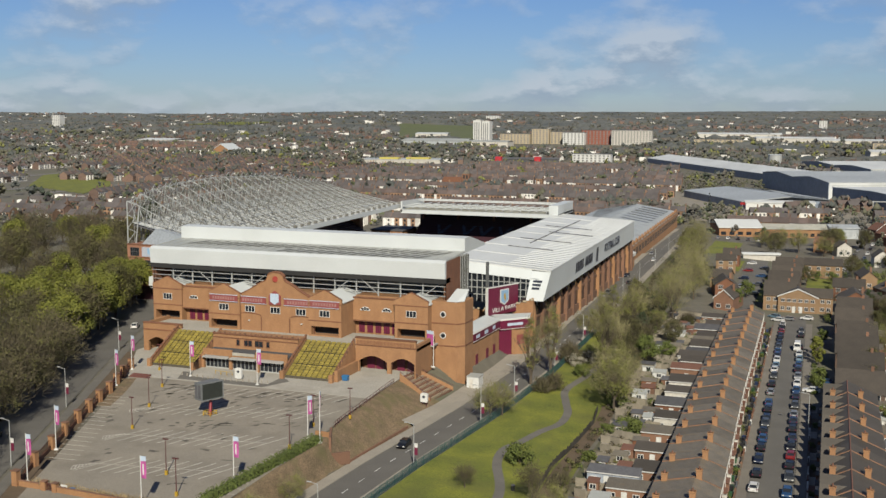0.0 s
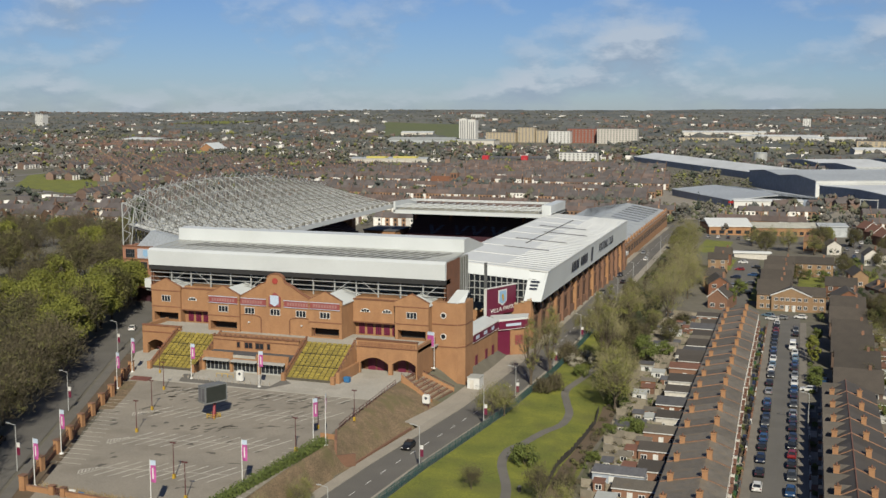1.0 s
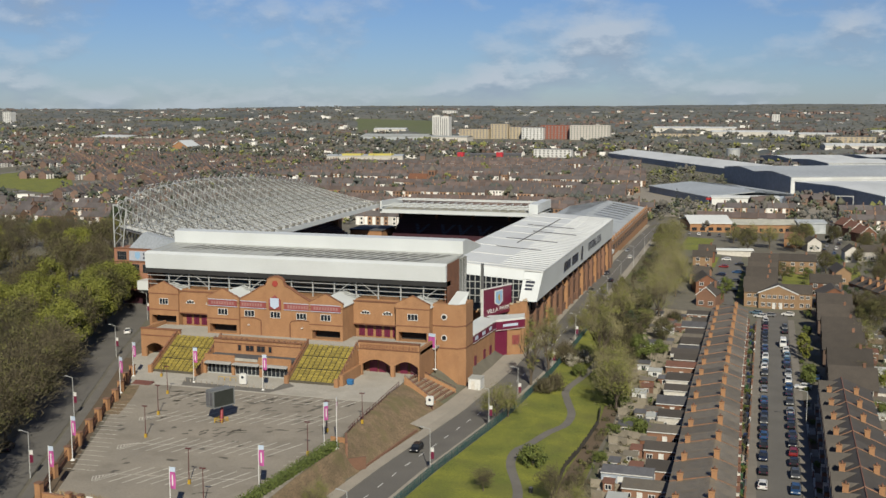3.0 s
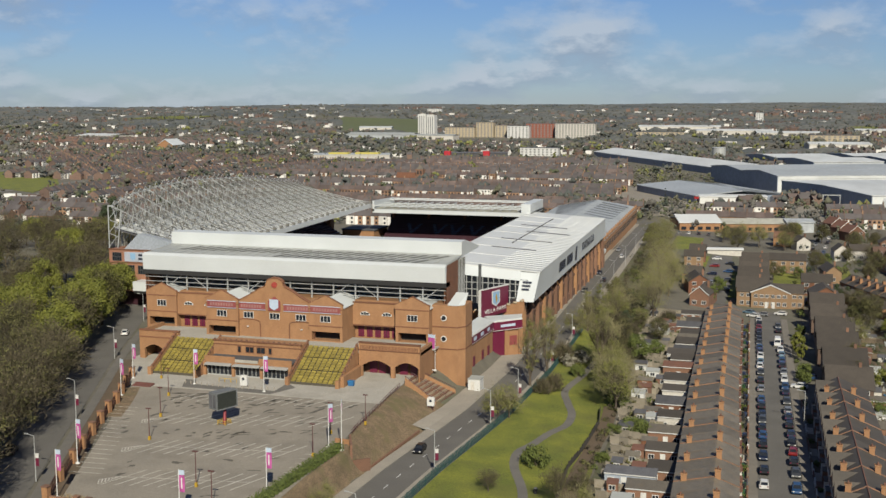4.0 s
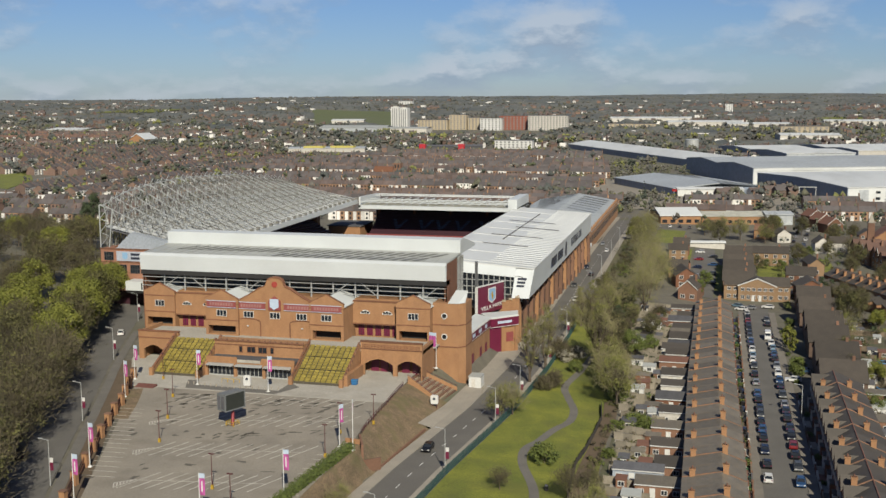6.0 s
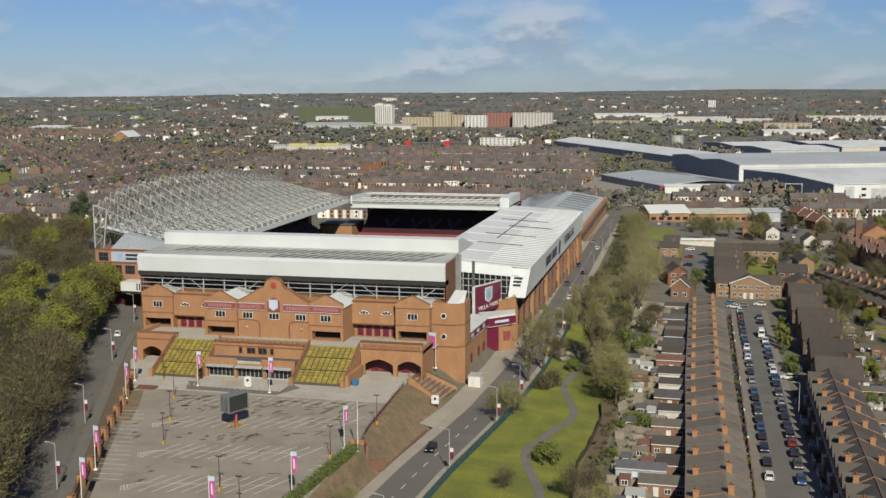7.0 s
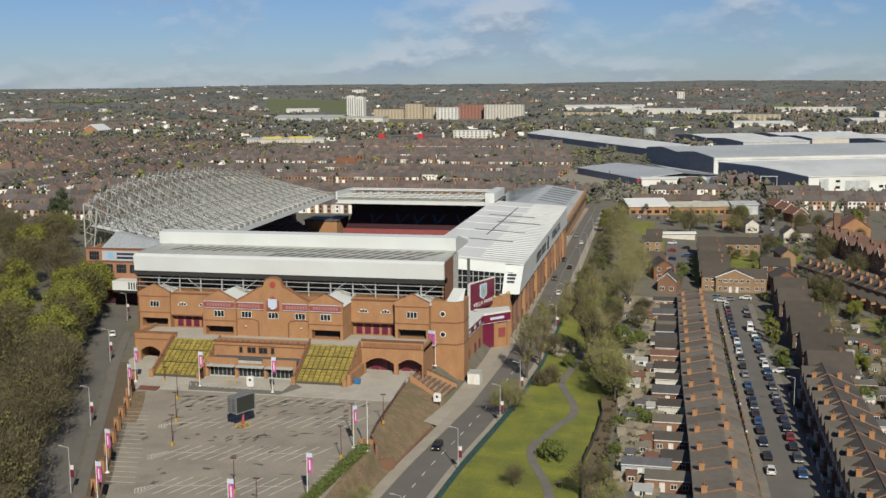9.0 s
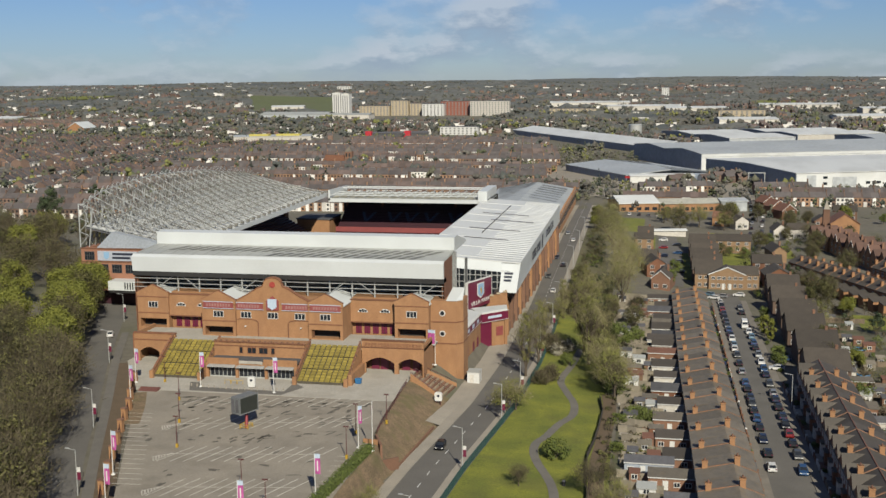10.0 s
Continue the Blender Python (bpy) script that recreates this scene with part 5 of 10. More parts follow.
for k, (x0, y0, x1, y1, dx) in enumerate(((-57.0, -52.0, -40.5, -90, 5.2), (-5.8, -70, -4.6, -98, 3.8))):
    s = Shape()
    n = 17 if k == 0 else 12
    for i in range(n):
        x, y = lerp(x0, x1, i / (n - 1)), lerp(y0, y1, i / (n - 1))
        strip(s, (x, y), (x + dx, y + 0.4), 0.12)
    setting(s.put("bay_marking", LINE), "worn parking bay lines along the edge", "road marking")
# moss and weeds along the foot of the boundary wall
trail("moss", [(-62.0, -37.5), (-58.5, -45), (-55.6, -52), (-53.0, -59)], 1.7, 0.085, ROUGH_GRASS, "mossy weed-grown strip by the wall", "weeds", 1.5)
st = thing("brick_steps", -60.5, -34.5, 0.1, "low maroon brick steps beside boundary wall", "steps")
for k in range(3):
    s = Shape()
    s.box(-63.0, -58.4, -36.2 + k * 0.7, -35.5 + k * 0.7, 0.0, 0.2 + k * 0.16)
    s.put("step", mat("maroon_brick", (0.2, 0.075, 0.06), (0.16, 0.06, 0.05), 0.6, 0.85) if k == 0 else bpy.data.materials["maroon_brick"], st)
# tar repairs and stains
TAR = mat("tar_patch", (0.14, 0.125, 0.1), (0.1, 0.09, 0.075), 1.2, 0.85)
tar = Shape()
for i in range(130):
    x, y = random.uniform(-50, -8), random.choice((random.uniform(-50, -37), random.uniform(-60, -37), random.uniform(-95, -52)))
    if i < 34:
        y = random.uniform(-47, -37)
    elif i < 60:
        y = -63 + (x + 30) * 0.2 + random.uniform(-3, 3)
    n, w, d = 11, random.uniform(0.6, 2.0), random.uniform(0.25, 0.7)
    pts = []
    ca = math.cos(random.choice((0.25, 0.2, 1.15, 1.2)) + random.uniform(-0.25, 0.25))
    sa = math.sqrt(1 - ca * ca)
    for k in range(n):
        t = 2 * math.pi * k / n
        r = random.uniform(0.35, 1.2)
        p = Vector((math.cos(t) * w * r, math.sin(t) * d * r))
        pts.append((x + p.x * ca - p.y * sa, y + p.x * sa + p.y * ca, 0.075))
    tar.prism(pts, (0, 0, 0.006))
tagged(tar.put("tar_patches", TAR), "dark tar repairs and stains on the asphalt", "tar patches", kind="stuff")


def flag_pole(x, y, h=8.2, turn=0.0, z=0.05, two=False):
    t = thing("flag_pole", x, y, z, "white flag pole with magenta and pale blue banner", "flag pole", "club banner poles")
    s = Shape()
    s.rod((0, 0, 0.3), (0, 0, h), 0.09, 0.06, 8)
    ob = s.put("pole", WHITE)
    ob.parent = t
    s = Shape()
    s.rod((0, 0, 0), (0, 0, 0.12), 0.42, 0.42, 10)
    s.rod((0, 0, 0.12), (0, 0, 0.34), 0.34, 0.2, 10)
    ob = s.put("foot", WHITE)
    ob.parent = t
    top = h - 0.1
    s = Shape()
    n = 8
    for i in range(n + 1):
        for c in range(4):
            xx, zz = c * 0.29 + 0.08, top - 0.75 - 2.7 * i / n
            s.v.append((xx, 0.08 * math.sin(xx * 4 + zz * 1.7), zz))
    s.f = [(i * 4 + c, i * 4 + c + 4, i * 4 + c + 5, i * 4 + c + 1) for i in range(n) for c in range(3)]
    s.k = [0] * len(s.f)
    fl = s.put("banner", PINK, None, "magenta banner cloth")
    fl.parent = t
    so = fl.modifiers.new("cloth", "SOLIDIFY")
    so.thickness = 0.03
    s = Shape()
    s.box(0.07, 0.95, -0.02, 0.02, top - 0.75, top)
    hb = s.put("banner_head", PALE_BLUE)
    hb.parent = t
    s = Shape()
    s.box(0.4, 0.6, -0.1, -0.06, top - 2.9, top - 1.2)
    bars = s.put("banner_print", WHITE, None, "pale printed bar")
    bars.parent = t
    t.matrix_basis = pose(x, y, z, 0, 0, turn)
    return t


for x, y, tn in ((-50.1, -30.9, 10), (-31.9, -32.6, 10), (-60.7, -43.9, -15), (-66.5, -30.0, -10), (-42.4, -86.0, -5), (-35.3, -101.6, 0), (-3.2, -91.2, 5), (-11.2, -104.8, 5), (-3.3, -64.7, 55), (-0.2, -66.0, 104), (-2.1, -3.0, 170), (-1.2, -3.3, 170)):
    flag_pole(x, y, (9.6 if tn > 60 else 8.2) if y < -12 else 8.8, tn)


def car_park_lamp(x, y, h=6.2):
    t = thing("lamp_post", x, y, 0.06, "thin maroon lamp post with yellow guard base", "lamp post", "car park lamps")
    s = Shape()
    s.rod((x, y, 0.06), (x, y, h), 0.09, 0.06, 6)
    s.put("post", RUST, t)
    s = Shape()
    s.prism([(x - 0.2, y - 0.2, 0.06), (x + 0.2, y - 0.2, 0.06), (x + 0.2, y + 0.2, 0.06), (x - 0.2, y + 0.2, 0.06)], (0, 0, 0.75))
    s.put("guard", YELLOW, t, "yellow guard")
    s = Shape()
    s.box(x - 0.5, x - 0.1, y - 0.14, y + 0.14, h - 0.1, h + 0.08)
    s.box(x + 0.1, x + 0.5, y - 0.14, y + 0.14, h - 0.1, h + 0.08)
    s.rod((x - 0.3, y, h), (x + 0.3, y, h), 0.05, sides=5)
    s.put("lamp_head", RUST, t)


for x, y in ((-37.5, -70.4), (-43.6, -56.2), (-50.5, -41.4), (-16.3, -90.7), (-3.8, -70.9), (-1.6, -49.7), (-9.0, -98.8), (-6.0, -57.0), (-60, -28.5)):
    car_park_lamp(x, y)

# big screen on a red post
scr = thing("video_screen", -28.7, -57.2, 0.06, "dark outdoor video screen in grey casing on red post", "video screen")
CASE = mat("grey_casing", (0.2, 0.21, 0.215), (0.16, 0.17, 0.175), 0.8, 0.6)
M = Matrix.Translation((-28.9, -56.8, 0)) @ Matrix.Rotation(radians(66), 4, "Z")
s = Shape()
s.box(-2.5, 2.5, -0.9, 1.5, 3.4, 6.8, 0, M)
s.put("casing", CASE, scr, "grey steel casing")
for q in ((-2.6, 2.6, 3.3, 3.55), (-2.6, 2.6, 6.65, 6.9), (-2.6, -2.35, 3.55, 6.65), (2.35, 2.6, 3.55, 6.65)):
    s = Shape()
    s.box(q[0], q[1], -1.05, -0.9, q[2], q[3], 0, M)
    s.put("bezel", CASE, scr)
s = Shape()
s.box(-2.35, 2.35, -0.98, -0.9, 3.55, 6.65, 0, M)
s.put("screen", mat("screen_black", (0.03, 0.035, 0.03), (0.04, 0.045, 0.04), 1.5, 0.4), scr, "dark screen face")
for k in (-0.6, 0.5):
    s = Shape()
    s.box(-2.56, -2.5, k, k + 0.8, 3.8, 6.4, 0, M)
    s.put("side_panel", FELT, scr, "ribbed side door")
s = Shape()
s.rod((-28.7, -57.2, 0), (-28.9, -56.3, 4), 0.35, 0.28, 8)
s.put("post", mat("red_post", (0.3, 0.03, 0.04), (0.24, 0.025, 0.03), 1, 0.5), scr, "red steel post")
for k in range(4):
    s = Shape()
    a = k * math.pi / 2 + 0.6
    cx, cy = -28.7 + 1.3 * math.cos(a), -57.2 + 1.3 * math.sin(a)
    s.rod((cx, cy, 0.06), (cx, cy, 1.0), 0.08, sides=6)
    bx, by = -28.7 + 1.3 * math.cos(a + 1.57), -57.2 + 1.3 * math.sin(a + 1.57)
    s.rod((cx, cy, 0.95), (bx, by, 0.95), 0.06, sides=6)
    s.rod((cx, cy, 0.5), (bx, by, 0.5), 0.06, sides=6)
    s.put("guard_rail", YELLOW, scr, "yellow guard rail")

# boundary wall with brick piers on the road side
PIERS = [(-66.5, -29.5), (-63.6, -36.4), (-60.6, -43.0), (-57.4, -49.8), (-55.0, -56.4), (-52.1, -63.5), (-49.2, -70.6), (-46.0, -78.2), (-42.6, -86.0), (-39.2, -94.6), (-35.4, -103.4)]
for i, (x, y) in enumerate(PIERS):
    w = thing("wall_pier", x - 0.6, y, 0, "orange brick boundary wall pier with brick cap", "wall pier", "boundary wall piers")
    s = Shape()
    s.box(x - 1.1, x - 0.1, y - 0.5, y + 0.5, -0.2, 2.5)
    s.put("shaft", BRICK, w)
    s = Shape()
    s.prism([(x - 1.2, y - 0.6, 2.5), (x, y - 0.6, 2.5), (x, y + 0.6, 2.5), (x - 1.2, y + 0.6, 2.5)], (0, 0, 0.15))
    s.put("cap", BRICK_RED, w)
for i in range(len(PIERS) - 1):
    (xa, ya), (xb, yb) = PIERS[i], PIERS[i + 1]
    w = thing("boundary_wall", (xa + xb) / 2, (ya + yb) / 2, 0, "low brick boundary wall with maroon railings", "wall", "boundary wall bays")
    s = Shape()
    s.prism([(xa - 0.75, ya - 0.5, -0.2), (xa - 0.45, ya - 0.5, -0.2), (xb - 0.45, yb + 0.5, -0.2), (xb - 0.75, yb + 0.5, -0.2)], (0, 0, 1.1))
    s.put("base_wall", BRICK_DARK, w)
    s = Shape()
    n = 14
    for k in range(n + 1):
        x, y = lerp(xa, xb, k / n) - 0.6, lerp(ya - 0.5, yb + 0.5, k / n)
        s.rod((x, y, 0.9), (x, y, 2.1), 0.035, sides=4)
    s.rod((xa - 0.6, ya - 0.5, 2.0), (xb - 0.6, yb + 0.5, 2.0), 0.045, sides=4)
    s.put("railing", RUST, w, "maroon steel railing")
SOUTH = [(-35.4, -103.4), (-30.3, -103.6), (-28.0, -103.8), (-15.0, -104.6), (-3.0, -105.4)]
for (xa, ya), (xb, yb) in zip(SOUTH, SOUTH[1:]):
    if xb == -28.0:
        continue
    w = thing("boundary_wall", (xa + xb) / 2, (ya + yb) / 2, 0, "low orange brick wall closing the car park", "wall", "boundary wall bays")
    s = Shape()
    s.prism([(xa, ya - 0.15, -0.2), (xb, yb - 0.15, -0.2), (xb, yb + 0.15, -0.2), (xa, ya + 0.15, -0.2)], (0, 0, 1.15))
    s.put("base_wall", BRICK, w)
    s = Shape()
    s.prism([(xa, ya - 0.2, 0.95), (xb, yb - 0.2, 0.95), (xb, yb + 0.2, 0.95), (xa, ya + 0.2, 0.95)], (0, 0, 0.1))
    s.put("coping", BRICK_RED, w)
for x, y in SOUTH[1:3]:
    w = thing("wall_pier", x, y, 0, "orange brick gate pier with brick cap", "wall pier", "boundary wall piers")
    s = Shape()
    s.box(x - 0.4, x + 0.4, y - 0.4, y + 0.4, -0.2, 1.5)
    s.put("shaft", BRICK, w)
    s = Shape()
    s.box(x - 0.5, x + 0.5, y - 0.5, y + 0.5, 1.5, 1.62)
    s.put("cap", BRICK_RED, w)
w = thing("metal_gate", -29.2, -103.7, 0, "closed maroon steel gate between brick piers", "gate")
for z in (0.25, 1.25):
    s = Shape()
    s.rod((-29.9, -103.65, z), (-28.4, -103.75, z), 0.045, sides=5)
    s.put("rail", RUST, w)
for k in range(9):
    s = Shape()
    s.rod((-29.8 + k * 0.165, -103.66 - k * 0.01, 0.1), (-29.8 + k * 0.165, -103.66 - k * 0.01, 1.4), 0.03, sides=4)
    s.put("bar", RUST, w)
w = thing("wall_sign", -26.4, -103.7, 0.8, "white notice board on the brick wall", "sign")
s = Shape()
s.box(-27.1, -25.9, -103.62, -103.55, 0.55, 1.35)
s.put("board", WHITE, w)
w = thing("wall_sign", -24.6, -103.7, 0.8, "small blue notice board on the brick wall", "sign")
s = Shape()
s.box(-25.3, -24.2, -103.72, -103.65, 0.5, 1.15)
s.put("board", mat("blue_board", (0.06, 0.16, 0.34), (0.05, 0.14, 0.3), 1, 0.5), w)
# dry climbers over the inner side of that wall
rng = random.Random(404)
s = Shape()
for k in range(2600):
    x = rng.uniform(-33.5, -4)
    y = along([(-35.4, -103.4), (-3.0, -105.4)], x) + 0.9 + rng.gauss(0, 0.45)
    p = Vector((x, y, rng.uniform(0.0, 1.0)))
    d = Vector((rng.gauss(0, 1), rng.gauss(0, 0.6), rng.gauss(0.7, 0.6))).normalized()
    w = d.orthogonal().normalized() * rng.uniform(0.03, 0.05)
    s.face([p - w, p + w, p + d * rng.uniform(0.3, 0.9)])
tagged(s.put("dry_climbers", mat("straw_stems", (0.36, 0.27, 0.15), (0.26, 0.19, 0.1), 0.6, 0.9, island=0.3)), "dry straw-coloured stems along the car park wall", "plants", kind="stuff")
# railing along the bank
rail = thing("railing", -3.2, -40, 0, "maroon railing along the top of the bank", "railing")
RP = [(-4.3, -20.5), (-3.9, -28), (-3.3, -36), (-2.9, -44), (-2.4, -52), (-1.8, -57)]
for (xa, ya), (xb, yb) in zip(RP, RP[1:]):
    s = Shape()
    for z in (0.55, 1.1):
        s.rod((xa, ya, z), (xb, yb, z), 0.05, sides=5)
    s.put("rail", RUST, rail)
    for k in range(4):
        s = Shape()
        x, y = lerp(xa, xb, k / 4), lerp(ya, yb, k / 4)
        s.rod((x, y, -0.3), (x, y, 1.15), 0.06, sides=5)
        s.put("post", RUST, rail)
w = thing("retaining_wall", 1.0, -60, -2, "brown brick retaining walls at the bank corner", "retaining wall")
s = Shape()
s.prism([(-1.7, -58.6, -2.4), (0.9, -64.6, -2.4), (1.3, -64.4, -2.4), (-1.3, -58.4, -2.4)], (0, 0, 3.2))
s.put("wall", BRICK_RED, w)
s = Shape()
s.prism([(-3.2, -61.9, -2.2), (-0.2, -62.2, -2.2), (-0.2, -61.9, -2.2), (-3.2, -61.6, -2.2)], (0, 0, 3.1))
s.put("front_wall", BRICK, w)
s = Shape()
s.prism([(0.9, -64.6, -4.6), (3.4, -61.2, -4.9), (3.7, -61.4, -4.9), (1.2, -64.8, -4.6)], (0, 0, 2.4))
s.put("return_wall", BRICK_RED, w)
s = Shape()
s.prism([(3.1, -61, -5.2), (5.0, -36, -5.2), (5.3, -36, -5.2), (3.4, -61, -5.2)], (0, 0, 0.75))
s.put("kerb_wall", BRICK_RED, w)

# hedge: leaves over a dense inner body
hd = thing("hedge", -1.0, -82, 0, "long clipped green hedge beside the car park", "hedge")


def leaf_cloud(s, pts, size, flat=0.5):
    for p in pts:
        d = Vector((random.gauss(0, 1), random.gauss(0, 1), random.gauss(0, 1))).normalized()
        u = d.orthogonal().normalized() * size * random.uniform(0.6, 1.3)
        v = d.cross(u).normalized() * size * random.uniform(0.4, 1.0)
        s.face([p - u, p + v, p + u, p - v])


s = Shape()
lv = Shape()
for i in range(28):
    y = lerp(-66, -100, i / 27)
    x = along([(-100, -3.2), (-66, -0.9)], y)
    s.rod((x, y, 0.0), (x + random.uniform(-0.1, 0.1), y, 1.25), 0.85, 0.65, 7)
    leaf_cloud(lv, [Vector((x + random.uniform(-1.1, 1.1), y + random.uniform(-0.8, 0.8), random.uniform(0.2, 1.65))) for _ in range(170)], 0.15)
s.put("inner_growth", HEDGE, hd)
lv.put("foliage", HEDGE, hd, "small clipped green leaves")

# stairs from the forecourt down to the road
st = thing("outdoor_stairs", 0, -12, -2, "wide brick stairs with brown handrails", "stairs")
tl, tr, bl, br = Vector((-4.2, -17.0)), Vector((-3.4, -10.2)), Vector((3.2, -17.2)), Vector((4.3, -5.0))
N = 15
STEP = mat("stair_tread", (0.42, 0.33, 0.23), (0.34, 0.26, 0.18), 0.8, 0.9)
for i in range(N):
    a, b = i / N, (i + 1) / N
    p = [tl.lerp(bl, a), tr.lerp(br, a), tr.lerp(br, b), tl.lerp(bl, b)]
    z = lerp(0.9, -4.3, b)
    s = Shape()
    s.prism([(q.x, q.y, -5.2) for q in p], (0, 0, z + 5.2))
    s.put("step", STEP if i % 2 else BRICK_RED, st)
for a, b in ((tl, bl), (tr, br)):
    # raking brick side walls
    d = (b - a).normalized()
    o = Vector((-d.y, d.x)) * 0.22
    s = Shape()
    s.prism([(a.x - o.x, a.y - o.y, -5.2), (b.x - o.x, b.y - o.y, -5.2), (b.x - o.x, b.y - o.y, -3.7), (a.x - o.x, a.y - o.y, 1.5)], (o.x * 2, o.y * 2, 0))
    s.put("side_wall", BRICK, st, "raking orange brick side wall")
for a, b in ((tl, bl), (tr, br), (tl.lerp(tr, 0.5), bl.lerp(br, 0.5))):
    s = Shape()
    s.rod((a.x, a.y, 1.9), (b.x, b.y, -3.3), 0.07, sides=5)
    for k in range(8):
        q = a.lerp(b, k / 7)
        z = lerp(0.9, -4.3, k / 7)
        s.rod((q.x, q.y, z - 0.2), (q.x, q.y, z + 1.0), 0.05, sides=5)
    s.put("handrail", RUST, st, "brown steel handrail")


def sign_box(x, y, z, h=2.6, lift=1.0):
    t = thing("totem_sign", x, y, z, "white box sign on dark posts", "sign", "white totem signs")
    s = Shape()
    s.prism([(x - 0.75, y - 0.3, z + lift), (x + 0.75, y - 0.3, z + lift), (x + 0.85, y - 0.3, z + lift + 0.3), (x + 0.85, y - 0.3, z + h + 0.3), (x + 0.6, y - 0.3, z + h + 0.6), (x - 0.6, y - 0.3, z + h + 0.6), (x - 0.85, y - 0.3, z + h + 0.3), (x - 0.85, y - 0.3, z + lift + 0.3)], (0, 0.6, 0))
    s.put("panel", WHITE, t)
    s = Shape()
    s.rod((x, y - 0.36, z + h - 0.2), (x, y - 0.3, z + h - 0.2), 0.32, sides=10)
    s.put("emblem", NAVY, t, "plain dark emblem")
    for d in (-0.5, 0.5):
        s = Shape()
        s.rod((x + d, y, z - 0.3), (x + d, y, z + lift + 0.1), 0.1, sides=6)
        s.put("post", RUST, t)


sign_box(3.2, -21.1, -4.8, 2.8, 1.4)
sign_box(-38.3, -29.6, 0.1, 2.0, 0.2)
kiosk = thing("storage_cabin", 7.4, 2.0, -5, "white portable cabin beside the road", "cabin")
s = Shape()
s.box(6.2, 9.2, -0.6, 3.0, -4.9, -2.2)
s.put("body", WHITE, kiosk)
s = Shape()
s.box(6.1, 9.3, -0.7, 3.1, -2.2, -2.05)
s.put("roof", ROOF_SHEET, kiosk)
s = Shape()
s.box(6.9, 7.8, -0.66, -0.6, -4.8, -2.7)
s.put("door", RENDER_W, kiosk)
bb = thing("skip_bin", -15.2, -22.4, 0.1, "blue wheeled bin by the seat bank", "bin")
s = Shape()
s.prism([(-15.8, -22.9, 0.2), (-14.6, -22.9, 0.2), (-14.5, -22.95, 1.2), (-15.9, -22.95, 1.2)], (0, 1.0, 0))
s.put("body", mat("blue_plastic", (0.03, 0.18, 0.42), (0.03, 0.15, 0.36), 1, 0.5), bb)
s = Shape()
s.box(-15.95, -14.45, -23.0, -21.8, 1.2, 1.32)
s.put("lid", mat("blue_lid", (0.04, 0.22, 0.48), (0.03, 0.18, 0.42), 1, 0.5), bb)
sc = thing("scooter_rack", -44, -28, 0.1, "low yellow barriers before the shopfront", "barrier")
for k in range(3):
    s = Shape()
    s.rod((-45.6 + k * 1.5, -27.6, 0.15), (-45.6 + k * 1.5, -27.6, 1.0), 0.06, sides=5)
    s.rod((-45.6 + k * 1.5, -27.6, 1.0), (-44.3 + k * 1.5, -27.4, 1.0), 0.06, sides=5)
    s.rod((-44.3 + k * 1.5, -27.4, 0.15), (-44.3 + k * 1.5, -27.4, 1.0), 0.06, sides=5)
    s.put("hoop", YELLOW, sc)
for i in range(16):
    t = i / 15
    x, y = lerp(-52.5, -30.4, t), -30.6 - 1.0 * math.sin(math.pi * t)
    b = thing("bollard", x, y, 0.1, "small pale bollard edging the entrance terrace", "bollard", "entrance bollards")
    s = Shape()
    s.rod((x, y, 0.1), (x, y, 0.75), 0.16, 0.13, 7)
    s.put("post", PAVING, b)

# ---- road furniture ----
s = Shape()
y = -200.0
while y < 420:
    x0, x1 = lane_x(y), lane_x(y + 2.2)
    s.prism([(x0 - 0.08, y, land(x0, y) + 0.03), (x0 + 0.08, y, land(x0, y) + 0.03), (x1 + 0.08, y + 2.2, land(x1, y + 2.2) + 0.03), (x1 - 0.08, y + 2.2, land(x1, y + 2.2) + 0.03)], (0, 0, 0.012))
    y += 6.2
setting(s.put("centre_line", WHITE), "white dashed centre line of the road", "road marking")


def street_lamp(x, y, h, side, banner=True):
    z = land(x, y)
    t = thing("street_lamp", x, y, z, "grey street lamp with red and white banner", "street lamp", "road lamps")
    s = Shape()
    s.rod((x, y, z), (x, y, z + h), 0.1, 0.06, 7)
    s.put("post", GREY_STEEL, t)
    s = Shape()
    s.rod((x, y, z + h), (x + side * 1.5, y, z + h + 0.25), 0.05, sides=5)
    s.put("arm", GREY_STEEL, t)
    s = Shape()
    s.box(x + side * 1.5 - 0.35, x + side * 1.5 + 0.35, y - 0.14, y + 0.14, z + h + 0.2, z + h + 0.32)
    s.put("lamp_head", GREY_STEEL, t)
    if banner:
        for a, b, m in ((2.8, 4.2, CLARET), (4.2, 5.0, WHITE)):
            s = Shape()
            s.box(x + 0.12, x + 0.75, y - 0.03, y + 0.03, z + a, z + b)
            s.put("banner", m, t)


for y in (-130, -95, -60, -29.5, -9.5, 24, 58, 92, 130, 170, 215, 262):
    street_lamp(lane_x(y) + 6.0, y, 8.5, -1, y < 60)
for y in (-14, -62, -96, 30):
    x = along(TRIN, y) + 4.6
    street_lamp(x, y, 8.0, -1)
street_lamp(83.2, 3.9, 8.0, -1, False)
fn = thing("park_fence", 20, 0, -5, "teal mesh fence between pavement and park", "fence")
ys = [-150 + 3.0 * i for i in range(78)]
for y in ys:
    x = lane_x(y) + 6.5
    s = Shape()
    s.rod((x, y, land(x, y) - 0.1), (x, y, land(x, y) + 1.9), 0.05, sides=4)
    s.put("post", TEAL, fn)
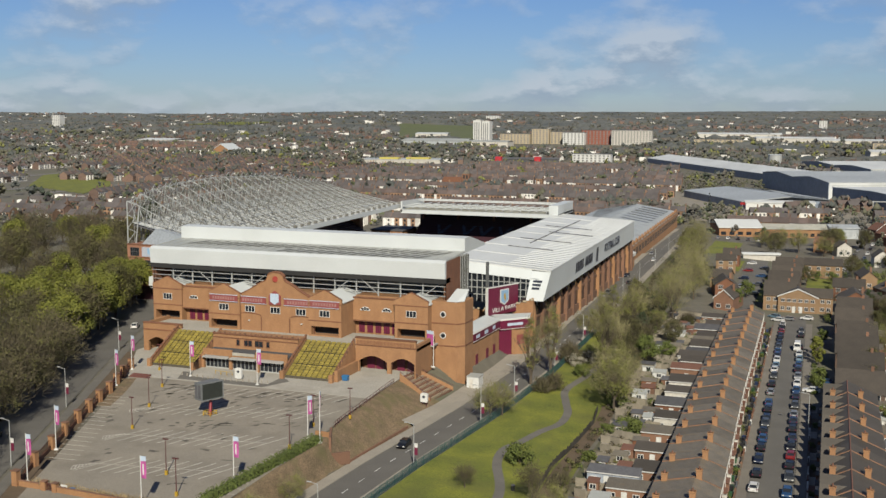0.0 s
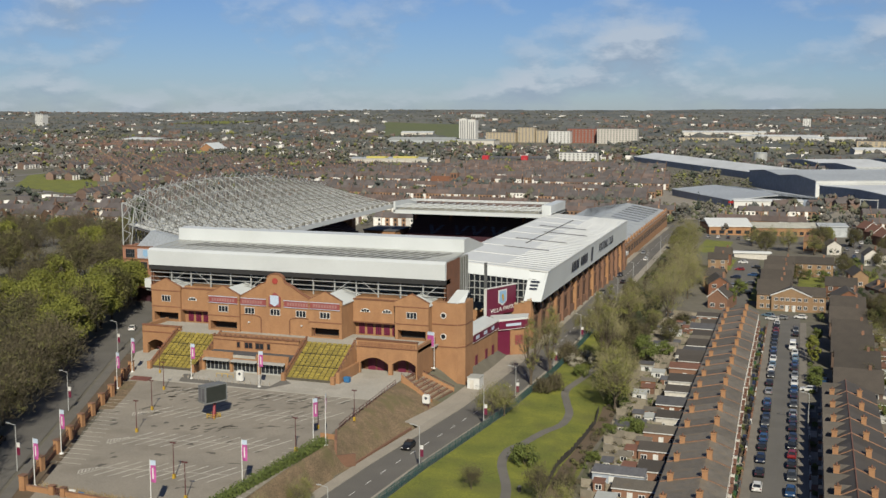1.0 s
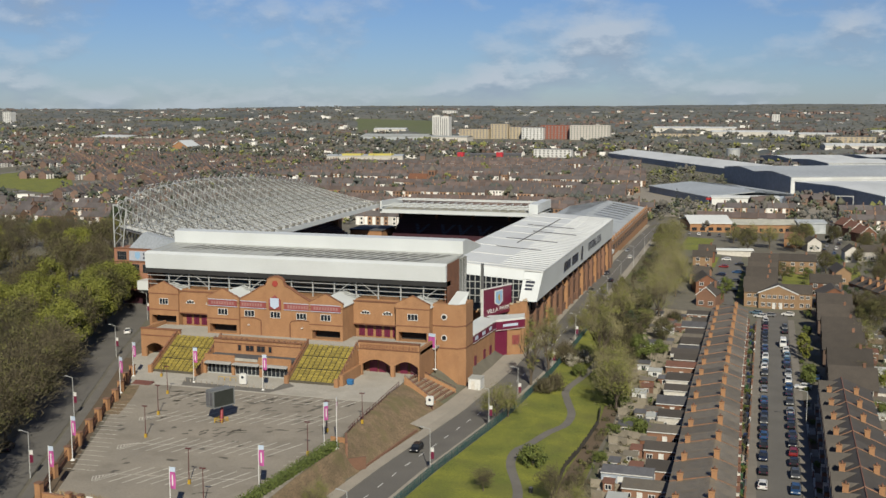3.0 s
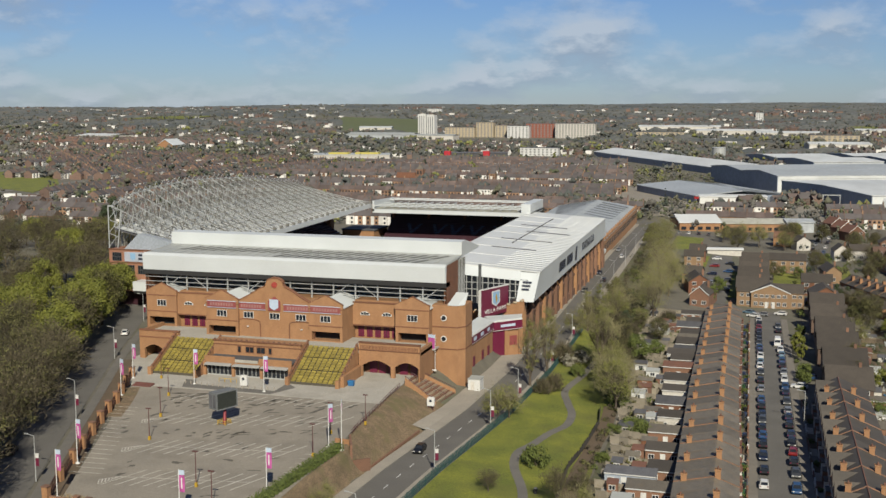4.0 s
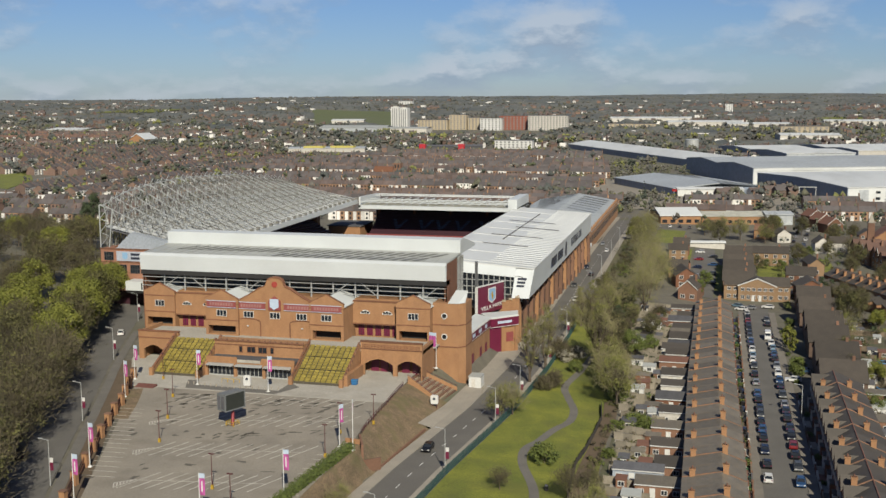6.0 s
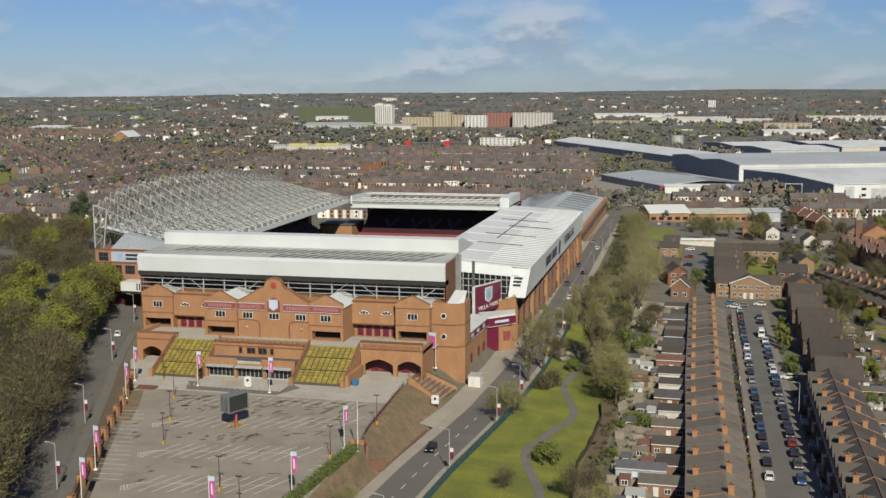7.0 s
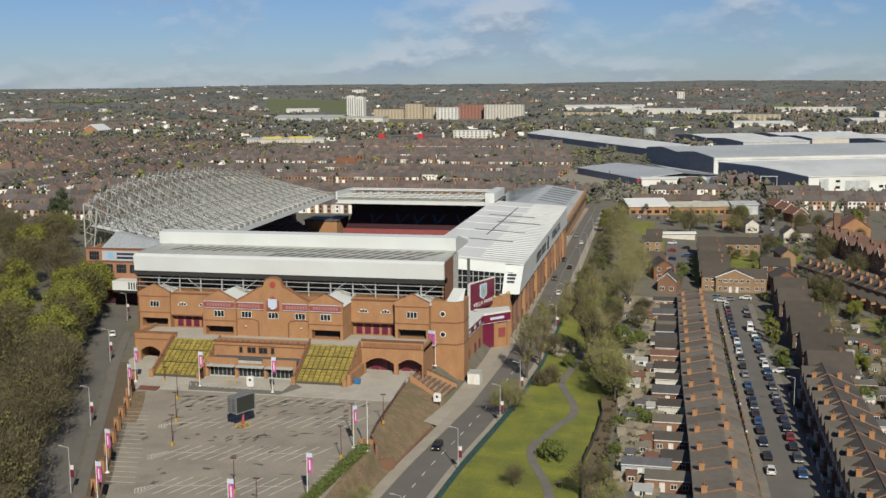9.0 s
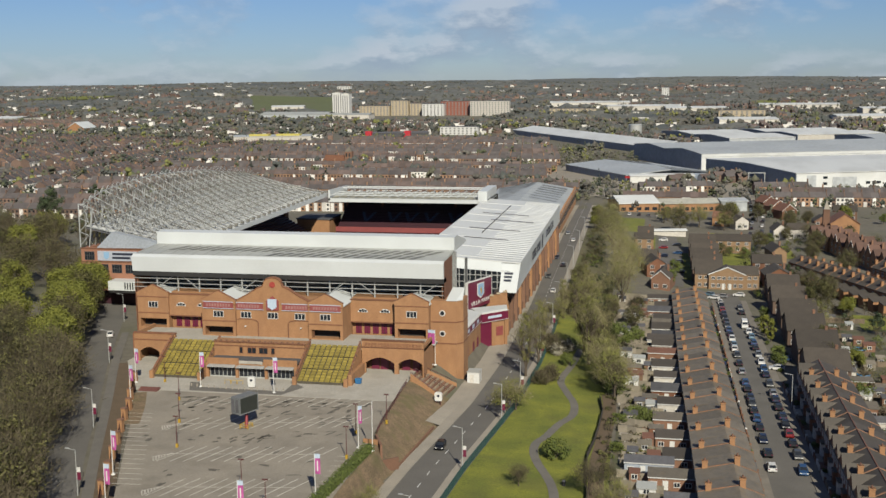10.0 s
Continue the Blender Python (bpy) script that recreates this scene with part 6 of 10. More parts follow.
for a, b in zip(ys, ys[1:]):
    xa, xb = lane_x(a) + 6.5, lane_x(b) + 6.5
    s = Shape()
    za, zb = land(xa, a), land(xb, b)
    for k in range(9):
        z = 0.15 + k * 0.2
        s.rod((xa, a, za + z), (xb, b, zb + z), 0.03, sides=3)
    for k in range(12):
        t = (k + 0.5) / 12
        s.rod((lerp(xa, xb, t), lerp(a, b, t), lerp(za, zb, t) + 0.1), (lerp(xa, xb, t), lerp(a, b, t), lerp(za, zb, t) + 1.8), 0.035, sides=3)
    s.put("mesh_panel", TEAL, fn)

# ---- terraced houses ----
def local(s, name, mats, parent, label=""):
    ob = s.put(name, mats, None, label)
    ob.parent = parent
    return ob


def slab_roof(s, x0, x1, y0, y1, eave, ridge, rx, t=0.18, over=0.25):
    """Two roof slabs with the ridge along y at rx."""
    dz0 = (ridge - eave) / (rx - x0) * over
    dz1 = (ridge - eave) / (x1 - rx) * over
    s.prism([(x0 - over, y0, eave - dz0), (rx, y0, ridge), (rx, y0, ridge + t), (x0 - over, y0, eave - dz0 + t)], (0, y1 - y0, 0))
    s.prism([(rx, y0, ridge), (x1 + over, y0, eave - dz1), (x1 + over, y0, eave - dz1 + t), (rx, y0, ridge + t)], (0, y1 - y0, 0))


def chimney(parent, x, y, z0, z1, w=1.0, d=0.85, pots=1):
    s = Shape()
    s.box(x - w / 2, x + w / 2, y - d / 2, y + d / 2, z0, z1)
    s.box(x - w / 2 - 0.08, x + w / 2 + 0.08, y - d / 2 - 0.08, y + d / 2 + 0.08, z1 - 0.25, z1)
    ch = local(s, "chimney", BRICK, parent, "brick chimney stack")
    for k in range(pots):
        q = Shape()
        xx = x + (k - (pots - 1) / 2) * w / pots
        q.rod((xx, y, z1), (xx, y, z1 + 0.5), 0.17, 0.13, 6)
        local(q, "chimney_pot", RED_TILE, ch)


def side_window(parent, x, y, z, w, h, face, frame_mat=WHITE):
    """A window on a wall facing +x or -x."""
    s = Shape()
    t = 0.1
    xa, xb = sorted((x - face * 0.05, x + face * 0.08))
    s.box(xa, xb, y - w / 2, y + w / 2, z, z + t)
    s.box(xa, xb, y - w / 2, y + w / 2, z + h - t, z + h)
    for k in (-1, 0, 1):
        s.box(xa, xb, y + k * (w / 2 - t / 2) - t / 2, y + k * (w / 2 - t / 2) + t / 2, z + t, z + h - t)
    fr = local(s, "window", frame_mat, parent)
    p = Shape()
    xa, xb = sorted((x - face * 0.04, x + face * 0.04))
    p.box(xa, xb, y - w / 2 + t, y + w / 2 - t, z + t, z + h - t)
    local(p, "pane", GLASS, fr)


def terrace_house(width, depth, face, ridge_k, wall_mat, roof_mat, stacks, gable, label, parapet=True, wing=None, top=8.0):
    parapet = parapet and bool(stacks)
    """House at the origin; its front faces face * x, party walls along x; ground at z = 0."""
    t = thing("terraced_house", 0, 0, 0, label, "house", "terraced houses")
    w, d = width, depth
    s = Shape()
    s.prism([(0, 0, -0.5), (d, 0, -0.5), (d, 0, 5.4), (d * ridge_k, 0, top), (0, 0, 5.4)], (0, w, 0))
    local(s, "wall", wall_mat, t)
    s = Shape()
    slab_roof(s, 0, d, 0.16 if parapet else 0, w, 5.45, top + 0.05, d * ridge_k)
    local(s, "roof", roof_mat, t)
    if parapet:
        s = Shape()
        for a, b, za, zb in ((-0.2, d * ridge_k, 5.5, top + 0.15), (d * ridge_k, d + 0.2, top + 0.15, 5.5)):
            s.prism([(a, -0.14, za), (b, -0.14, zb), (b, -0.14, zb + 0.22), (a, -0.14, za + 0.22)], (0, 0.28, 0))
        local(s, "party_wall", PARTY_BRICK, t, "raised brick party wall")
    for x in stacks:
        z = top - abs(x - d * ridge_k) * (top - 5.4) / (d * 0.5)
        chimney(t, x, 0.0, z - 0.6, z + 1.9)
    fx = d if face > 0 else 0
    for y in (w * 0.3, w * 0.75):
        side_window(t, fx, y, 3.4, 1.2, 1.5, face)
    s = Shape()
    a, b = sorted((fx, fx + face * 0.75))
    s.prism([(a, w * 0.08, 0), (b, w * 0.16, 0), (b, w * 0.46, 0), (a, w * 0.54, 0)] if face > 0 else [(b, w * 0.08, 0), (b, w * 0.54, 0), (a, w * 0.46, 0), (a, w * 0.16, 0)], (0, 0, 2.7))
    local(s, "bay_window", wall_mat if stacks else RENDER_W, t, "front bay window")
    s = Shape()
    s.prism([(a - 0.1, w * 0.05, 2.72), (b + 0.1, w * 0.05, 2.72), (b + 0.1, w * 0.57, 2.72), (a - 0.1, w * 0.57, 2.72)], (0, 0, 0.18))
    local(s, "bay_roof", RED_TILE if face > 0 else roof_mat, t)
    s = Shape()
    a, b = sorted((fx - 0.05, fx + face * 0.07))
    s.box(a, b, w * 0.66, w * 0.86, 0.1, 2.3)
    local(s, "door", CLARET if random.random() < 0.5 else WHITE, t)
    s = Shape()
    a, b = sorted((fx - 0.02, fx + face * 0.12))
    s.box(a, b, 0, w, 5.15, 5.4)
    local(s, "gutter", FELT if stacks else WHITE, t, "roof gutter")
    if stacks or face > 0:
        s = Shape()
        s.rod((fx + face * 0.14, w * 0.95, 0.1), (fx + face * 0.14, w * 0.95, 5.3), 0.07, sides=5)
        local(s, "downpipe", WHITE, t, "white downpipe")
    if gable:
        s = Shape()
        s.rod((d * ridge_k, 0, top + 0.2), (d * ridge_k, w, top + 0.2), 0.16, sides=5)
        local(s, "ridge_tiles", RED_TILE, t, "red ridge tiles")
    if gable:
        # front gable over the bay
        s = Shape()
        gx = fx + face * 0.1
        mid = w * 0.5
        back = d * ridge_k
        s.prism([(gx, 0.7, 5.3), (gx, w - 0.7, 5.3), (gx, mid, 7.6)], (-face * 0.3, 0, 0))
        local(s, "front_gable", wall_mat, t)
        s = Shape()
        for ya, yb, za, zb in ((0.5, mid, 5.25, 7.7), (mid, w - 0.5, 7.7, 5.25)):
            s.prism([(gx, ya, za), (gx, yb, zb), (back, yb, zb), (back, ya, za)][::1], (0, 0, 0.15))
        local(s, "gable_roof", roof_mat, t)
    if wing:
        length, zt, wm = wing
        a, b = (-length, 0) if face > 0 else (d, d + length)
        s = Shape()
        s.prism([(a, w * 0.5, -0.5), (a, w, -0.5), (a, w, zt), (a, w * 0.5, zt - 0.9)], (b - a, 0, 0))
        local(s, "rear_wing", wm, t)
        s = Shape()
        s.prism([(a - 0.2, w * 0.5 - 0.2, zt - 0.98), (a - 0.2, w, zt + 0.02), (a - 0.2, w, zt + 0.18), (a - 0.2, w * 0.5 - 0.2, zt - 0.8)], (b - a + 0.2, 0, 0))
        local(s, "wing_roof", roof_mat, t)
    rx = 0 if face > 0 else d
    side_window(t, rx, w * 0.25, 3.3, 1.1, 1.4, -face)
    return t


G = -8.5
REAR = [(-130, 60.6), (-45, 59.0), (10, 57.6), (117, 56.3)]   # back wall of the long terrace
left = [terrace_house(5.6, 10.9, 1, 0.62, BRICK_RED, SLATE, st_, False, "brick terraced house with grey slate roof and party wall", top=6.9) for st_ in ((1.6, 7.4), ())]
y, i = -79.6, 0
while y < 116:
    proto = left[i % 2]
    m = pose(along(REAR, y), y, G, 0, 0, 0.9)
    if i < 2:
        proto.matrix_basis = m
    else:
        copy_thing(proto, m)
    y += 5.6
    i += 1
right = [terrace_house(5.5, 11.2, -1, 0.44, BRICK_DARK, SLATE_DARK, st_, g, "brick terraced house with slate roof and front gable") for st_, g in (((1.9, 7.6), True), ((), True))]
y, i = -80.0, 0
while y < 14:
    proto = right[i % 2]
    m = pose(86.0, y, G, 0, 0, 0)
    if i < 2:
        proto.matrix_basis = m
    else:
        copy_thing(proto, m)
    y += 5.5
    i += 1
BROWN_BRICK = mat("brown_brick", (0.15, 0.095, 0.068), (0.12, 0.078, 0.056), 0.5, 0.85, fine=16, random_tint=0.15)
# brick terrace set at an angle further east, its back wings towards the street
east = terrace_house(6.0, 10.0, 1, 0.5, BRICK, SLATE_DARK, (2.2, 8.0), False, "red brick gabled house with slate roof and chimneys", wing=(6.5, 4.4, BRICK))
east.matrix_basis = pose(131, 112, G, 0, 0, 22)
for k in range(1, 13):
    copy_thing(east, pose(131 - k * 2.25, 112 + k * 5.56, G, 0, 0, 22))
for k in range(12):
    copy_thing(east, pose(165 - k * 2.25, 118 + k * 5.56, G, 0, 0, 202))
for k in range(6, 22):
    copy_thing(left[0], pose(116 + 0.2 * k, -110 + k * 5.2, G, 0, 0, 180))
church = thing("school_building", 132, 301, G, "small red brick hall with pointed grey spire", "school")
s = Shape()
s.prism([(133.5, 296, G), (147, 296, G), (147, 296, G + 6.5), (140.2, 296, G + 11), (133.5, 296, G + 6.5)], (0, 14, 0))
s.put("hall_wall", BRICK, church)
for xa, xb in ((133.0, 140.2), (147.5, 140.2)):
    s = Shape()
    s.prism([(xa, 295.6, G + 6.2), (xb, 295.6, G + 11.1), (xb, 295.6, G + 11.4), (xa, 295.6, G + 6.5)], (0, 14.8, 0))
    s.put("roof", RED_TILE, church)
s = Shape()
s.box(130.5, 133.5, 299.5, 302.5, G, G + 13)
s.put("spire_base", BRICK_RED, church)
s = Shape()
s.prism([(130.3, 299.3, G + 13), (133.7, 299.3, G + 13), (133.7, 302.7, G + 13), (130.3, 302.7, G + 13)], (0, 0, 0.3))
s.rod((132, 301, G + 13.3), (132, 301, G + 17.5), 1.9, 0.1, 4)
s.put("spire", PAVING, church, "grey pointed spire")

# flats closing the street, with a wide gable
fl = thing("apartment_block", 76, 154, G, "two-storey buff brick flats with wide white-edged gable", "flats")
BUFF = mat("buff_brick", (0.33, 0.21, 0.115), (0.28, 0.175, 0.095), 0.5, 0.85, fine=14)
s = Shape()
s.box(65, 88, 151.5, 161, G - 0.3, G + 5.6)
s.put("wall", BUFF, fl)
s = Shape()
s.prism([(65, 151.2, G + 5.4), (65, 161.3, G + 5.4), (65, 156.2, G + 8.2)], (23, 0, 0))
s.put("roof", TILE_BROWN, fl)
s = Shape()
s.prism([(70, 150.4, G + 0), (83, 150.4, G + 0), (83, 150.4, G + 5.4), (76.5, 150.4, G + 8.1), (70, 150.4, G + 5.4)], (0, 3, 0))
s.put("gable_wall", BUFF, fl)
s = Shape()
for a, b in (((69.6, G + 5.3), (76.5, G + 8.2)), ((76.5, G + 8.2), (83.4, G + 5.3))):
    s.prism([(a[0], 150.1, a[1]), (b[0], 150.1, b[1]), (b[0], 150.1, b[1] + 0.35), (a[0], 150.1, a[1] + 0.35)], (0, 0.4, 0))
s.put("barge_board", WHITE, fl, "white barge boards")
s = Shape()
for a, b in (((69.6, G + 5.4), (76.5, G + 8.3)), ((76.5, G + 8.3), (83.4, G + 5.4))):
    s.prism([(a[0], 150.5, a[1]), (b[0], 150.5, b[1]), (b[0], 150.5, b[1] + 0.25), (a[0], 150.5, a[1] + 0.25)], (0, 6, 0))
s.put("gable_roof", TILE_BROWN, fl)
for x in (66.8, 69, 71.6, 73.6, 75.4, 77.4, 79.4, 81.4, 84.6, 86.6):
    yy = 150.4 if 70 < x < 83 else 151.5
    window(fl, x, yy, G + 4.3, 1.3, 1.2, 2)
    window(fl, x, yy, G + 1.5, 1.3, 1.4, 2)
for x in (75.2, 77.6):
    s = Shape()
    s.box(x - 0.5, x + 0.5, 150.3, 150.45, G, G + 2.2)
    s.put("door", WHITE, fl)


def cottage(x, y, w, d, h, rise, turn, wall_m, roof_m, label, across=False, boards=False):
    """A gabled house; its gable faces south unless across."""
    t = thing("house", 0, 0, 0, label, "house", "small houses")
    a, b = w / 2, d / 2
    s = Shape()
    if across:
        s.prism([(-a, -b, -0.4), (-a, b, -0.4), (-a, b, h), (-a, 0, h + rise), (-a, -b, h)], (w, 0, 0))
    else:
        s.prism([(-a, -b, -0.4), (a, -b, -0.4), (a, -b, h), (0, -b, h + rise), (-a, -b, h)], (0, d, 0))
    local(s, "wall", wall_m, t)
    for sg in (-1, 1):
        s = Shape()
        if across:
            lo = (0, sg * (b + 0.3), h - rise * 0.3 / b)
            s.prism([(-a - 0.3, 0, h + rise), (-a - 0.3, lo[1], lo[2]), (-a - 0.3, lo[1], lo[2] + 0.2), (-a - 0.3, 0, h + rise + 0.2)], (w + 0.6, 0, 0))
        else:
            lo = (sg * (a + 0.3), 0, h - rise * 0.3 / a)
            s.prism([(0, -b - 0.3, h + rise), (lo[0], -b - 0.3, lo[2]), (lo[0], -b - 0.3, lo[2] + 0.2), (0, -b - 0.3, h + rise + 0.2)], (0, d + 0.6, 0))
        local(s, "roof", roof_m, t)
        if boards and not across:
            s = Shape()
            s.prism([(0, -b - 0.42, h + rise - 0.1), (lo[0], -b - 0.42, lo[2] - 0.1), (lo[0], -b - 0.42, lo[2] + 0.22), (0, -b - 0.42, h + rise + 0.22)], (0, 0.11, 0))
            local(s, "barge_board", WHITE, t, "white barge board")
    n = max(1, int(w / 3.2))
    for k in range(n):
        for z in (0.9, 3.4):
            if z + 1.3 > h:
                continue
            cx = -a + (k + 0.5) * w / n
            f = Shape()
            f.box(cx - 0.8, cx + 0.8, -b - 0.08, -b + 0.02, z, z + 1.4)
            fr = local(f, "window", WHITE, t)
            p = Shape()
            p.box(cx - 0.68, cx - 0.05, -b - 0.1, -b - 0.05, z + 0.12, z + 1.28)
            p.box(cx + 0.05, cx + 0.68, -b - 0.1, -b - 0.05, z + 0.12, z + 1.28)
            local(p, "pane", GLASS, fr)
    s = Shape()
    s.box(a * 0.5 - 0.35, a * 0.5 + 0.35, -0.4, 0.4, h + rise * 0.3, h + rise + 1.1)
    local(s, "chimney", BRICK_RED, t)
    t.matrix_basis = pose(x, y, land(x, y), 0, 0, turn)
    return t


for k in range(6):
    # brown-roofed blocks up the street, each ridge across it
    cottage(94.0 + (k % 2) * 0.5, 29.0 + k * 21.6, 10.6, 15.5, 5.0, 3.6, 0, BROWN_BRICK, TILE_BROWN, "plain brick house block with brown tiled roof", True)
for k in range(6):
    cottage(70.0 + (k % 2) * 0.6, 170 + k * 14.0, 11.0, 12.0, 5.0, 3.0, 0, BROWN_BRICK, TILE_BROWN, "plain brick house block with brown tiled roof", True)
for k in range(15):
    # gabled red-roofed houses across the next street
    cottage(143.5 - k * 1.25 + (k * 5 % 3) * 0.5, 187 + k * 5.8, 5.6, 10 + (k % 3), 5.4 + (k % 4) * 0.3, 3.0 + (k % 2) * 0.5, -77, BRICK, WORN_TILE, "red brick gabled house with red tiled roof", boards=k % 3 == 0)
cottage(53.6, 147.5, 6.6, 16, 4.4, 2.8, -8, BRICK_RED, TILE_BROWN, "orange brick house with steep brown roof", boards=True)
cottage(50.0, 170, 8, 12, 4.8, 2.6, 12, BRICK_DARK, TILE_BROWN, "brick house with brown tiled roof beside court")
cottage(47.5, 188, 7, 10, 4.6, 2.4, -5, BUFF, TILE_BROWN, "buff brick house with brown roof", True)
cottage(45.0, 232, 8, 8, 5.2, 2.2, 4, BUFF, TILE_BROWN, "buff brick house with two-storey front", True)
cottage(45.5, 254, 7, 8, 5.0, 2.4, 0, BRICK_DARK, TILE_BROWN, "brick house beside the parking court", True)
cottage(84, 243, 15, 9, 5.4, 2.4, 2, BUFF, TILE_BROWN, "long buff brick flats with white windows", True)
cottage(100.5, 221, 6, 14, 4.6, 2.4, 8, BUFF, TILE_BROWN, "buff house with brown tiled roof by street")
cottage(93.5, 186, 11, 9, 5.2, 2.6, 0, BRICK_DARK, TILE_BROWN, "dark brick house with broad tiled roof", True)
cottage(95.0, 160, 10, 12, 5.0, 2.8, 4, BRICK_DARK, TILE_BROWN, "dark brick house with broad tiled roof")
cottage(108.5, 287, 7, 10, 4.6, 2.8, 6, RENDER_W, TILE_BROWN, "white rendered house with gabled front")
cottage(119.0, 291, 13, 9, 4.6, 2.4, 4, RENDER_W, TILE_BROWN, "long white rendered house with brown roof", True)
for k in range(3):
    cottage(112 + k * 3.4, 396 - k * 18, 9, 9, 4.8, 3.4, 28, BRICK_DARK, RED_TILE, "brick house with red tiled gable and white boards", boards=True)
cottage(84, 330, 9, 8, 4.6, 2.6, -10, BRICK, RED_TILE, "orange brick house beside the workshop", True)
cottage(92, 318, 7, 7, 4.4, 2.4, 20, RENDER_W, TILE_BROWN, "white gabled house beside dark trees")
cottage(140, 330, 10, 9, 5, 2.6, 10, RENDER_W, TILE_BROWN, "white rendered house near the depot", True)
cottage(150, 360, 12, 9, 5, 2.6, -5, BRICK_RED, TILE_BROWN, "brick house with tiled roof near depot", True)
cottage(132, 318, 8, 9, 5, 2.6, 0, BRICK_RED, TILE_BROWN, "brick gabled house with tiled roof")

# back gardens: sheds, extensions, fences
SHED_MATS = [(RENDER_W, FELT), (BRICK_RED, FELT), (BRICK_RED, RED_TILE), (WOOD, FELT), (WHITE, ROOF_SHEET), (BRICK_DARK, SLATE), (WOOD, WOOD)]
GARDEN = mat("garden_ground", (0.12, 0.1, 0.065), (0.08, 0.095, 0.038), 0.25, 0.95, fine=14, stain=0.5, stain_col=(0.2, 0.18, 0.15), stain_scale=0.3)
s = Shape()
for k in range(60):
    y0, y1 = -140 + k * 4.4, -140 + (k + 1) * 4.4
    for a, b in zip((43.5, 46, 49, 52, 56, 94.5, 104), (46, 49, 52, 56, 60.5, 104, 116)):
        s.face([(a, y0, land(a, y0) + 0.04), (b, y0, land(b, y0) + 0.04), (b, y1, land(b, y1) + 0.04), (a, y1, land(a, y1) + 0.04)])
setting(s.put("garden_ground", GARDEN), "patchy back garden ground and paving", "garden")


def shed(x, y, w, d, h, wall_m, roof_m, pitch=0.5, name="garden_shed", label="small garden outbuilding with lean-to roof"):
    z = land(x + w / 2, y + d / 2) - 0.1
    t = thing(name, x + w / 2, y + d / 2, z, label, "outbuilding", "garden outbuildings")
    s = Shape()
    s.prism([(x, y, z), (x, y + d, z), (x, y + d, z + h), (x, y, z + h - pitch)], (w, 0, 0))
    s.put("wall", wall_m, t)
    s = Shape()
    s.prism([(x - 0.15, y - 0.2, z + h - pitch - 0.02), (x - 0.15, y + d + 0.1, z + h + 0.02), (x - 0.15, y + d + 0.1, z + h + 0.16), (x - 0.15, y - 0.2, z + h - pitch + 0.12)], (w + 0.3, 0, 0))
    s.put("roof", roof_m, t)
    n = max(1, int(w / 2.0))
    for k in range(n):
        xx = x + (k + 0.5) * w / n
        if n > 2 and k == 1:
            q = Shape()
            q.box(xx - 0.5, xx + 0.5, y - 0.08, y, z, z + 2.05)
            q.put("door", WHITE, t, "white back door")
        else:
            window(t, xx, y, z + 1.35, 1.2, 1.0, 2)
    if w > 5:
        # white fascia and gutter under the eaves
        q = Shape()
        q.box(x - 0.1, x + w + 0.1, y - 0.3, y - 0.2, z + h - pitch - 0.12, z + h - pitch + 0.06)
        q.put("fascia", WHITE, t, "white fascia board")
    return t


y, i = -79.2, 0
rng = random.Random(5)
while y < 116:
    end = (along(REAR, y) - 0.1)
    if i % 2 == 0 or rng.random() < 0.3:
        w = rng.uniform(5.4, 8.6)
        wm, rm = rng.choice(((BRICK_RED, SLATE_DARK), (BRICK_RED, FELT), (RENDER_W, SLATE_DARK), (BRICK_RED, SLATE), (BRICK_DARK, FELT), (BRICK_RED, RED_TILE), (RENDER_W, FELT)))
        shed(end - w, y + 0.4, w, rng.uniform(2.8, 4.0), rng.uniform(3.0, 3.9), wm, rm, rng.uniform(0.6, 1.2), "rear_extension", "single-storey rear extension with shallow roof")
    for _ in range(rng.choice((0, 1, 1, 2))):
        wm, rm = rng.choice(SHED_MATS)
        w2 = rng.uniform(1.8, 3.6)
        shed(rng.uniform(along(PARK_EDGE, y) + 1.5, end - 5 - w2), y + rng.uniform(0.3, 2.2), w2, rng.uniform(1.6, 2.8), rng.uniform(2.0, 2.6), wm, rm, 0.3)
    y += 5.6
    i += 1
# yards behind the other terrace
y, i = -78.8, 0
while y < 120:
    if i % 2 == 0:
        w = rng.uniform(4.0, 7.0)
        wm, rm = rng.choice(((BRICK_RED, SLATE), (RENDER_W, FELT), (WHITE, ROOF_SHEET), (BRICK_RED, RED_TILE), (BRICK_DARK, FELT)))
        shed(97.3, y + 0.4, w, rng.uniform(2.6, 3.6), rng.uniform(2.8, 3.8), wm, rm, rng.uniform(0.4, 1.0), "rear_extension", "single-storey rear extension with shallow roof")
    if rng.random() < 0.5:
        wm, rm = rng.choice(SHED_MATS)
        shed(rng.uniform(103, 110), y + rng.uniform(0.3, 2.2), rng.uniform(2, 3.5), rng.uniform(1.8, 2.8), rng.uniform(2.0, 2.6), wm, rm, 0.3)
    if i % 2:
        t = thing("garden_fence", 103, y, G, "weathered timber fence between back gardens", "fence", "garden fences")
        for k in range(rng.choice((2, 3, 4, 5))):
            s = Shape()
            s.box(101 + k * 3.0, 103.9 + k * 3.0, y - 0.03, y + 0.03, G, G + 1.6)
            s.put("panel", WOOD_DARK, t)
    y += 5.4
    i += 1
shed(46.0, -50.5, 9.4, 3.2, 3.0, mat("pale_blue_boards", (0.42, 0.47, 0.55), (0.38, 0.43, 0.5), 1, 0.7), FELT, 0.4, "rear_extension", "pale blue boarded rear extension")
y = -85.0
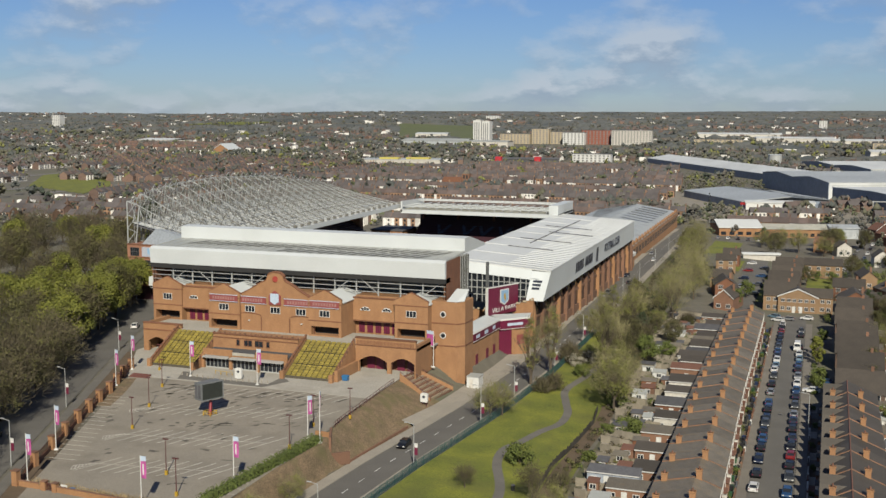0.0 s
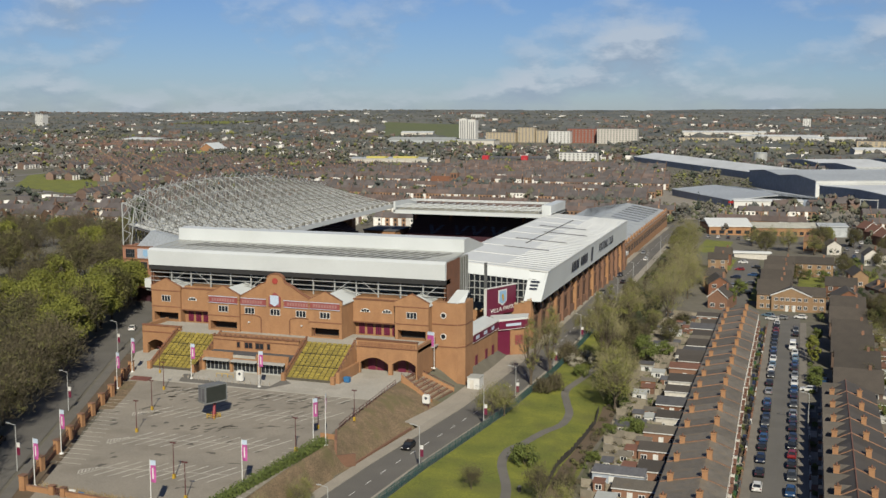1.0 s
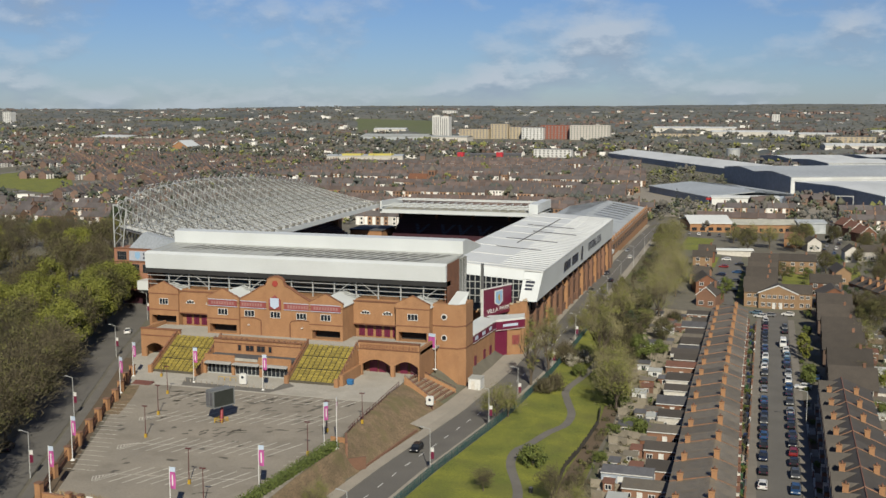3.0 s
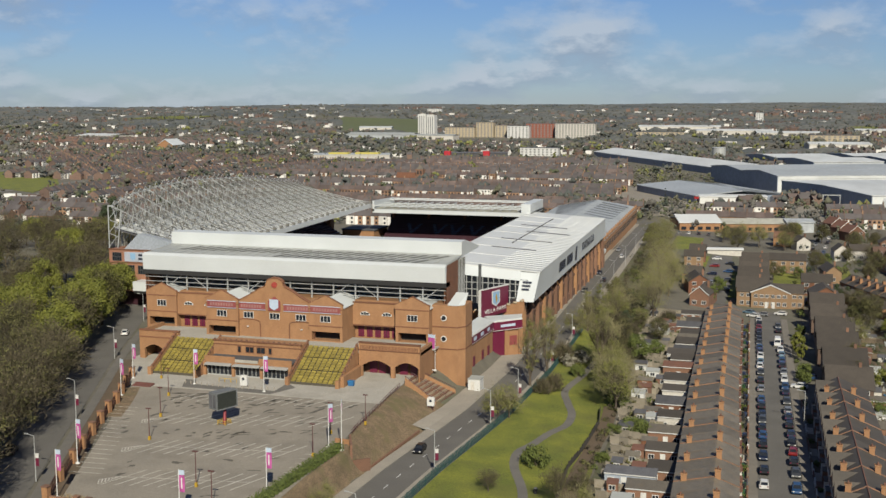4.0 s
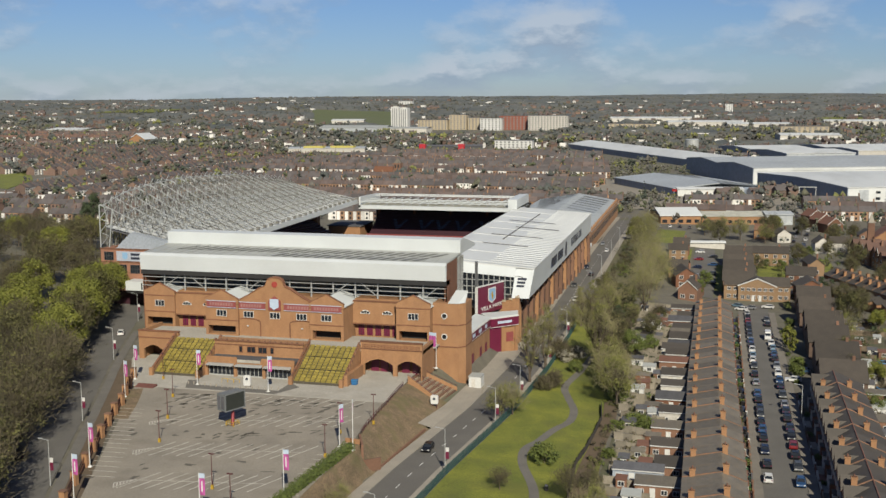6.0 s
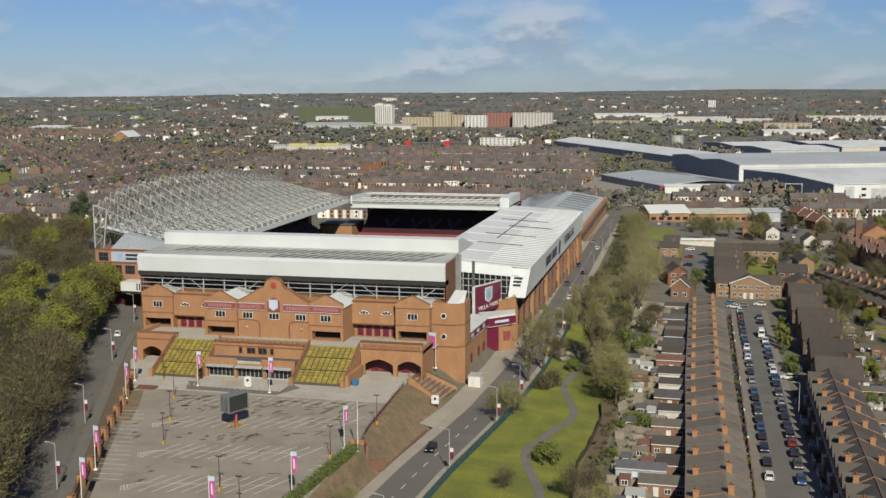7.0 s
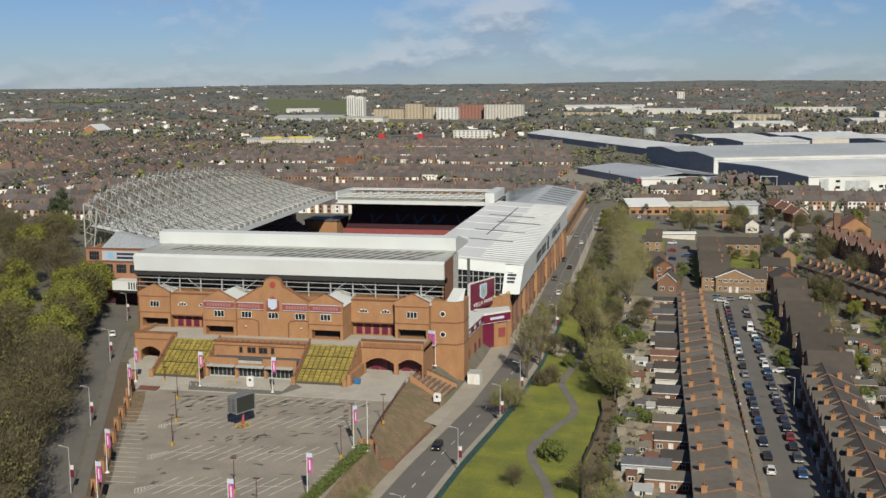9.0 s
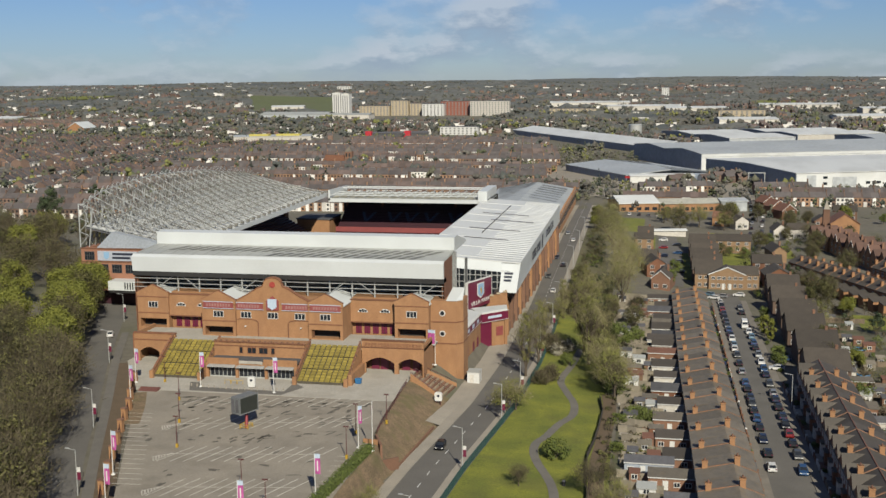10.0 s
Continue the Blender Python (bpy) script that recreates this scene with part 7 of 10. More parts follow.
while y < 118:
    t = thing("garden_fence", 49, y, -7.8, "weathered timber fence between back gardens", "fence", "garden fences")
    x0, x1 = along(PARK_EDGE, y) + rng.uniform(0.8, 2.5), 53.6
    n = int((x1 - x0) / 1.8)
    for k in range(n):
        a, b = lerp(x0, x1, k / n), lerp(x0, x1, (k + 1) / n)
        z = land(a, y)
        s = Shape()
        s.box(a + 0.05, b - 0.05, y - 0.03, y + 0.03, z, z + 1.6)
        s.box(a - 0.06, a + 0.06, y - 0.06, y + 0.06, z, z + 1.75)
        s.put("panel", WOOD, t)
    y += 5.2
PATIO_RED = mat("red_paviors", (0.3, 0.15, 0.1), (0.25, 0.125, 0.085), 0.6, 0.9, fine=8)
# front garden walls of both terraces
for side, a, b in ((-6.05, -83, 118), (6.3, -80, 24)):
    y = float(a)
    while y < b:
        x = along(STREET, y) + side
        t = thing("garden_wall", x, y + 2.4, G, "low brick front garden wall", "wall", "front garden walls")
        s = Shape()
        s.box(x - 0.12, x + 0.12, y, y + 3.6, G - 0.1, G + 0.9)
        wm = rng.choice((BRICK_RED, BRICK_DARK, BRICK_DARK, RENDER_W, FELT, WOOD_DARK))
        s.put("wall", wm, t)
        s = Shape()
        s.box(x - 0.2, x + 0.2, y + 3.5, y + 3.9, G - 0.1, G + 1.15)
        s.put("pier", WHITE if rng.random() < 0.2 else BRICK_RED, t)
        # small front yard behind it
        xa, xb = (x + 0.14, x + 1.6) if side > 0 else (x - 1.6, x - 0.14)
        s = Shape()
        s.box(xa, xb, y + 0.1, y + 4.9, G - 0.05, G + 0.07)
        setting(s.put("front_yard", rng.choice((PAVING, SETTS, SOIL, CONCRETE, PATIO_RED, SOIL, SETTS))), "small paved front yard behind the wall", "yard")
        y += 5.2

# clutter of the front and back gardens
def wheelie_bin(paint, label):
    """A bin at the origin."""
    t = thing("wheelie_bin", 0, 0, 0, label, "bin", "household bins")
    s = Shape()
    s.prism([(-0.24, -0.28, 0.05), (0.24, -0.28, 0.05), (0.3, -0.36, 0.98), (-0.3, -0.36, 0.98)], (0, 0.62, 0))
    local(s, "body", paint, t)
    s = Shape()
    s.prism([(-0.32, -0.4, 0.98), (0.32, -0.4, 0.98), (0.32, 0.3, 1.06), (-0.32, 0.3, 1.06)], (0, 0, 0.07))
    local(s, "lid", paint, t)
    return t


rng = random.Random(14)
BINS = [wheelie_bin(mat("bin_" + c, v, None, 1.0, 0.6), c + " plastic wheeled household bin by the wall") for c, v in (("black", (0.02, 0.02, 0.022)), ("blue", (0.025, 0.045, 0.12)), ("green", (0.03, 0.1, 0.04)))]
used = set()
y = -78.0
while y < 116:
    for _ in range(rng.choice((1, 1, 2, 2))):
        k = rng.choice((0, 0, 0, 0, 2, 2, 1))
        m = pose(along(STREET, y) - rng.uniform(6.5, 7.6), y + rng.uniform(0, 4), G, 0, 0, rng.uniform(-30, 120))
        if k in used:
            copy_thing(BINS[k], m)
        else:
            used.add(k)
            BINS[k].matrix_basis = m
    y += 5.2
PATIOS = [PAVING, CONCRETE, PAVING, mat("orange_decking", (0.33, 0.16, 0.08), (0.27, 0.13, 0.065), 0.6, 0.85, fine=8), CONCRETE, PATIO_RED, GRASS, SETTS, WOOD_DARK, GRASS]
y = -82.0
while y < 112:
    a = along(PARK_EDGE, y) + rng.uniform(1.2, 3.0)
    while a < 52.5:
        w = rng.uniform(2.2, 4.6)
        z = land(a + w / 2, y + 2.4)
        s = Shape()
        s.prism([(a, y + 0.3, land(a, y) + 0.06), (a + w, y + 0.3, land(a + w, y) + 0.06), (a + w, y + rng.uniform(3.4, 4.8), land(a + w, y + 4) + 0.06), (a, y + rng.uniform(3.4, 4.8), land(a, y + 4) + 0.06)], (0, 0, 0.06))
        setting(s.put("patio", rng.choice(PATIOS)), "back garden patio or small lawn", "patio")
        a += w + rng.uniform(0.2, 1.6)
    y += 5.2
# brick walls across some back yards
y = -79.6
while y < 114:
    t = thing("yard_wall", 53.5, y, -8, "low red brick wall between back yards", "wall", "yard walls")
    x1 = (along(REAR, y) - 0.1)
    s = Shape()
    s.box(x1 - rng.uniform(3.5, 7.5), x1 - 0.05, y - 0.12, y + 0.12, G - 0.2, G + rng.uniform(1.5, 2.1))
    s.put("wall", rng.choice((BRICK, BRICK_RED, BRICK_RED, RENDER_W)), t)
    y += 5.2
for x, y in ((104.5, 34), (108.2, 62), (50.2, 24.6)):
    t = thing("garden_trampoline", x, y, land(x, y), "round blue trampoline on a garden lawn", "trampoline", "trampolines")
    z = land(x, y)
    s = Shape()
    s.rod((x, y, z + 0.75), (x, y, z + 0.85), 1.5, sides=16)
    s.put("mat", RUBBER, t)
    s = Shape()
    for k in range(16):
        p0, p1 = k * math.pi / 8, (k + 1) * math.pi / 8
        s.rod((x + 1.6 * math.cos(p0), y + 1.6 * math.sin(p0), z + 0.85), (x + 1.6 * math.cos(p1), y + 1.6 * math.sin(p1), z + 0.85), 0.17, sides=5)
    s.put("rim", mat("sky_blue_pad", (0.08, 0.3, 0.6), None, 1.0, 0.5) if x == 104.5 else bpy.data.materials["sky_blue_pad"], t, "blue padded rim")
    for k in range(4):
        p0 = k * math.pi / 2
        q = Shape()
        q.rod((x + 1.5 * math.cos(p0), y + 1.5 * math.sin(p0), z), (x + 1.5 * math.cos(p0), y + 1.5 * math.sin(p0), z + 0.8), 0.05, sides=5)
        q.put("leg", GREY_STEEL, t)
bin_x, bin_y = 35.3, -62.0
t = thing("litter_bin", bin_x, bin_y, land(bin_x, bin_y), "dark litter bin beside the park path", "bin")
s = Shape()
s.rod((bin_x, bin_y, land(bin_x, bin_y)), (bin_x, bin_y, land(bin_x, bin_y) + 1.0), 0.32, 0.36, 10)
s.put("drum", RUBBER, t)
s = Shape()
s.rod((bin_x, bin_y, land(bin_x, bin_y) + 1.0), (bin_x, bin_y, land(bin_x, bin_y) + 1.2), 0.4, 0.22, 10)
s.put("hood", FELT, t)

# ---- parked cars ----
def car_paint(name, c, metal=0.0):
    m = mat(name, c, tuple(v * 0.92 for v in c), 0.5, 0.3, metal)
    return m


def car(paint, label, van=False):
    """A car at the origin, nose towards +y, wheels on z = 0."""
    t = thing("van" if van else "car", 0, 0, 0, label, "van" if van else "car", "parked cars")
    L, W = (2.6, 0.98) if van else (2.1, 0.88)
    if van:
        prof = [(-2.6, 0.35), (2.5, 0.35), (2.6, 0.7), (2.5, 1.1), (1.75, 1.35), (1.25, 2.3), (0.9, 2.45), (-2.55, 2.45), (-2.6, 2.3)]
    else:
        prof = [(-2.05, 0.32), (2.05, 0.32), (2.12, 0.55), (2.02, 0.78), (1.05, 0.95), (-1.55, 1.0), (-2.0, 0.95), (-2.1, 0.6)]
    s = Shape()
    n = len(prof)
    # sides lean in towards the shoulders
    for side in (-1, 1):
        base = len(s.v)
        for y, z in prof:
            s.v.append((side * (W - max(0, z - 0.6) * 0.1), y, z))
    s.f.append(tuple(range(n)))
    s.f.append(tuple(range(2 * n - 1, n - 1, -1)))
    for i in range(n):
        j = (i + 1) % n
        s.f.append((j, i, n + i, n + j))
    s.k = [0] * len(s.f)
    local(s, "body", paint, t)
    if not van:
        s = Shape()
        lo = [(-0.8, -1.85), (0.8, -1.85), (0.8, 1.0), (-0.8, 1.0)]
        hi = [(-0.62, -1.35), (0.62, -1.35), (0.62, 0.3), (-0.62, 0.3)]
        for (a, b), (c, d) in zip(zip(lo, lo[1:] + lo[:1]), zip(hi, hi[1:] + hi[:1])):
            s.face([(*a, 0.93), (*b, 0.93), (*d, 1.42), (*c, 1.42)])
        local(s, "glasshouse", GLASS, t, "dark car windows")
        s = Shape()
        s.prism([(-0.64, -1.4, 1.42), (0.64, -1.4, 1.42), (0.64, 0.34, 1.42), (-0.64, 0.34, 1.42)], (0, 0, 0.06))
        for sx in (-1, 1):
            s.rod((sx * 0.63, 0.32, 1.43), (sx * 0.8, 1.0, 0.95), 0.05, sides=4)
            s.rod((sx * 0.63, -1.38, 1.43), (sx * 0.8, -1.85, 0.95), 0.06, sides=4)
        local(s, "roof", paint, t)
    else:
        s = Shape()
        s.face([(-0.8, 1.78, 1.38), (0.8, 1.78, 1.38), (0.75, 1.28, 2.22), (-0.75, 1.28, 2.22)])
        local(s, "windscreen", GLASS, t)
    for sx in (-1, 1):
        for y in (-1.3, 1.3):
            s = Shape()
            s.rod((sx * (W - 0.2), y, 0.32), (sx * (W + 0.02), y, 0.32), 0.32, sides=10)
            local(s, "wheel", RUBBER, t)
        s = Shape()
        s.box(sx * 0.62 - 0.18, sx * 0.62 + 0.18, L - 0.06, L + 0.01, 0.6, 0.76)
        local(s, "headlight", WHITE, t)
        s = Shape()
        s.box(sx * 0.66 - 0.14, sx * 0.66 + 0.14, -L - 0.005, -L + 0.06, 0.68, 0.9)
        local(s, "tail_light", CLARET, t)
    return t


CARS = {}
for key, c, met, label in (("k", (0.012, 0.012, 0.014), 0.2, "black car parked on the street"), ("w", (0.75, 0.75, 0.74), 0.0, "white car parked on the street"), ("s", (0.4, 0.41, 0.42), 0.5, "silver car parked on the street"),
                           ("g", (0.1, 0.105, 0.11), 0.3, "dark grey car parked on the street"), ("b", (0.03, 0.09, 0.22), 0.2, "blue car parked on the street"), ("n", (0.015, 0.025, 0.06), 0.2, "navy car parked on the street"),
                           ("r", (0.25, 0.015, 0.015), 0.1, "red car parked on the street"), ("l", (0.2, 0.32, 0.42), 0.3, "pale blue car parked on the street")):
    CARS[key] = [car(car_paint("paint_" + key, c, met), label), False]
CARS["v"] = [car(car_paint("paint_v", (0.78, 0.78, 0.77)), "tall white panel van parked on the street", True), False]


def park(key, x, y, turn=0.0, z=None):
    z = land(x, y) + 0.03 if z is None else z
    m = pose(x, y, z, 0, 0, turn)
    proto = CARS[key]
    if not proto[1]:
        proto[0].matrix_basis = m
        proto[1] = True
        return proto[0]
    return copy_thing(proto[0], m)


rng = random.Random(11)
LEFT = "wskwwwknkbkgnkbskgwlwnbgkknrkwkgw"
yl = [-92, -84, -76, -67, -59.5, -39.5, -31.1, -22.4, -14.1, -7.4, -1.9, 4.3, 9.3, 16.5, 22.6, 33, 41.5, 50.5, 58, 63.4, 70, 76, 82, 88, 94, 100, 106, 112, 118, 124]
for key, y in zip(LEFT, yl):
    if y < -80:
        continue
    park(key, along(STREET, y) - 2.95 + rng.uniform(-0.1, 0.1), y, rng.choice((0, 180)) + rng.uniform(-1.5, 1.5), G + 0.03)
RIGHT = "gwkswbgkrknknsgnbwskblwkkgs"
yr = [-96, -86, -77, -68, -60, -40.5, -31.5, -24, -17.5, -11.5, -5, 2, 8.5, 14, 22, 31, 36.5, 44, 52, 60, 66, 74, 80, 90, 108, 115]
for key, y in zip(RIGHT, yr):
    if y < -80:
        continue
    park(key, along(STREET, y) + 2.95 + rng.uniform(-0.1, 0.1), y, rng.choice((0, 180)) + rng.uniform(-1.5, 1.5), G + 0.03)
park("v", 78.4, 88.0, 180, G + 0.03)
park("w", 71.0, 132, 70, G + 0.03)
park("s", 74.0, 135, 80, G + 0.03)
park("l", 69.5, 138, 60, G + 0.03)
park("w", 83.2, 38, 85, G + 0.03)
park("b", 86.0, 48, 80, G + 0.03)
park("w", 80, 138, 80, G + 0.03)
for key, off, y, turn in (("k", -1.9, -48, 180), ("w", 1.9, 118, 0), ("g", -1.9, 146, 180), ("k", 1.9, 172, 0), ("n", -1.9, 190, 180), ("w", 1.9, 240, 0), ("s", -1.9, 262, 180)):
    park(key, lane_x(y) + off, y, turn + 1.5)
park("k", -57.5, -84.5, 24)
park("w", -95.5, 12, 25)
for k in range(9):
    park("wksgnbrkw"[k], 53.6 + (k % 2) * 6.2, 168 + k * 12, 90 + rng.uniform(-5, 5))
for k in range(22):
    y = 262 + k * 9
    park("wksgnbkwskgwnklwksgwkn"[k], along([(240, 92), (272, 96), (356, 104.5), (474, 110.5)], y) + (2.6 if k % 2 else -2.6), y, -5 + rng.uniform(-3, 3))
for k in range(6):
    park("swkgws"[k], 30 + k * 5.2, 352 + k * 0.8, rng.uniform(-8, 8))

# ---- trees ----
def branch(s, p, d, length, r, depth, tips, rng, spread=0.55, up=0.25):
    """A tapered limb that forks; the ends are collected."""
    q = p + d * length
    s.rod(p, q, r, r * 0.62, 5 if depth > 1 else 4)
    if depth == 0:
        tips.append((q, d))
        return
    for _ in range(3 if depth > 1 else 2):
        nd = (d + Vector((rng.gauss(0, spread), rng.gauss(0, spread), rng.gauss(up, spread * 0.5)))).normalized()
        branch(s, p.lerp(q, rng.uniform(0.6, 1.0)), nd, length * rng.uniform(0.55, 0.78), r * 0.58, depth - 1, tips, rng, spread, up)


def tree(seed, height, radius, leaf_mat, twigs, leaves, size, label, trunk=0.28, low=0.25, slim=1.0, category="tree", leaf_label="young leaves", twig_mat=None):
    """A tree at the origin: trunk and limbs, a twig haze and leaf clumps with gaps."""
    rng = random.Random(seed)
    t = thing(category, 0, 0, 0, label, category, "bushes" if category == "bush" else "trees")
    s = Shape()
    tips = []
    h0 = height * low
    s.rod((0, 0, -0.6), (0, 0, h0), height * 0.028 * trunk / 0.28, height * 0.02 * trunk / 0.28, 7)
    for k in range(4):
        a = k * 1.6 + rng.random()
        d = Vector((math.cos(a) * slim * 0.6, math.sin(a) * slim * 0.6, 1.0)).normalized()
        branch(s, Vector((0, 0, h0 * rng.uniform(0.7, 1.0))), d, height * 0.3, height * 0.013, 3, tips, rng, 0.45 * slim + 0.1)
    local(s, "trunk", BARK, t)
    # clump centres inside an uneven crown
    centres = []
    n = 26
    for k in range(n):
        u = rng.random() * 2 * math.pi
        v = rng.uniform(-0.75, 1.0)
        rr = math.sqrt(max(0, 1 - v * v)) * rng.uniform(0.45, 1.05)
        centres.append(Vector((math.cos(u) * rr * radius, math.sin(u) * rr * radius, lerp(h0 * 1.1, height, (v + 1) / 2))))
    cl = radius * 0.36
    if twigs:
        s = Shape()
        for k in range(twigs):
            c = rng.choice(centres) if k % 3 else rng.choice(tips)[0]
            p = c + Vector((rng.gauss(0, 1), rng.gauss(0, 1), rng.gauss(0, 1))) * cl * 0.75
            d = Vector((p.x, p.y, (p.z - h0) * 0.9 + 1.5))
            d = (d.normalized() + Vector((rng.gauss(0, 0.5), rng.gauss(0, 0.5), rng.gauss(0, 0.4)))).normalized()
            w = d.orthogonal().normalized() * rng.uniform(0.03, 0.06)
            ln = rng.uniform(0.6, 1.5)
            s.face([p - w, p + w, p + d * ln])
        local(s, "twig_haze", twig_mat or TWIG, t, "fine bare twigs")
    if leaves:
        s = Shape()
        for k in range(leaves):
            c = rng.choice(centres)
            v = Vector((rng.gauss(0, 1), rng.gauss(0, 1), rng.gauss(0, 0.8)))
            v = v.normalized() * cl * rng.uniform(0.3, 1.15)
            p = c + v
            d = (v.normalized() + Vector((rng.gauss(0, 0.35), rng.gauss(0, 0.35), rng.gauss(0.25, 0.35)))).normalized()
            a = d.orthogonal().normalized()
            b = d.cross(a)
            ang = rng.random() * 6.28
            a, b = a * math.cos(ang) + b * math.sin(ang), b * math.cos(ang) - a * math.sin(ang)
            z = size * rng.uniform(0.6, 1.3)
            s.face([p - a * z, p + b * z * 0.6, p + a * z, p - b * z * 0.6])
        local(s, "crown", leaf_mat, t, leaf_label)
    return t


KINDS = {
    "lime1": tree(1, 13, 5.2, LEAF_LIME, 0, 10500, 0.23, "park tree in fresh yellow-green spring leaf"),
    "lime2": tree(2, 11, 4.6, LEAF_LIME, 0, 9500, 0.23, "rounded park tree in fresh yellow-green leaf"),
    "bare1": tree(3, 13, 5.2, LEAF_OLIVE, 2600, 900, 0.2, "nearly bare park tree with brown twigs", leaf_label="olive buds"),
    "bare2": tree(4, 11, 4.8, LEAF_OLIVE, 2300, 1500, 0.2, "budding park tree with olive-brown twigs", leaf_label="olive buds"),
    "dull": tree(5, 12, 5.0, LEAF_OLIVE, 2600, 3600, 0.22, "park tree in dull olive bud", leaf_label="olive buds"),
    "poplar": tree(6, 16, 2.1, LEAF_PALE, 1700, 1100, 0.16, "tall slim poplar in khaki bud", slim=0.35, low=0.15, leaf_label="khaki buds", twig_mat=TWIG_PALE),
    "green": tree(7, 7, 3.0, LEAF_GREEN, 0, 3200, 0.2, "small bright green leafy tree"),
    "ever": tree(8, 9, 2.6, LEAF_DARK, 0, 3800, 0.2, "dark evergreen tree in the park", low=0.1, leaf_label="dark evergreen leaves"),
    "cypress": tree(15, 6.5, 1.4, LEAF_LIME, 0, 2600, 0.17, "slim yellow-green garden conifer", low=0.08, slim=0.3),
    "bush": tree(9, 2.6, 1.6, LEAF_OLIVE, 900, 900, 0.14, "twiggy park bush in bud", low=0.1, category="bush", leaf_label="olive buds"),
    "gbush": tree(10, 2.2, 1.7, LEAF_GREEN, 0, 1400, 0.14, "rounded green garden bush", low=0.1, category="bush"),
    "blossom": tree(16, 2.4, 1.9, mat("pale_blossom", (0.5, 0.47, 0.38), (0.36, 0.34, 0.26), 0.5, 0.8, fine=4, island=0.25), 300, 1300, 0.13, "pale blossoming park bush", low=0.1, category="bush", leaf_label="pale blossom"),
    "big": tree(12, 19, 7.5, LEAF_PALE, 4800, 1800, 0.2, "very large bare tree with fine khaki twigs", leaf_label="khaki buds", twig_mat=TWIG_PALE),
    "khaki": tree(13, 12, 4.6, LEAF_PALE, 2400, 1900, 0.19, "roadside tree in pale khaki bud", leaf_label="khaki buds", twig_mat=TWIG_PALE),
}
USED = set()


def plant(kind, x, y, k=1.0, z=None):
    z = land(x, y) if z is None else z
    m = pose(x, y, z, 0, 0, rng.uniform(0, 360)) @ Matrix.Diagonal((k * rng.uniform(0.9, 1.1), k * rng.uniform(0.9, 1.1), k, 1))
    if kind not in USED:
        USED.add(kind)
        KINDS[kind].matrix_basis = m
        return KINDS[kind]
    ob = copy_thing(KINDS[kind], Matrix.Identity(4))
    ob.matrix_basis = m
    return ob


rng = random.Random(21)
# wooded park beyond the road
spots = []
y = -138.0
while y < 60:
    spots.append((along(TRIN, y) - (rng.uniform(5.6, 7.6) if y < -36 else rng.uniform(7.5, 9.5)), y))
    y += rng.uniform(4.6, 6.2)
for _ in range(9000):
    y = rng.uniform(-135, 190)
    x = along(TRIN, y) - 9.0 - abs(rng.uniform(0, 1)) ** 1.25 * 160
    if all((x - a) ** 2 + (y - b) ** 2 > 46 for a, b in spots):
        spots.append((x, y))
    if len(spots) > 176:
        break
for x, y in spots:
    off = along(TRIN, y) - 8.0 - x
    if y < -40 and off < 14:
        kind = rng.choice(("bare1", "bare2", "dull", "bare1", "bare2"))
    elif off < 26 and -34 < y < 62:
        kind = rng.choice(("lime1", "lime2", "lime1", "lime2", "dull"))
    elif off < 30:
        kind = rng.choice(("bare2", "dull", "bare1", "dull", "lime2", "dull"))
    else:
        kind = rng.choice(("bare1", "bare2", "dull", "bare1", "lime2", "dull"))
    plant(kind, x, y, rng.uniform(0.95, 1.3))
for x, y, k in ((-268, 268, 2.1), (-300, 372, 1.3), (-158, 150, 1.5), (-170, 175, 1.2), (-186, 160, 1.3)):
    plant("ever", x, y, k)
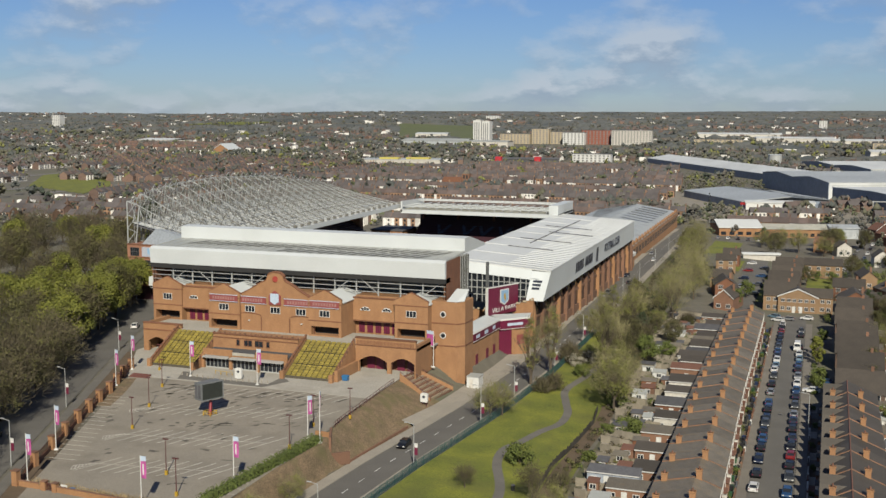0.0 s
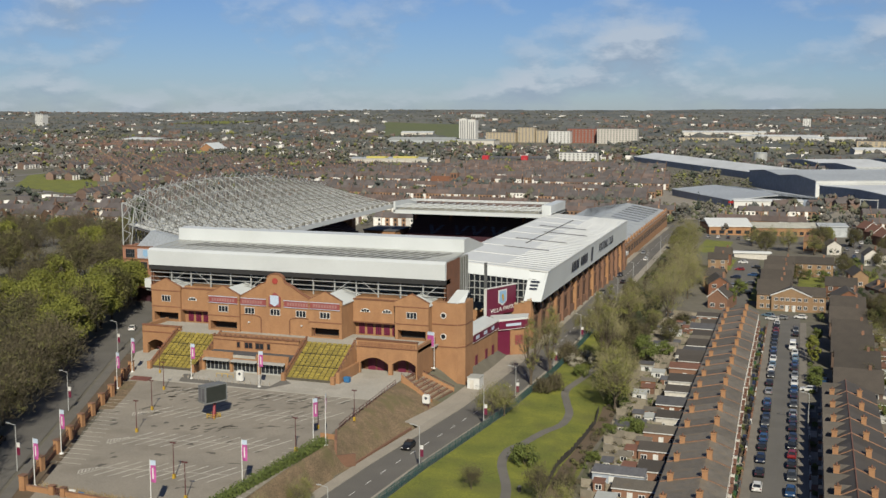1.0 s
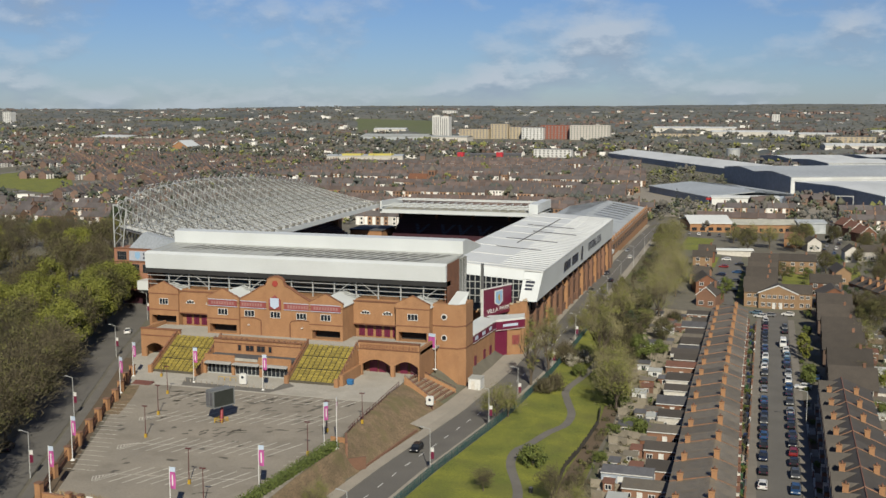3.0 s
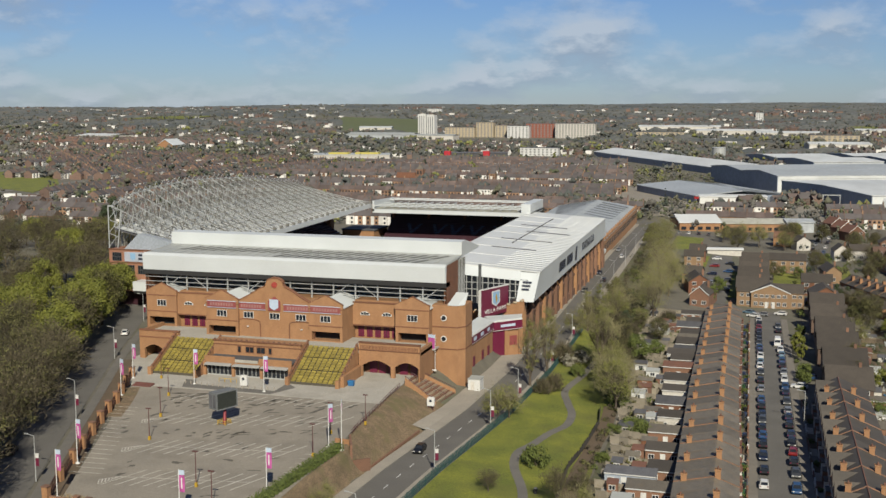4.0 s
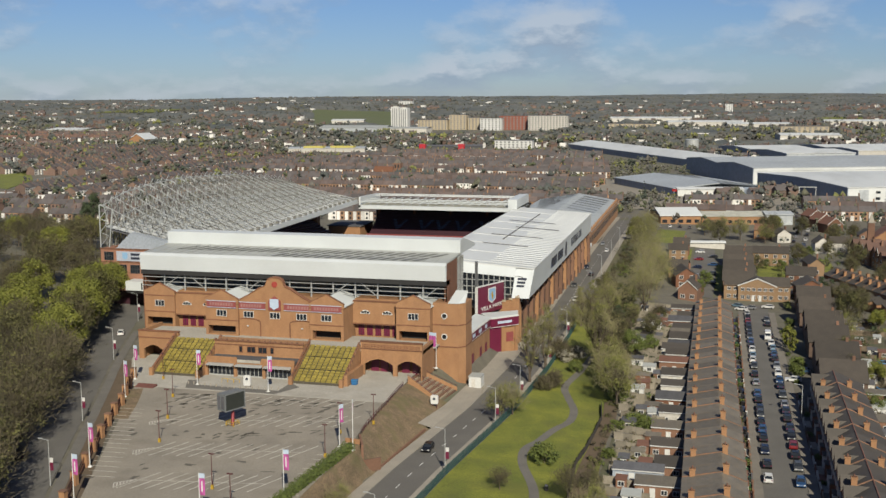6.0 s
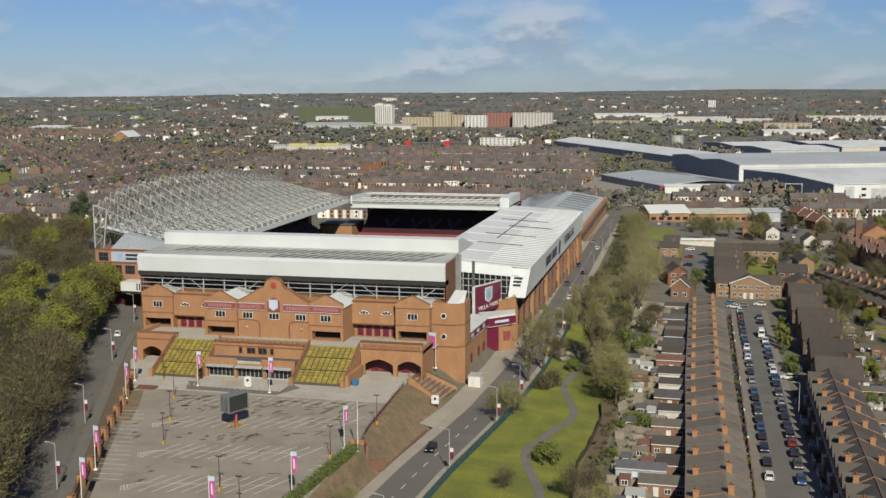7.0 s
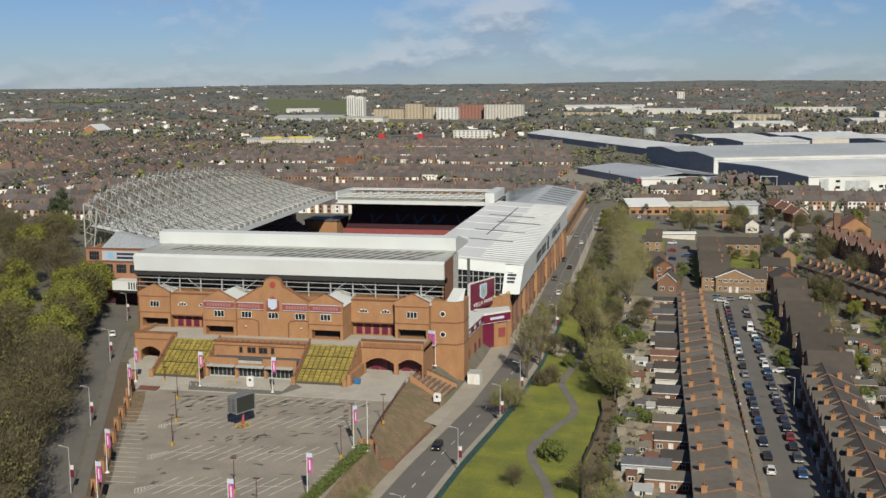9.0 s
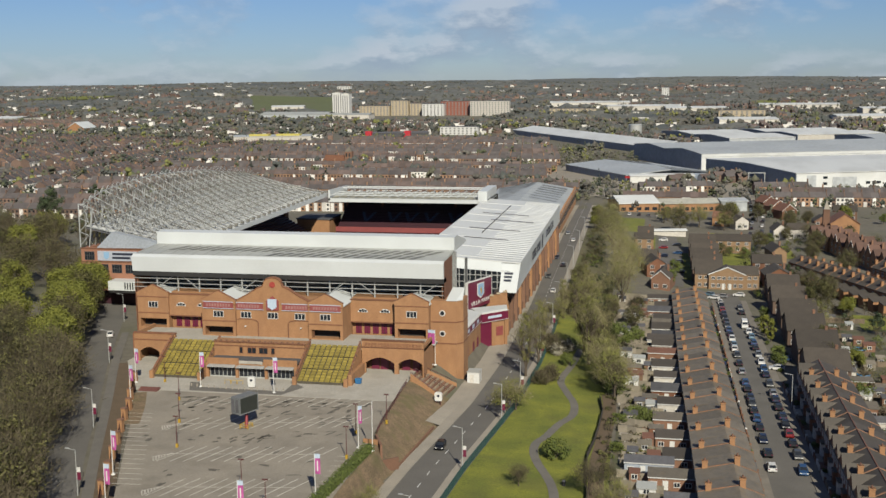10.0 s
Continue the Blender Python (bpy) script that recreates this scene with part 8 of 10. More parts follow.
# trees of the roadside park
for kind, x, y, k in (("poplar", 19.6, 8, 1.0), ("poplar", 21.5, 20, 1.05), ("khaki", 19.2, -24, 0.62), ("khaki", 20.8, -20, 0.6), ("poplar", 34.2, 25, 1.15), ("poplar", 35.6, 28.5, 1.05), ("poplar", 32.0, 38, 0.95), 
                      ("khaki", 42.2, -5, 1.0), ("khaki", 40.5, 4, 0.8), ("khaki", 38.5, 14, 0.8), ("khaki", 37, 24, 0.8), ("green", 42, 42, 1.1), ("dull", 36, 52, 0.8), ("big", 40.0, 104, 0.78), ("poplar", 26.3, 78, 0.9), ("poplar", 23.0, 77, 0.75), ("poplar", 28.0, 104, 0.8), ("dull", 109, 129, 0.75), ("lime2", 112, 108, 0.6), ("dull", 106, 150, 0.6), ("ever", 104, 172, 0.6), ("lime2", 90, 352, 0.8), ("dull", 84, 344, 0.7), ("khaki", 62, 345, 0.7), ("dull", 56, 340, 0.6), ("green", 88, 222, 0.7), ("green", 82, 228, 0.6), ("dull", 78, 215, 0.6), ("dull", 96, 245, 0.7), ("ever", 118, 330, 0.9), ("lime2", 148, 345, 0.8), ("big", 38.0, 130, 0.72), ("big", 41.0, 152, 0.72),
                      ("big", 37.0, 172, 0.72), ("big", 34.0, 195, 0.72), ("big", 32.0, 220, 0.78), ("big", 29.0, 245, 0.78), ("big", 28.0, 270, 0.78), ("khaki", 30, 92, 0.9), ("khaki", 26, 110, 0.7), ("ever", 33, 88, 0.6), ("dull", 24, 132, 0.6), ("khaki", 40, 180, 0.9),
                      ("khaki", 21.5, 66, 0.7), ("khaki", 24, 84, 0.6), ("bare1", 40.0, -66, 0.5), ("bare2", 42.4, -58, 0.42), ("khaki", 45, -75, 0.6), ("lime2", 20, 285, 0.6), ("lime2", 19, 320, 0.7), ("dull", 21, 300, 0.7),
                      ("gbush", 32.6, -48, 1.6), ("gbush", 31.5, -46.5, 0.9), ("bare2", 27.2, -64.5, 0.36), ("bush", 24, 2, 1.1), ("bush", 26, 5, 1.3), ("blossom", 25, 31.5, 1.2), ("bush", 22.8, 35, 1.6), ("blossom", 27.3, 36.5, 1.2), ("gbush", 29, 22, 1.2),
                      ("gbush", 44, -40, 0.9), ("gbush", 44, -22, 1.0), ("khaki", 3.6, -84, 0.42), ("khaki", 2.2, -96, 0.45),
                      ("cypress", 83.6, 77, 1.0), ("cypress", 84.6, 70, 1.05), ("cypress", 83.2, 84, 0.7), ("green", 85.2, 100, 0.6), ("gbush", 84.8, 50, 1.5), ("gbush", 84.6, 44, 1.3), ("green", 71.0, 166, 0.8), ("green", 56, 150, 0.9), ("green", 58, 172, 0.9), ("dull", 62, 300, 0.9), ("khaki", 72, 320, 0.9),
                      ("khaki", 84, 310, 0.8), ("dull", 88, 330, 0.9), ("khaki", 54, 330, 0.7), ("green", 100, 250, 1.0), ("dull", 104, 110, 0.9), ("green", 104, 130, 0.8), ("khaki", 101, 92, 0.7), ("ever", 100, 165, 0.8), ("lime2", 103, 40, 0.5),
                      ("green", 100, 10, 0.7), ("dull", 98, 60, 0.6), ("gbush", 52, -20, 1.3), ("gbush", 50, -18.5, 1.4), ("gbush", 47.5, -19, 1.4), ("green", 46, 52, 0.7), ("dull", 45, 70, 0.6), ("bush", 45.5, 100, 1.5)):
    plant(kind, x, y, k)
# undergrowth between the lawn and the gardens
for i in range(19):
    y = 0 + i * 5.6
    plant(("gbush", "bush", "bush", "dull", "gbush", "khaki")[i % 6], along(PARK_EDGE, y) + rng.uniform(-1.5, 1.2), y + rng.uniform(-2, 2), (1.4, 1.5, 1.2, 0.36, 1.1, 0.4)[i % 6] * rng.uniform(0.8, 1.2))
for i in range(24):
    # hedges and shrubs of the front gardens
    y = -70 + i * 7.6
    plant("gbush", along(STREET, y) + (-rng.uniform(6.6, 7.4) if i % 2 else rng.uniform(6.8, 7.6)), y, rng.uniform(0.4, 0.62), G)
# rough strip and dark board fence between the lawn and the gardens
trail("verge", [(42.2, -90), (41.4, -66), (40.7, -50), (41.1, -34), (41.5, -16), (40.6, -2)], 1.5, 0.1, SOIL, "rough brown strip behind the lawn's fence", "verge", 3)
FENCE = [(40.4, -78), (39.7, -66), (39.0, -55.5), (38.5, -46.2), (39.3, -37.6), (39.7, -28.3), (40.0, -16.3), (38.7, -5.5)]
for (xa, ya), (xb, yb) in zip(FENCE, FENCE[1:]):
    fn = thing("fence", xa, ya, land(xa, ya), "weathered board fence edging the lawn, shade painted in", "fence", "lawn fence bays")
    n = 4
    for k in range(n):
        x, y, x2, y2 = lerp(xa, xb, k / n), lerp(ya, yb, k / n), lerp(xa, xb, (k + 1) / n), lerp(ya, yb, (k + 1) / n)
        za, zb = land(x, y), land(x2, y2)
        h = 1.1 + 0.12 * (k % 3)
        s = Shape()
        s.prism([(x, y + 0.1, za - 0.1), (x2, y2 - 0.1, zb - 0.1), (x2, y2 - 0.1, zb + h), (x, y + 0.1, za + h)], (0.08, 0, 0))
        s.put("board", SHADE_WOOD, fn)
        s = Shape()
        s.box(x - 0.04, x + 0.12, y - 0.08, y + 0.08, za - 0.2, za + 1.45)
        s.put("post", SHADE_WOOD, fn)
# gardens and yards east and north of the street
rng = random.Random(77)
TAKEN = [(-20, 20, 160), (60, 91, 145, 285), (82, 97, -130, 130), (54, 70, -130, 125), (44, 56, 225, 330)]
done = 0
while done < 30:
    x, y = rng.uniform(58, 170), rng.uniform(-60, 400)
    if x > 100 + (y + 60) * 0.24 + 6 or any(len(q) == 4 and q[0] < x < q[1] and q[2] < y < q[3] for q in TAKEN) or 69 < x < 83 or (y > 375 and x < 105):
        continue
    plant(rng.choice(("dull", "dull", "bare2", "ever", "green", "gbush", "dull", "bare1", "bare2")), x, y, rng.uniform(0.45, 0.8))
    done += 1

# small trees and shrubs of the back gardens, too many to count
def clump(s, x, y, h, r, k, n):
    z = land(x, y)
    s.rod((x, y, z - 0.2), (x, y, z + h * 0.5), 0.09, 0.05, 4, 4)
    lobes = [Vector((rng.gauss(0, r * 0.45), rng.gauss(0, r * 0.45), h * rng.uniform(0.35, 0.85))) for _ in range(5)]
    for _ in range(n):
        c = rng.choice(lobes)
        v = Vector((rng.gauss(0, 1), rng.gauss(0, 1), rng.gauss(0, 1))).normalized() * r * 0.5 * rng.uniform(0.5, 1.1)
        p = Vector((x, y, z)) + c + v
        p.z = max(p.z, z + 0.1)
        e = (v + Vector((0, 0, 0.2))).normalized()
        a = e.orthogonal().normalized() * rng.uniform(0.12, 0.26)
        b = e.cross(a).normalized() * rng.uniform(0.08, 0.18)
        s.face([p - a, p - b, p + a, p + b], k)


rng = random.Random(91)
growth = Shape()
for _ in range(230):
    x, y = rng.uniform(97, 128), rng.uniform(-40, 215)
    if x > 128 - max(0, y - 90) * 0.3:
        continue
    h = rng.uniform(1.2, 4.6)
    clump(growth, x, y, h, h * rng.uniform(0.4, 0.6), rng.choice((0, 0, 1, 2, 2, 3)), 150 if h > 2.5 else 80)
for _ in range(150):
    x, y = rng.uniform(43.5, 52), rng.uniform(-70, 118)
    h = rng.uniform(0.8, 2.2)
    clump(growth, x, y, h, h * rng.uniform(0.4, 0.7), rng.choice((0, 0, 1, 2, 3)), 60)
for _ in range(60):
    x, y = rng.uniform(84, 97), rng.uniform(128, 260)
    h = rng.uniform(1.5, 5.0)
    clump(growth, x, y, h, h * 0.5, rng.choice((0, 0, 1, 2, 3)), 130)
for _ in range(170):
    y = rng.uniform(4, 150)
    x = rng.uniform(max(lane_x(y) + 8, along([(4, 39.5), (40, 37), (62, 33), (80, 25), (150, 24)], y)), along(PARK_EDGE, y) + 1)
    h = rng.uniform(1.2, 4.2)
    clump(growth, x, y, h, h * rng.uniform(0.4, 0.6), rng.choice((0, 0, 1, 2, 2, 3, 3)), 150 if h > 2.5 else 90)
for _ in range(40):
    y = rng.uniform(-66, 0)
    clump(growth, rng.uniform(40.2, 42.6), y, rng.uniform(0.4, 1.3), rng.uniform(0.4, 0.9), rng.choice((0, 2, 2, 2, 0)), 60)
for _ in range(120):
    # scrub along the road's far verge
    y = rng.uniform(165, 335)
    h = rng.uniform(1.0, 4.0)
    clump(growth, lane_x(y) + rng.uniform(9, 17), y, h, h * rng.uniform(0.45, 0.7), rng.choice((0, 0, 1, 2, 2, 3)), 110)
for _ in range(110):
    # gardens before the depot
    x, y = rng.uniform(92, 130), rng.uniform(205, 345)
    if abs(x - along([(240, 92), (272, 96), (356, 104.5)], y)) > 7:
        h = rng.uniform(1.2, 4.5)
        clump(growth, x, y, h, h * rng.uniform(0.4, 0.6), rng.choice((0, 0, 1, 2, 3)), 110)
tagged(growth.put("garden_growth", [LEAF_OLIVE, LEAF_GREEN, TWIG, LEAF_DARK, BARK]), "shrubs and small trees of gardens and park edge", "shrubs", kind="stuff")

# ---- the town beyond ----
rng = random.Random(33)
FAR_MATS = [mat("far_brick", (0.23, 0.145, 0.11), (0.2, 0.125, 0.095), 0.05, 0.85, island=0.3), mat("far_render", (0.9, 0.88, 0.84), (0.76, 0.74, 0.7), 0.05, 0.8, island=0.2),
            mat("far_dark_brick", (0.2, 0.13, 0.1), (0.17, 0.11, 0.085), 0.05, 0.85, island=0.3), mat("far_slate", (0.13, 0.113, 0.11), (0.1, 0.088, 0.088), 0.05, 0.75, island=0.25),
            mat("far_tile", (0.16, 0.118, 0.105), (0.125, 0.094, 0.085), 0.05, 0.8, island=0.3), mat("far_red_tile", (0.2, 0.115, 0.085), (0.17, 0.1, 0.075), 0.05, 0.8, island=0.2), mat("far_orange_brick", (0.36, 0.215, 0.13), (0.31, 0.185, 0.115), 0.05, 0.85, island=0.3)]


def far_house(s, x, y, w, d, h, turn, wall_k, roof_k, stack=True, pale_ends=True):
    """A gabled house, ridge along its own x."""
    z = land(x, y) - 0.3
    c, sn = math.cos(turn), math.sin(turn)

    def q(a, b, e):
        return (x + a * c - b * sn, y + a * sn + b * c, z + e)
    r = h + d * 0.32
    a, b = w / 2, d / 2
    end_k = wall_k if wall_k != 1 or (pale_ends and int(x * 3 + y) % 2) else 2
    s.face([q(-a, -b, 0), q(a, -b, 0), q(a, -b, h), q(-a, -b, h)], wall_k)
    s.face([q(a, b, 0), q(-a, b, 0), q(-a, b, h), q(a, b, h)], wall_k)
    s.face([q(a, -b, 0), q(a, b, 0), q(a, b, h), q(a, 0, r), q(a, -b, h)], end_k)
    s.face([q(-a, b, 0), q(-a, -b, 0), q(-a, -b, h), q(-a, 0, r), q(-a, b, h)], end_k)
    s.face([q(-a, -b - 0.3, h - 0.1), q(a, -b - 0.3, h - 0.1), q(a, 0, r + 0.1), q(-a, 0, r + 0.1)], roof_k)
    s.face([q(a, b + 0.3, h - 0.1), q(-a, b + 0.3, h - 0.1), q(-a, 0, r + 0.1), q(a, 0, r + 0.1)], roof_k)
    if stack:
        stack_k = 6 if (int(x * 7) + int(y * 3)) % 4 == 0 else 2
        # party wall across the roof with a stack on it
        for b0, b1 in ((-b, 0.0), (0.0, b)):
            lo, hi = (h, r) if b0 < 0 else (r, h)
            s.face([q(a - 0.2, b0, lo + 0.45), q(a + 0.2, b0, lo + 0.45), q(a + 0.2, b1, hi + 0.45), q(a - 0.2, b1, hi + 0.45)], 2)
            s.face([q(a - 0.2, b1, hi), q(a - 0.2, b0, lo), q(a - 0.2, b0, lo + 0.45), q(a - 0.2, b1, hi + 0.45)], 2)
        for b0, b1, a0, a1 in ((-0.45, 0.45, a - 0.4, a + 0.4),):
            lo, hi = r - 0.4, r + 1.9
            s.face([q(a0, b0, lo), q(a1, b0, lo), q(a1, b0, hi), q(a0, b0, hi)], stack_k)
            s.face([q(a1, b0, lo), q(a1, b1, lo), q(a1, b1, hi), q(a1, b0, hi)], stack_k)
            s.face([q(a0, b1, lo), q(a0, b0, lo), q(a0, b0, hi), q(a0, b1, hi)], stack_k)
            s.face([q(a0, b0, hi), q(a1, b0, hi), q(a1, b1, hi), q(a0, b1, hi)], stack_k)


def far_windows(s, x, y, w, d, h, turn):
    z = land(x, y) - 0.3
    c, sn = math.cos(turn), math.sin(turn)
    for e0 in (0.9, 3.4):
        for k in (-0.28, 0.22):
            a, b = k * w - 0.55, -d / 2 - 0.06
            s.face([(x + u * c - b * sn, y + u * sn + b * c, z + e) for u, e in ((a, e0), (a + 1.2, e0), (a + 1.2, e0 + 1.3), (a, e0 + 1.3))], 0)


def in_view(x, y, m=0):
    d = y + 245
    return 70 - 0.96 * d - m < x < 72 + 0.24 * d + m


BLOCKED = [(-140, 30, 30, 235), (-62, 24, 215, 416), (-10, 60, 840, 960), (-75, 20, 940, 1060), (-130, -20, 1040, 1160), (-175, -70, 1140, 1260), (-5, 420, 700, 1000), (60, 420, 610, 700), (115, 420, 490, 640), (100, 420, 960, 1240), (-34, 84, 530, 700), (24, 104, 362, 406), (-470, -330, 960, 1110), (-330, -180, 1080, 1240), (-700, -250, 1640, 1960), (20, 200, -400, 345), (4, 26, -400, 420), (-62, 26, 215, 416), (-640, -480, 470, 640), (-770, -640, 620, 800)]


def on_hill_field(x, y):
    """The long green field on the slope beyond the towers."""
    return 1990 < y < 2760 and -0.398 < (x - 70) / (y + 245) < -0.312


def free(x, y):
    return not on_hill_field(x, y) and not any(a < x < b and c < y < d for a, c_, c, d, b in ((v[0], 0, v[2], v[3], v[1]) for v in BLOCKED))


# streets of terraces behind the stadium
rowhouses, rowglass = Shape(), Shape()


def terrace_row(ax, ay, bx, by, roof, gap=0.015, walls=(0, 6, 1, 6, 1, 6, 0)):
    """Houses side by side from a to b, fronts to the right of that line."""
    p, e = Vector((ax, ay)), Vector((bx - ax, by - ay))
    n = int(e.length / 5.0)
    turn = math.atan2(e.y, e.x)
    d = e.normalized()
    front = Vector((d.y, -d.x))
    skip = 0
    for i in range(n):
        c = p + d * (5.0 * i)
        x, y = c.x, c.y
        if skip > 0:
            skip -= 1
            continue
        if rng.random() < gap:
            skip = rng.choice((1, 2, 3))
            continue
        if not (in_view(x, y, 30) and free(x, y)):
            continue
        if rng.random() < 0.03:
            roof = 3 if roof == 4 else 4
        far_house(rowhouses, x, y, 5.0, 8.6, 5.6, turn, rng.choice(walls), roof, i % 2 == 0, False)
        far_windows(rowglass, x, y, 5.0, 8.6, 5.6, turn)
        z = land(x, y) - 0.3
        if rng.random() < 0.6:
            # pale bay beside the door
            h = rng.choice((5.2, 5.2, 2.9))
            c0 = c + front * 4.2 - d * 2.0
            q = [c0, c0 + front * 0.8, c0 + front * 0.8 + d * 1.9, c0 + d * 1.9]
            rowhouses.prism([(v.x, v.y, z) for v in q], (0, 0, h), 1)
        if rng.random() < 0.5:
            # back wing
            c0 = c - front * 4.2 - d * 0.4
            q = [c0, c0 - front * 5, c0 - front * 5 + d * 2.6, c0 + d * 2.6]
            rowhouses.prism([(v.x, v.y, z) for v in q], (0, 0, rng.choice((3.0, 4.8))), rng.choice((0, 1, 2, 3, 6)))


# streets running across the view: back to back, a wider road now and then
y0, k = 432.0, 0
while y0 < 1050:
    west = -330 - (y0 - 262) * 0.12
    terrace_row(west, y0 - 6, 2 if y0 < 460 else -6 - (y0 - 440) * 0.1, y0 + 8, 3 if k % 4 else 4, 0.04, (0, 6, 1, 1, 6, 1, 0) if k % 3 else (6, 6, 0, 6, 1))
    y0 += (25, 26, 62, 25, 44, 25, 74, 25, 26, 48, 25)[k % 11]
    k += 1
# oblique streets close behind the far stand
for x0, x1 in ((-168, -192), (-196, -220), (-236, -262), (-262, -288)):
    terrace_row(x0, 300, x1, 412, 3 if x0 % 3 else 4, 0.02, (0, 2, 1, 6))
for y0 in (352, 390):
    terrace_row(-160, y0, -40, y0 + 8, 3, 0.04, (0, 6, 1, 6))
# streets running away from it further over
for k in range(15):
    x0 = -372 - (k // 2) * 56 - (k % 2) * 23
    terrace_row(x0, 430 + k * 10, x0 - 40, 985 + k * 8, 3 if k % 3 else 4, 0.06, (0, 2, 1, 1, 1, 1, 1))
FAR_ROAD = mat("pale_worn_asphalt", (0.24, 0.23, 0.215), (0.2, 0.19, 0.18), 0.05, 0.9)
for k in range(7):
    x0 = -372 - k * 56 + 15
    trail("road", [(x0, 430 + k * 20), (x0 - 20, 700 + k * 18), (x0 - 40, 985 + k * 16)], 4.5, 0.1, FAR_ROAD, "pale asphalt street between terraces", "road", 12)
trail("road", [(-440, 560), (-735, 920), (-1010, 1250)], 6.5, 0.15, FAR_ROAD, "long pale street climbing between white houses", "road", 12)
# long street climbing to the west, pale houses on both sides
for o in (-13, 13):
    terrace_row(-470 + o, 600 + o, -1000 + o, 1240 + o, 4, 0.02, (1, 1, 1, 6, 0))
for k in range(5):
    terrace_row(-1090 - k * 30, 1290 + k * 44, -830 - k * 10, 1320 + k * 44, 5, 0.03, (1, 1, 6, 0))
for y0 in (300, 330, 356, 392):
    # low houses between the wooded park and the terraces
    terrace_row(-420, y0 - 10, -200, y0 + 4, 3, 0.2, (0, 6, 2, 2))
BLOCKED += [(88, 112, 395, 560)]
terrace_row(32, 412, 86, 412, 4)
terrace_row(60, 440, 86, 440, 3)
terrace_row(116, 418, 300, 426, 3, 0.06)
terrace_row(40, 474, 92, 486, 3, 0.08)
terrace_row(114, 480, 150, 486, 3, 0.1)
terrace_row(128, 448, 230, 450, 4)
tagged(rowhouses.put("terrace_rows", FAR_MATS), "rows of brick terraces with dark slate roofs", "houses", kind="stuff")
tagged(rowglass.put("terrace_windows", [GLASS]), "dark windows of the distant terraces", "windows", kind="stuff")

# suburbs further out: streets of semis in many directions
sub = Shape()
n = 0
while n < 9500:
    d = 420 + 3700 * rng.random() ** 1.5
    a = rng.uniform(-0.26, 0.8)
    x, y = 70 - math.tan(a) * d, d - 245
    if not in_view(x, y, 40) or not free(x, y) or (y < 1040 and -800 < x < 60) or (y < 520 and x > 24):
        n += 1
        continue
    cell = (int(x // 160), int(y // 160))
    cr = random.Random(cell[0] * 91 + cell[1] * 7 + 3)
    if cr.random() < 0.1 + d / 8500 + (0.3 if d > 1900 and x < -500 else 0.12 if d > 1900 else 0):
        n += 1
        continue
    turn = cr.uniform(-0.6, 0.6)
    ca, sa = math.cos(turn), math.sin(turn)
    # snap to streets inside the cell
    u, v = x * ca + y * sa, -x * sa + y * ca
    v = round(v / 26) * 26 + rng.choice((-5, 5))
    u = round(u / 9.5) * 9.5
    x, y = u * ca - v * sa, u * sa + v * ca
    wall = rng.choice((2, 1, 2, 1, 0, 1, 1, 2) if d < 2000 else (2, 2, 0, 1, 2, 0, 2))
    far_house(sub, x, y, rng.uniform(6, 9) * (1 + max(0, d - 1800) / 4000), rng.uniform(7, 9), rng.uniform(4.8, 5.8) + max(0, d - 1800) / 900, turn, wall, rng.choice((4, 4, 3, 4, 3, 3, 3)), rng.random() < 0.6)
    n += 1
for _ in range(520):
    d = 900 + 3300 * rng.random() ** 1.4
    a = rng.uniform(-0.26, 0.8)
    x, y = 70 - math.tan(a) * d, d - 245
    if in_view(x, y, 40) and free(x, y) and (y > 1040 or x < -370 or x > 70):
        k = 1 + d / 2500
        z = land(x, y)
        w, e = rng.uniform(3, 11) * k, rng.uniform(3, 6) * k
        sub.box(x, x + w, y, y + e, z - 0.5, z + rng.uniform(3, 6.5), 1)
for _ in range(70):
    # low pale sheds behind the park
    x, y = rng.uniform(-490, -325), rng.uniform(395, 540)
    if in_view(x, y, 20) and free(x, y):
        sub.box(x, x + rng.uniform(5, 16), y, y + rng.uniform(4, 8), -8, -7 + rng.uniform(2.6, 4.5), rng.choice((1, 1, 1, 3, 4)))
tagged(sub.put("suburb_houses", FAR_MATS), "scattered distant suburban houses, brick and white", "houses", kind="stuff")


def far_tree(s, x, y, h, r, k):
    """A distant crown: several uneven lumps of foliage with gaps between them."""
    z = land(x, y)
    for i in range(8 if y < 1000 else 6 if y < 2200 else 4):
        u, v = rng.random() * 6.283, rng.uniform(-0.7, 1)
        rr = math.sqrt(max(0, 1 - v * v)) * r * rng.uniform(0.3, 0.9)
        c = (x + math.cos(u) * rr, y + math.sin(u) * rr, z + h * 0.52 + v * h * 0.4)
        q = r * rng.uniform(0.3, 0.55)
        n = len(s.v)
        for d in ((1, 0, 0), (-0.5, 0.87, 0), (-0.5, -0.87, 0), (0, 0, 1), (0, 0, -0.8)):
            e = q * rng.uniform(0.6, 1.25)
            s.v.append((c[0] + d[0] * e, c[1] + d[1] * e, c[2] + d[2] * e))
        for i0, i1 in ((0, 1), (1, 2), (2, 0)):
            s.f += [(n + i0, n + i1, n + 3), (n + i1, n + i0, n + 4)]
            s.k += [k, k]


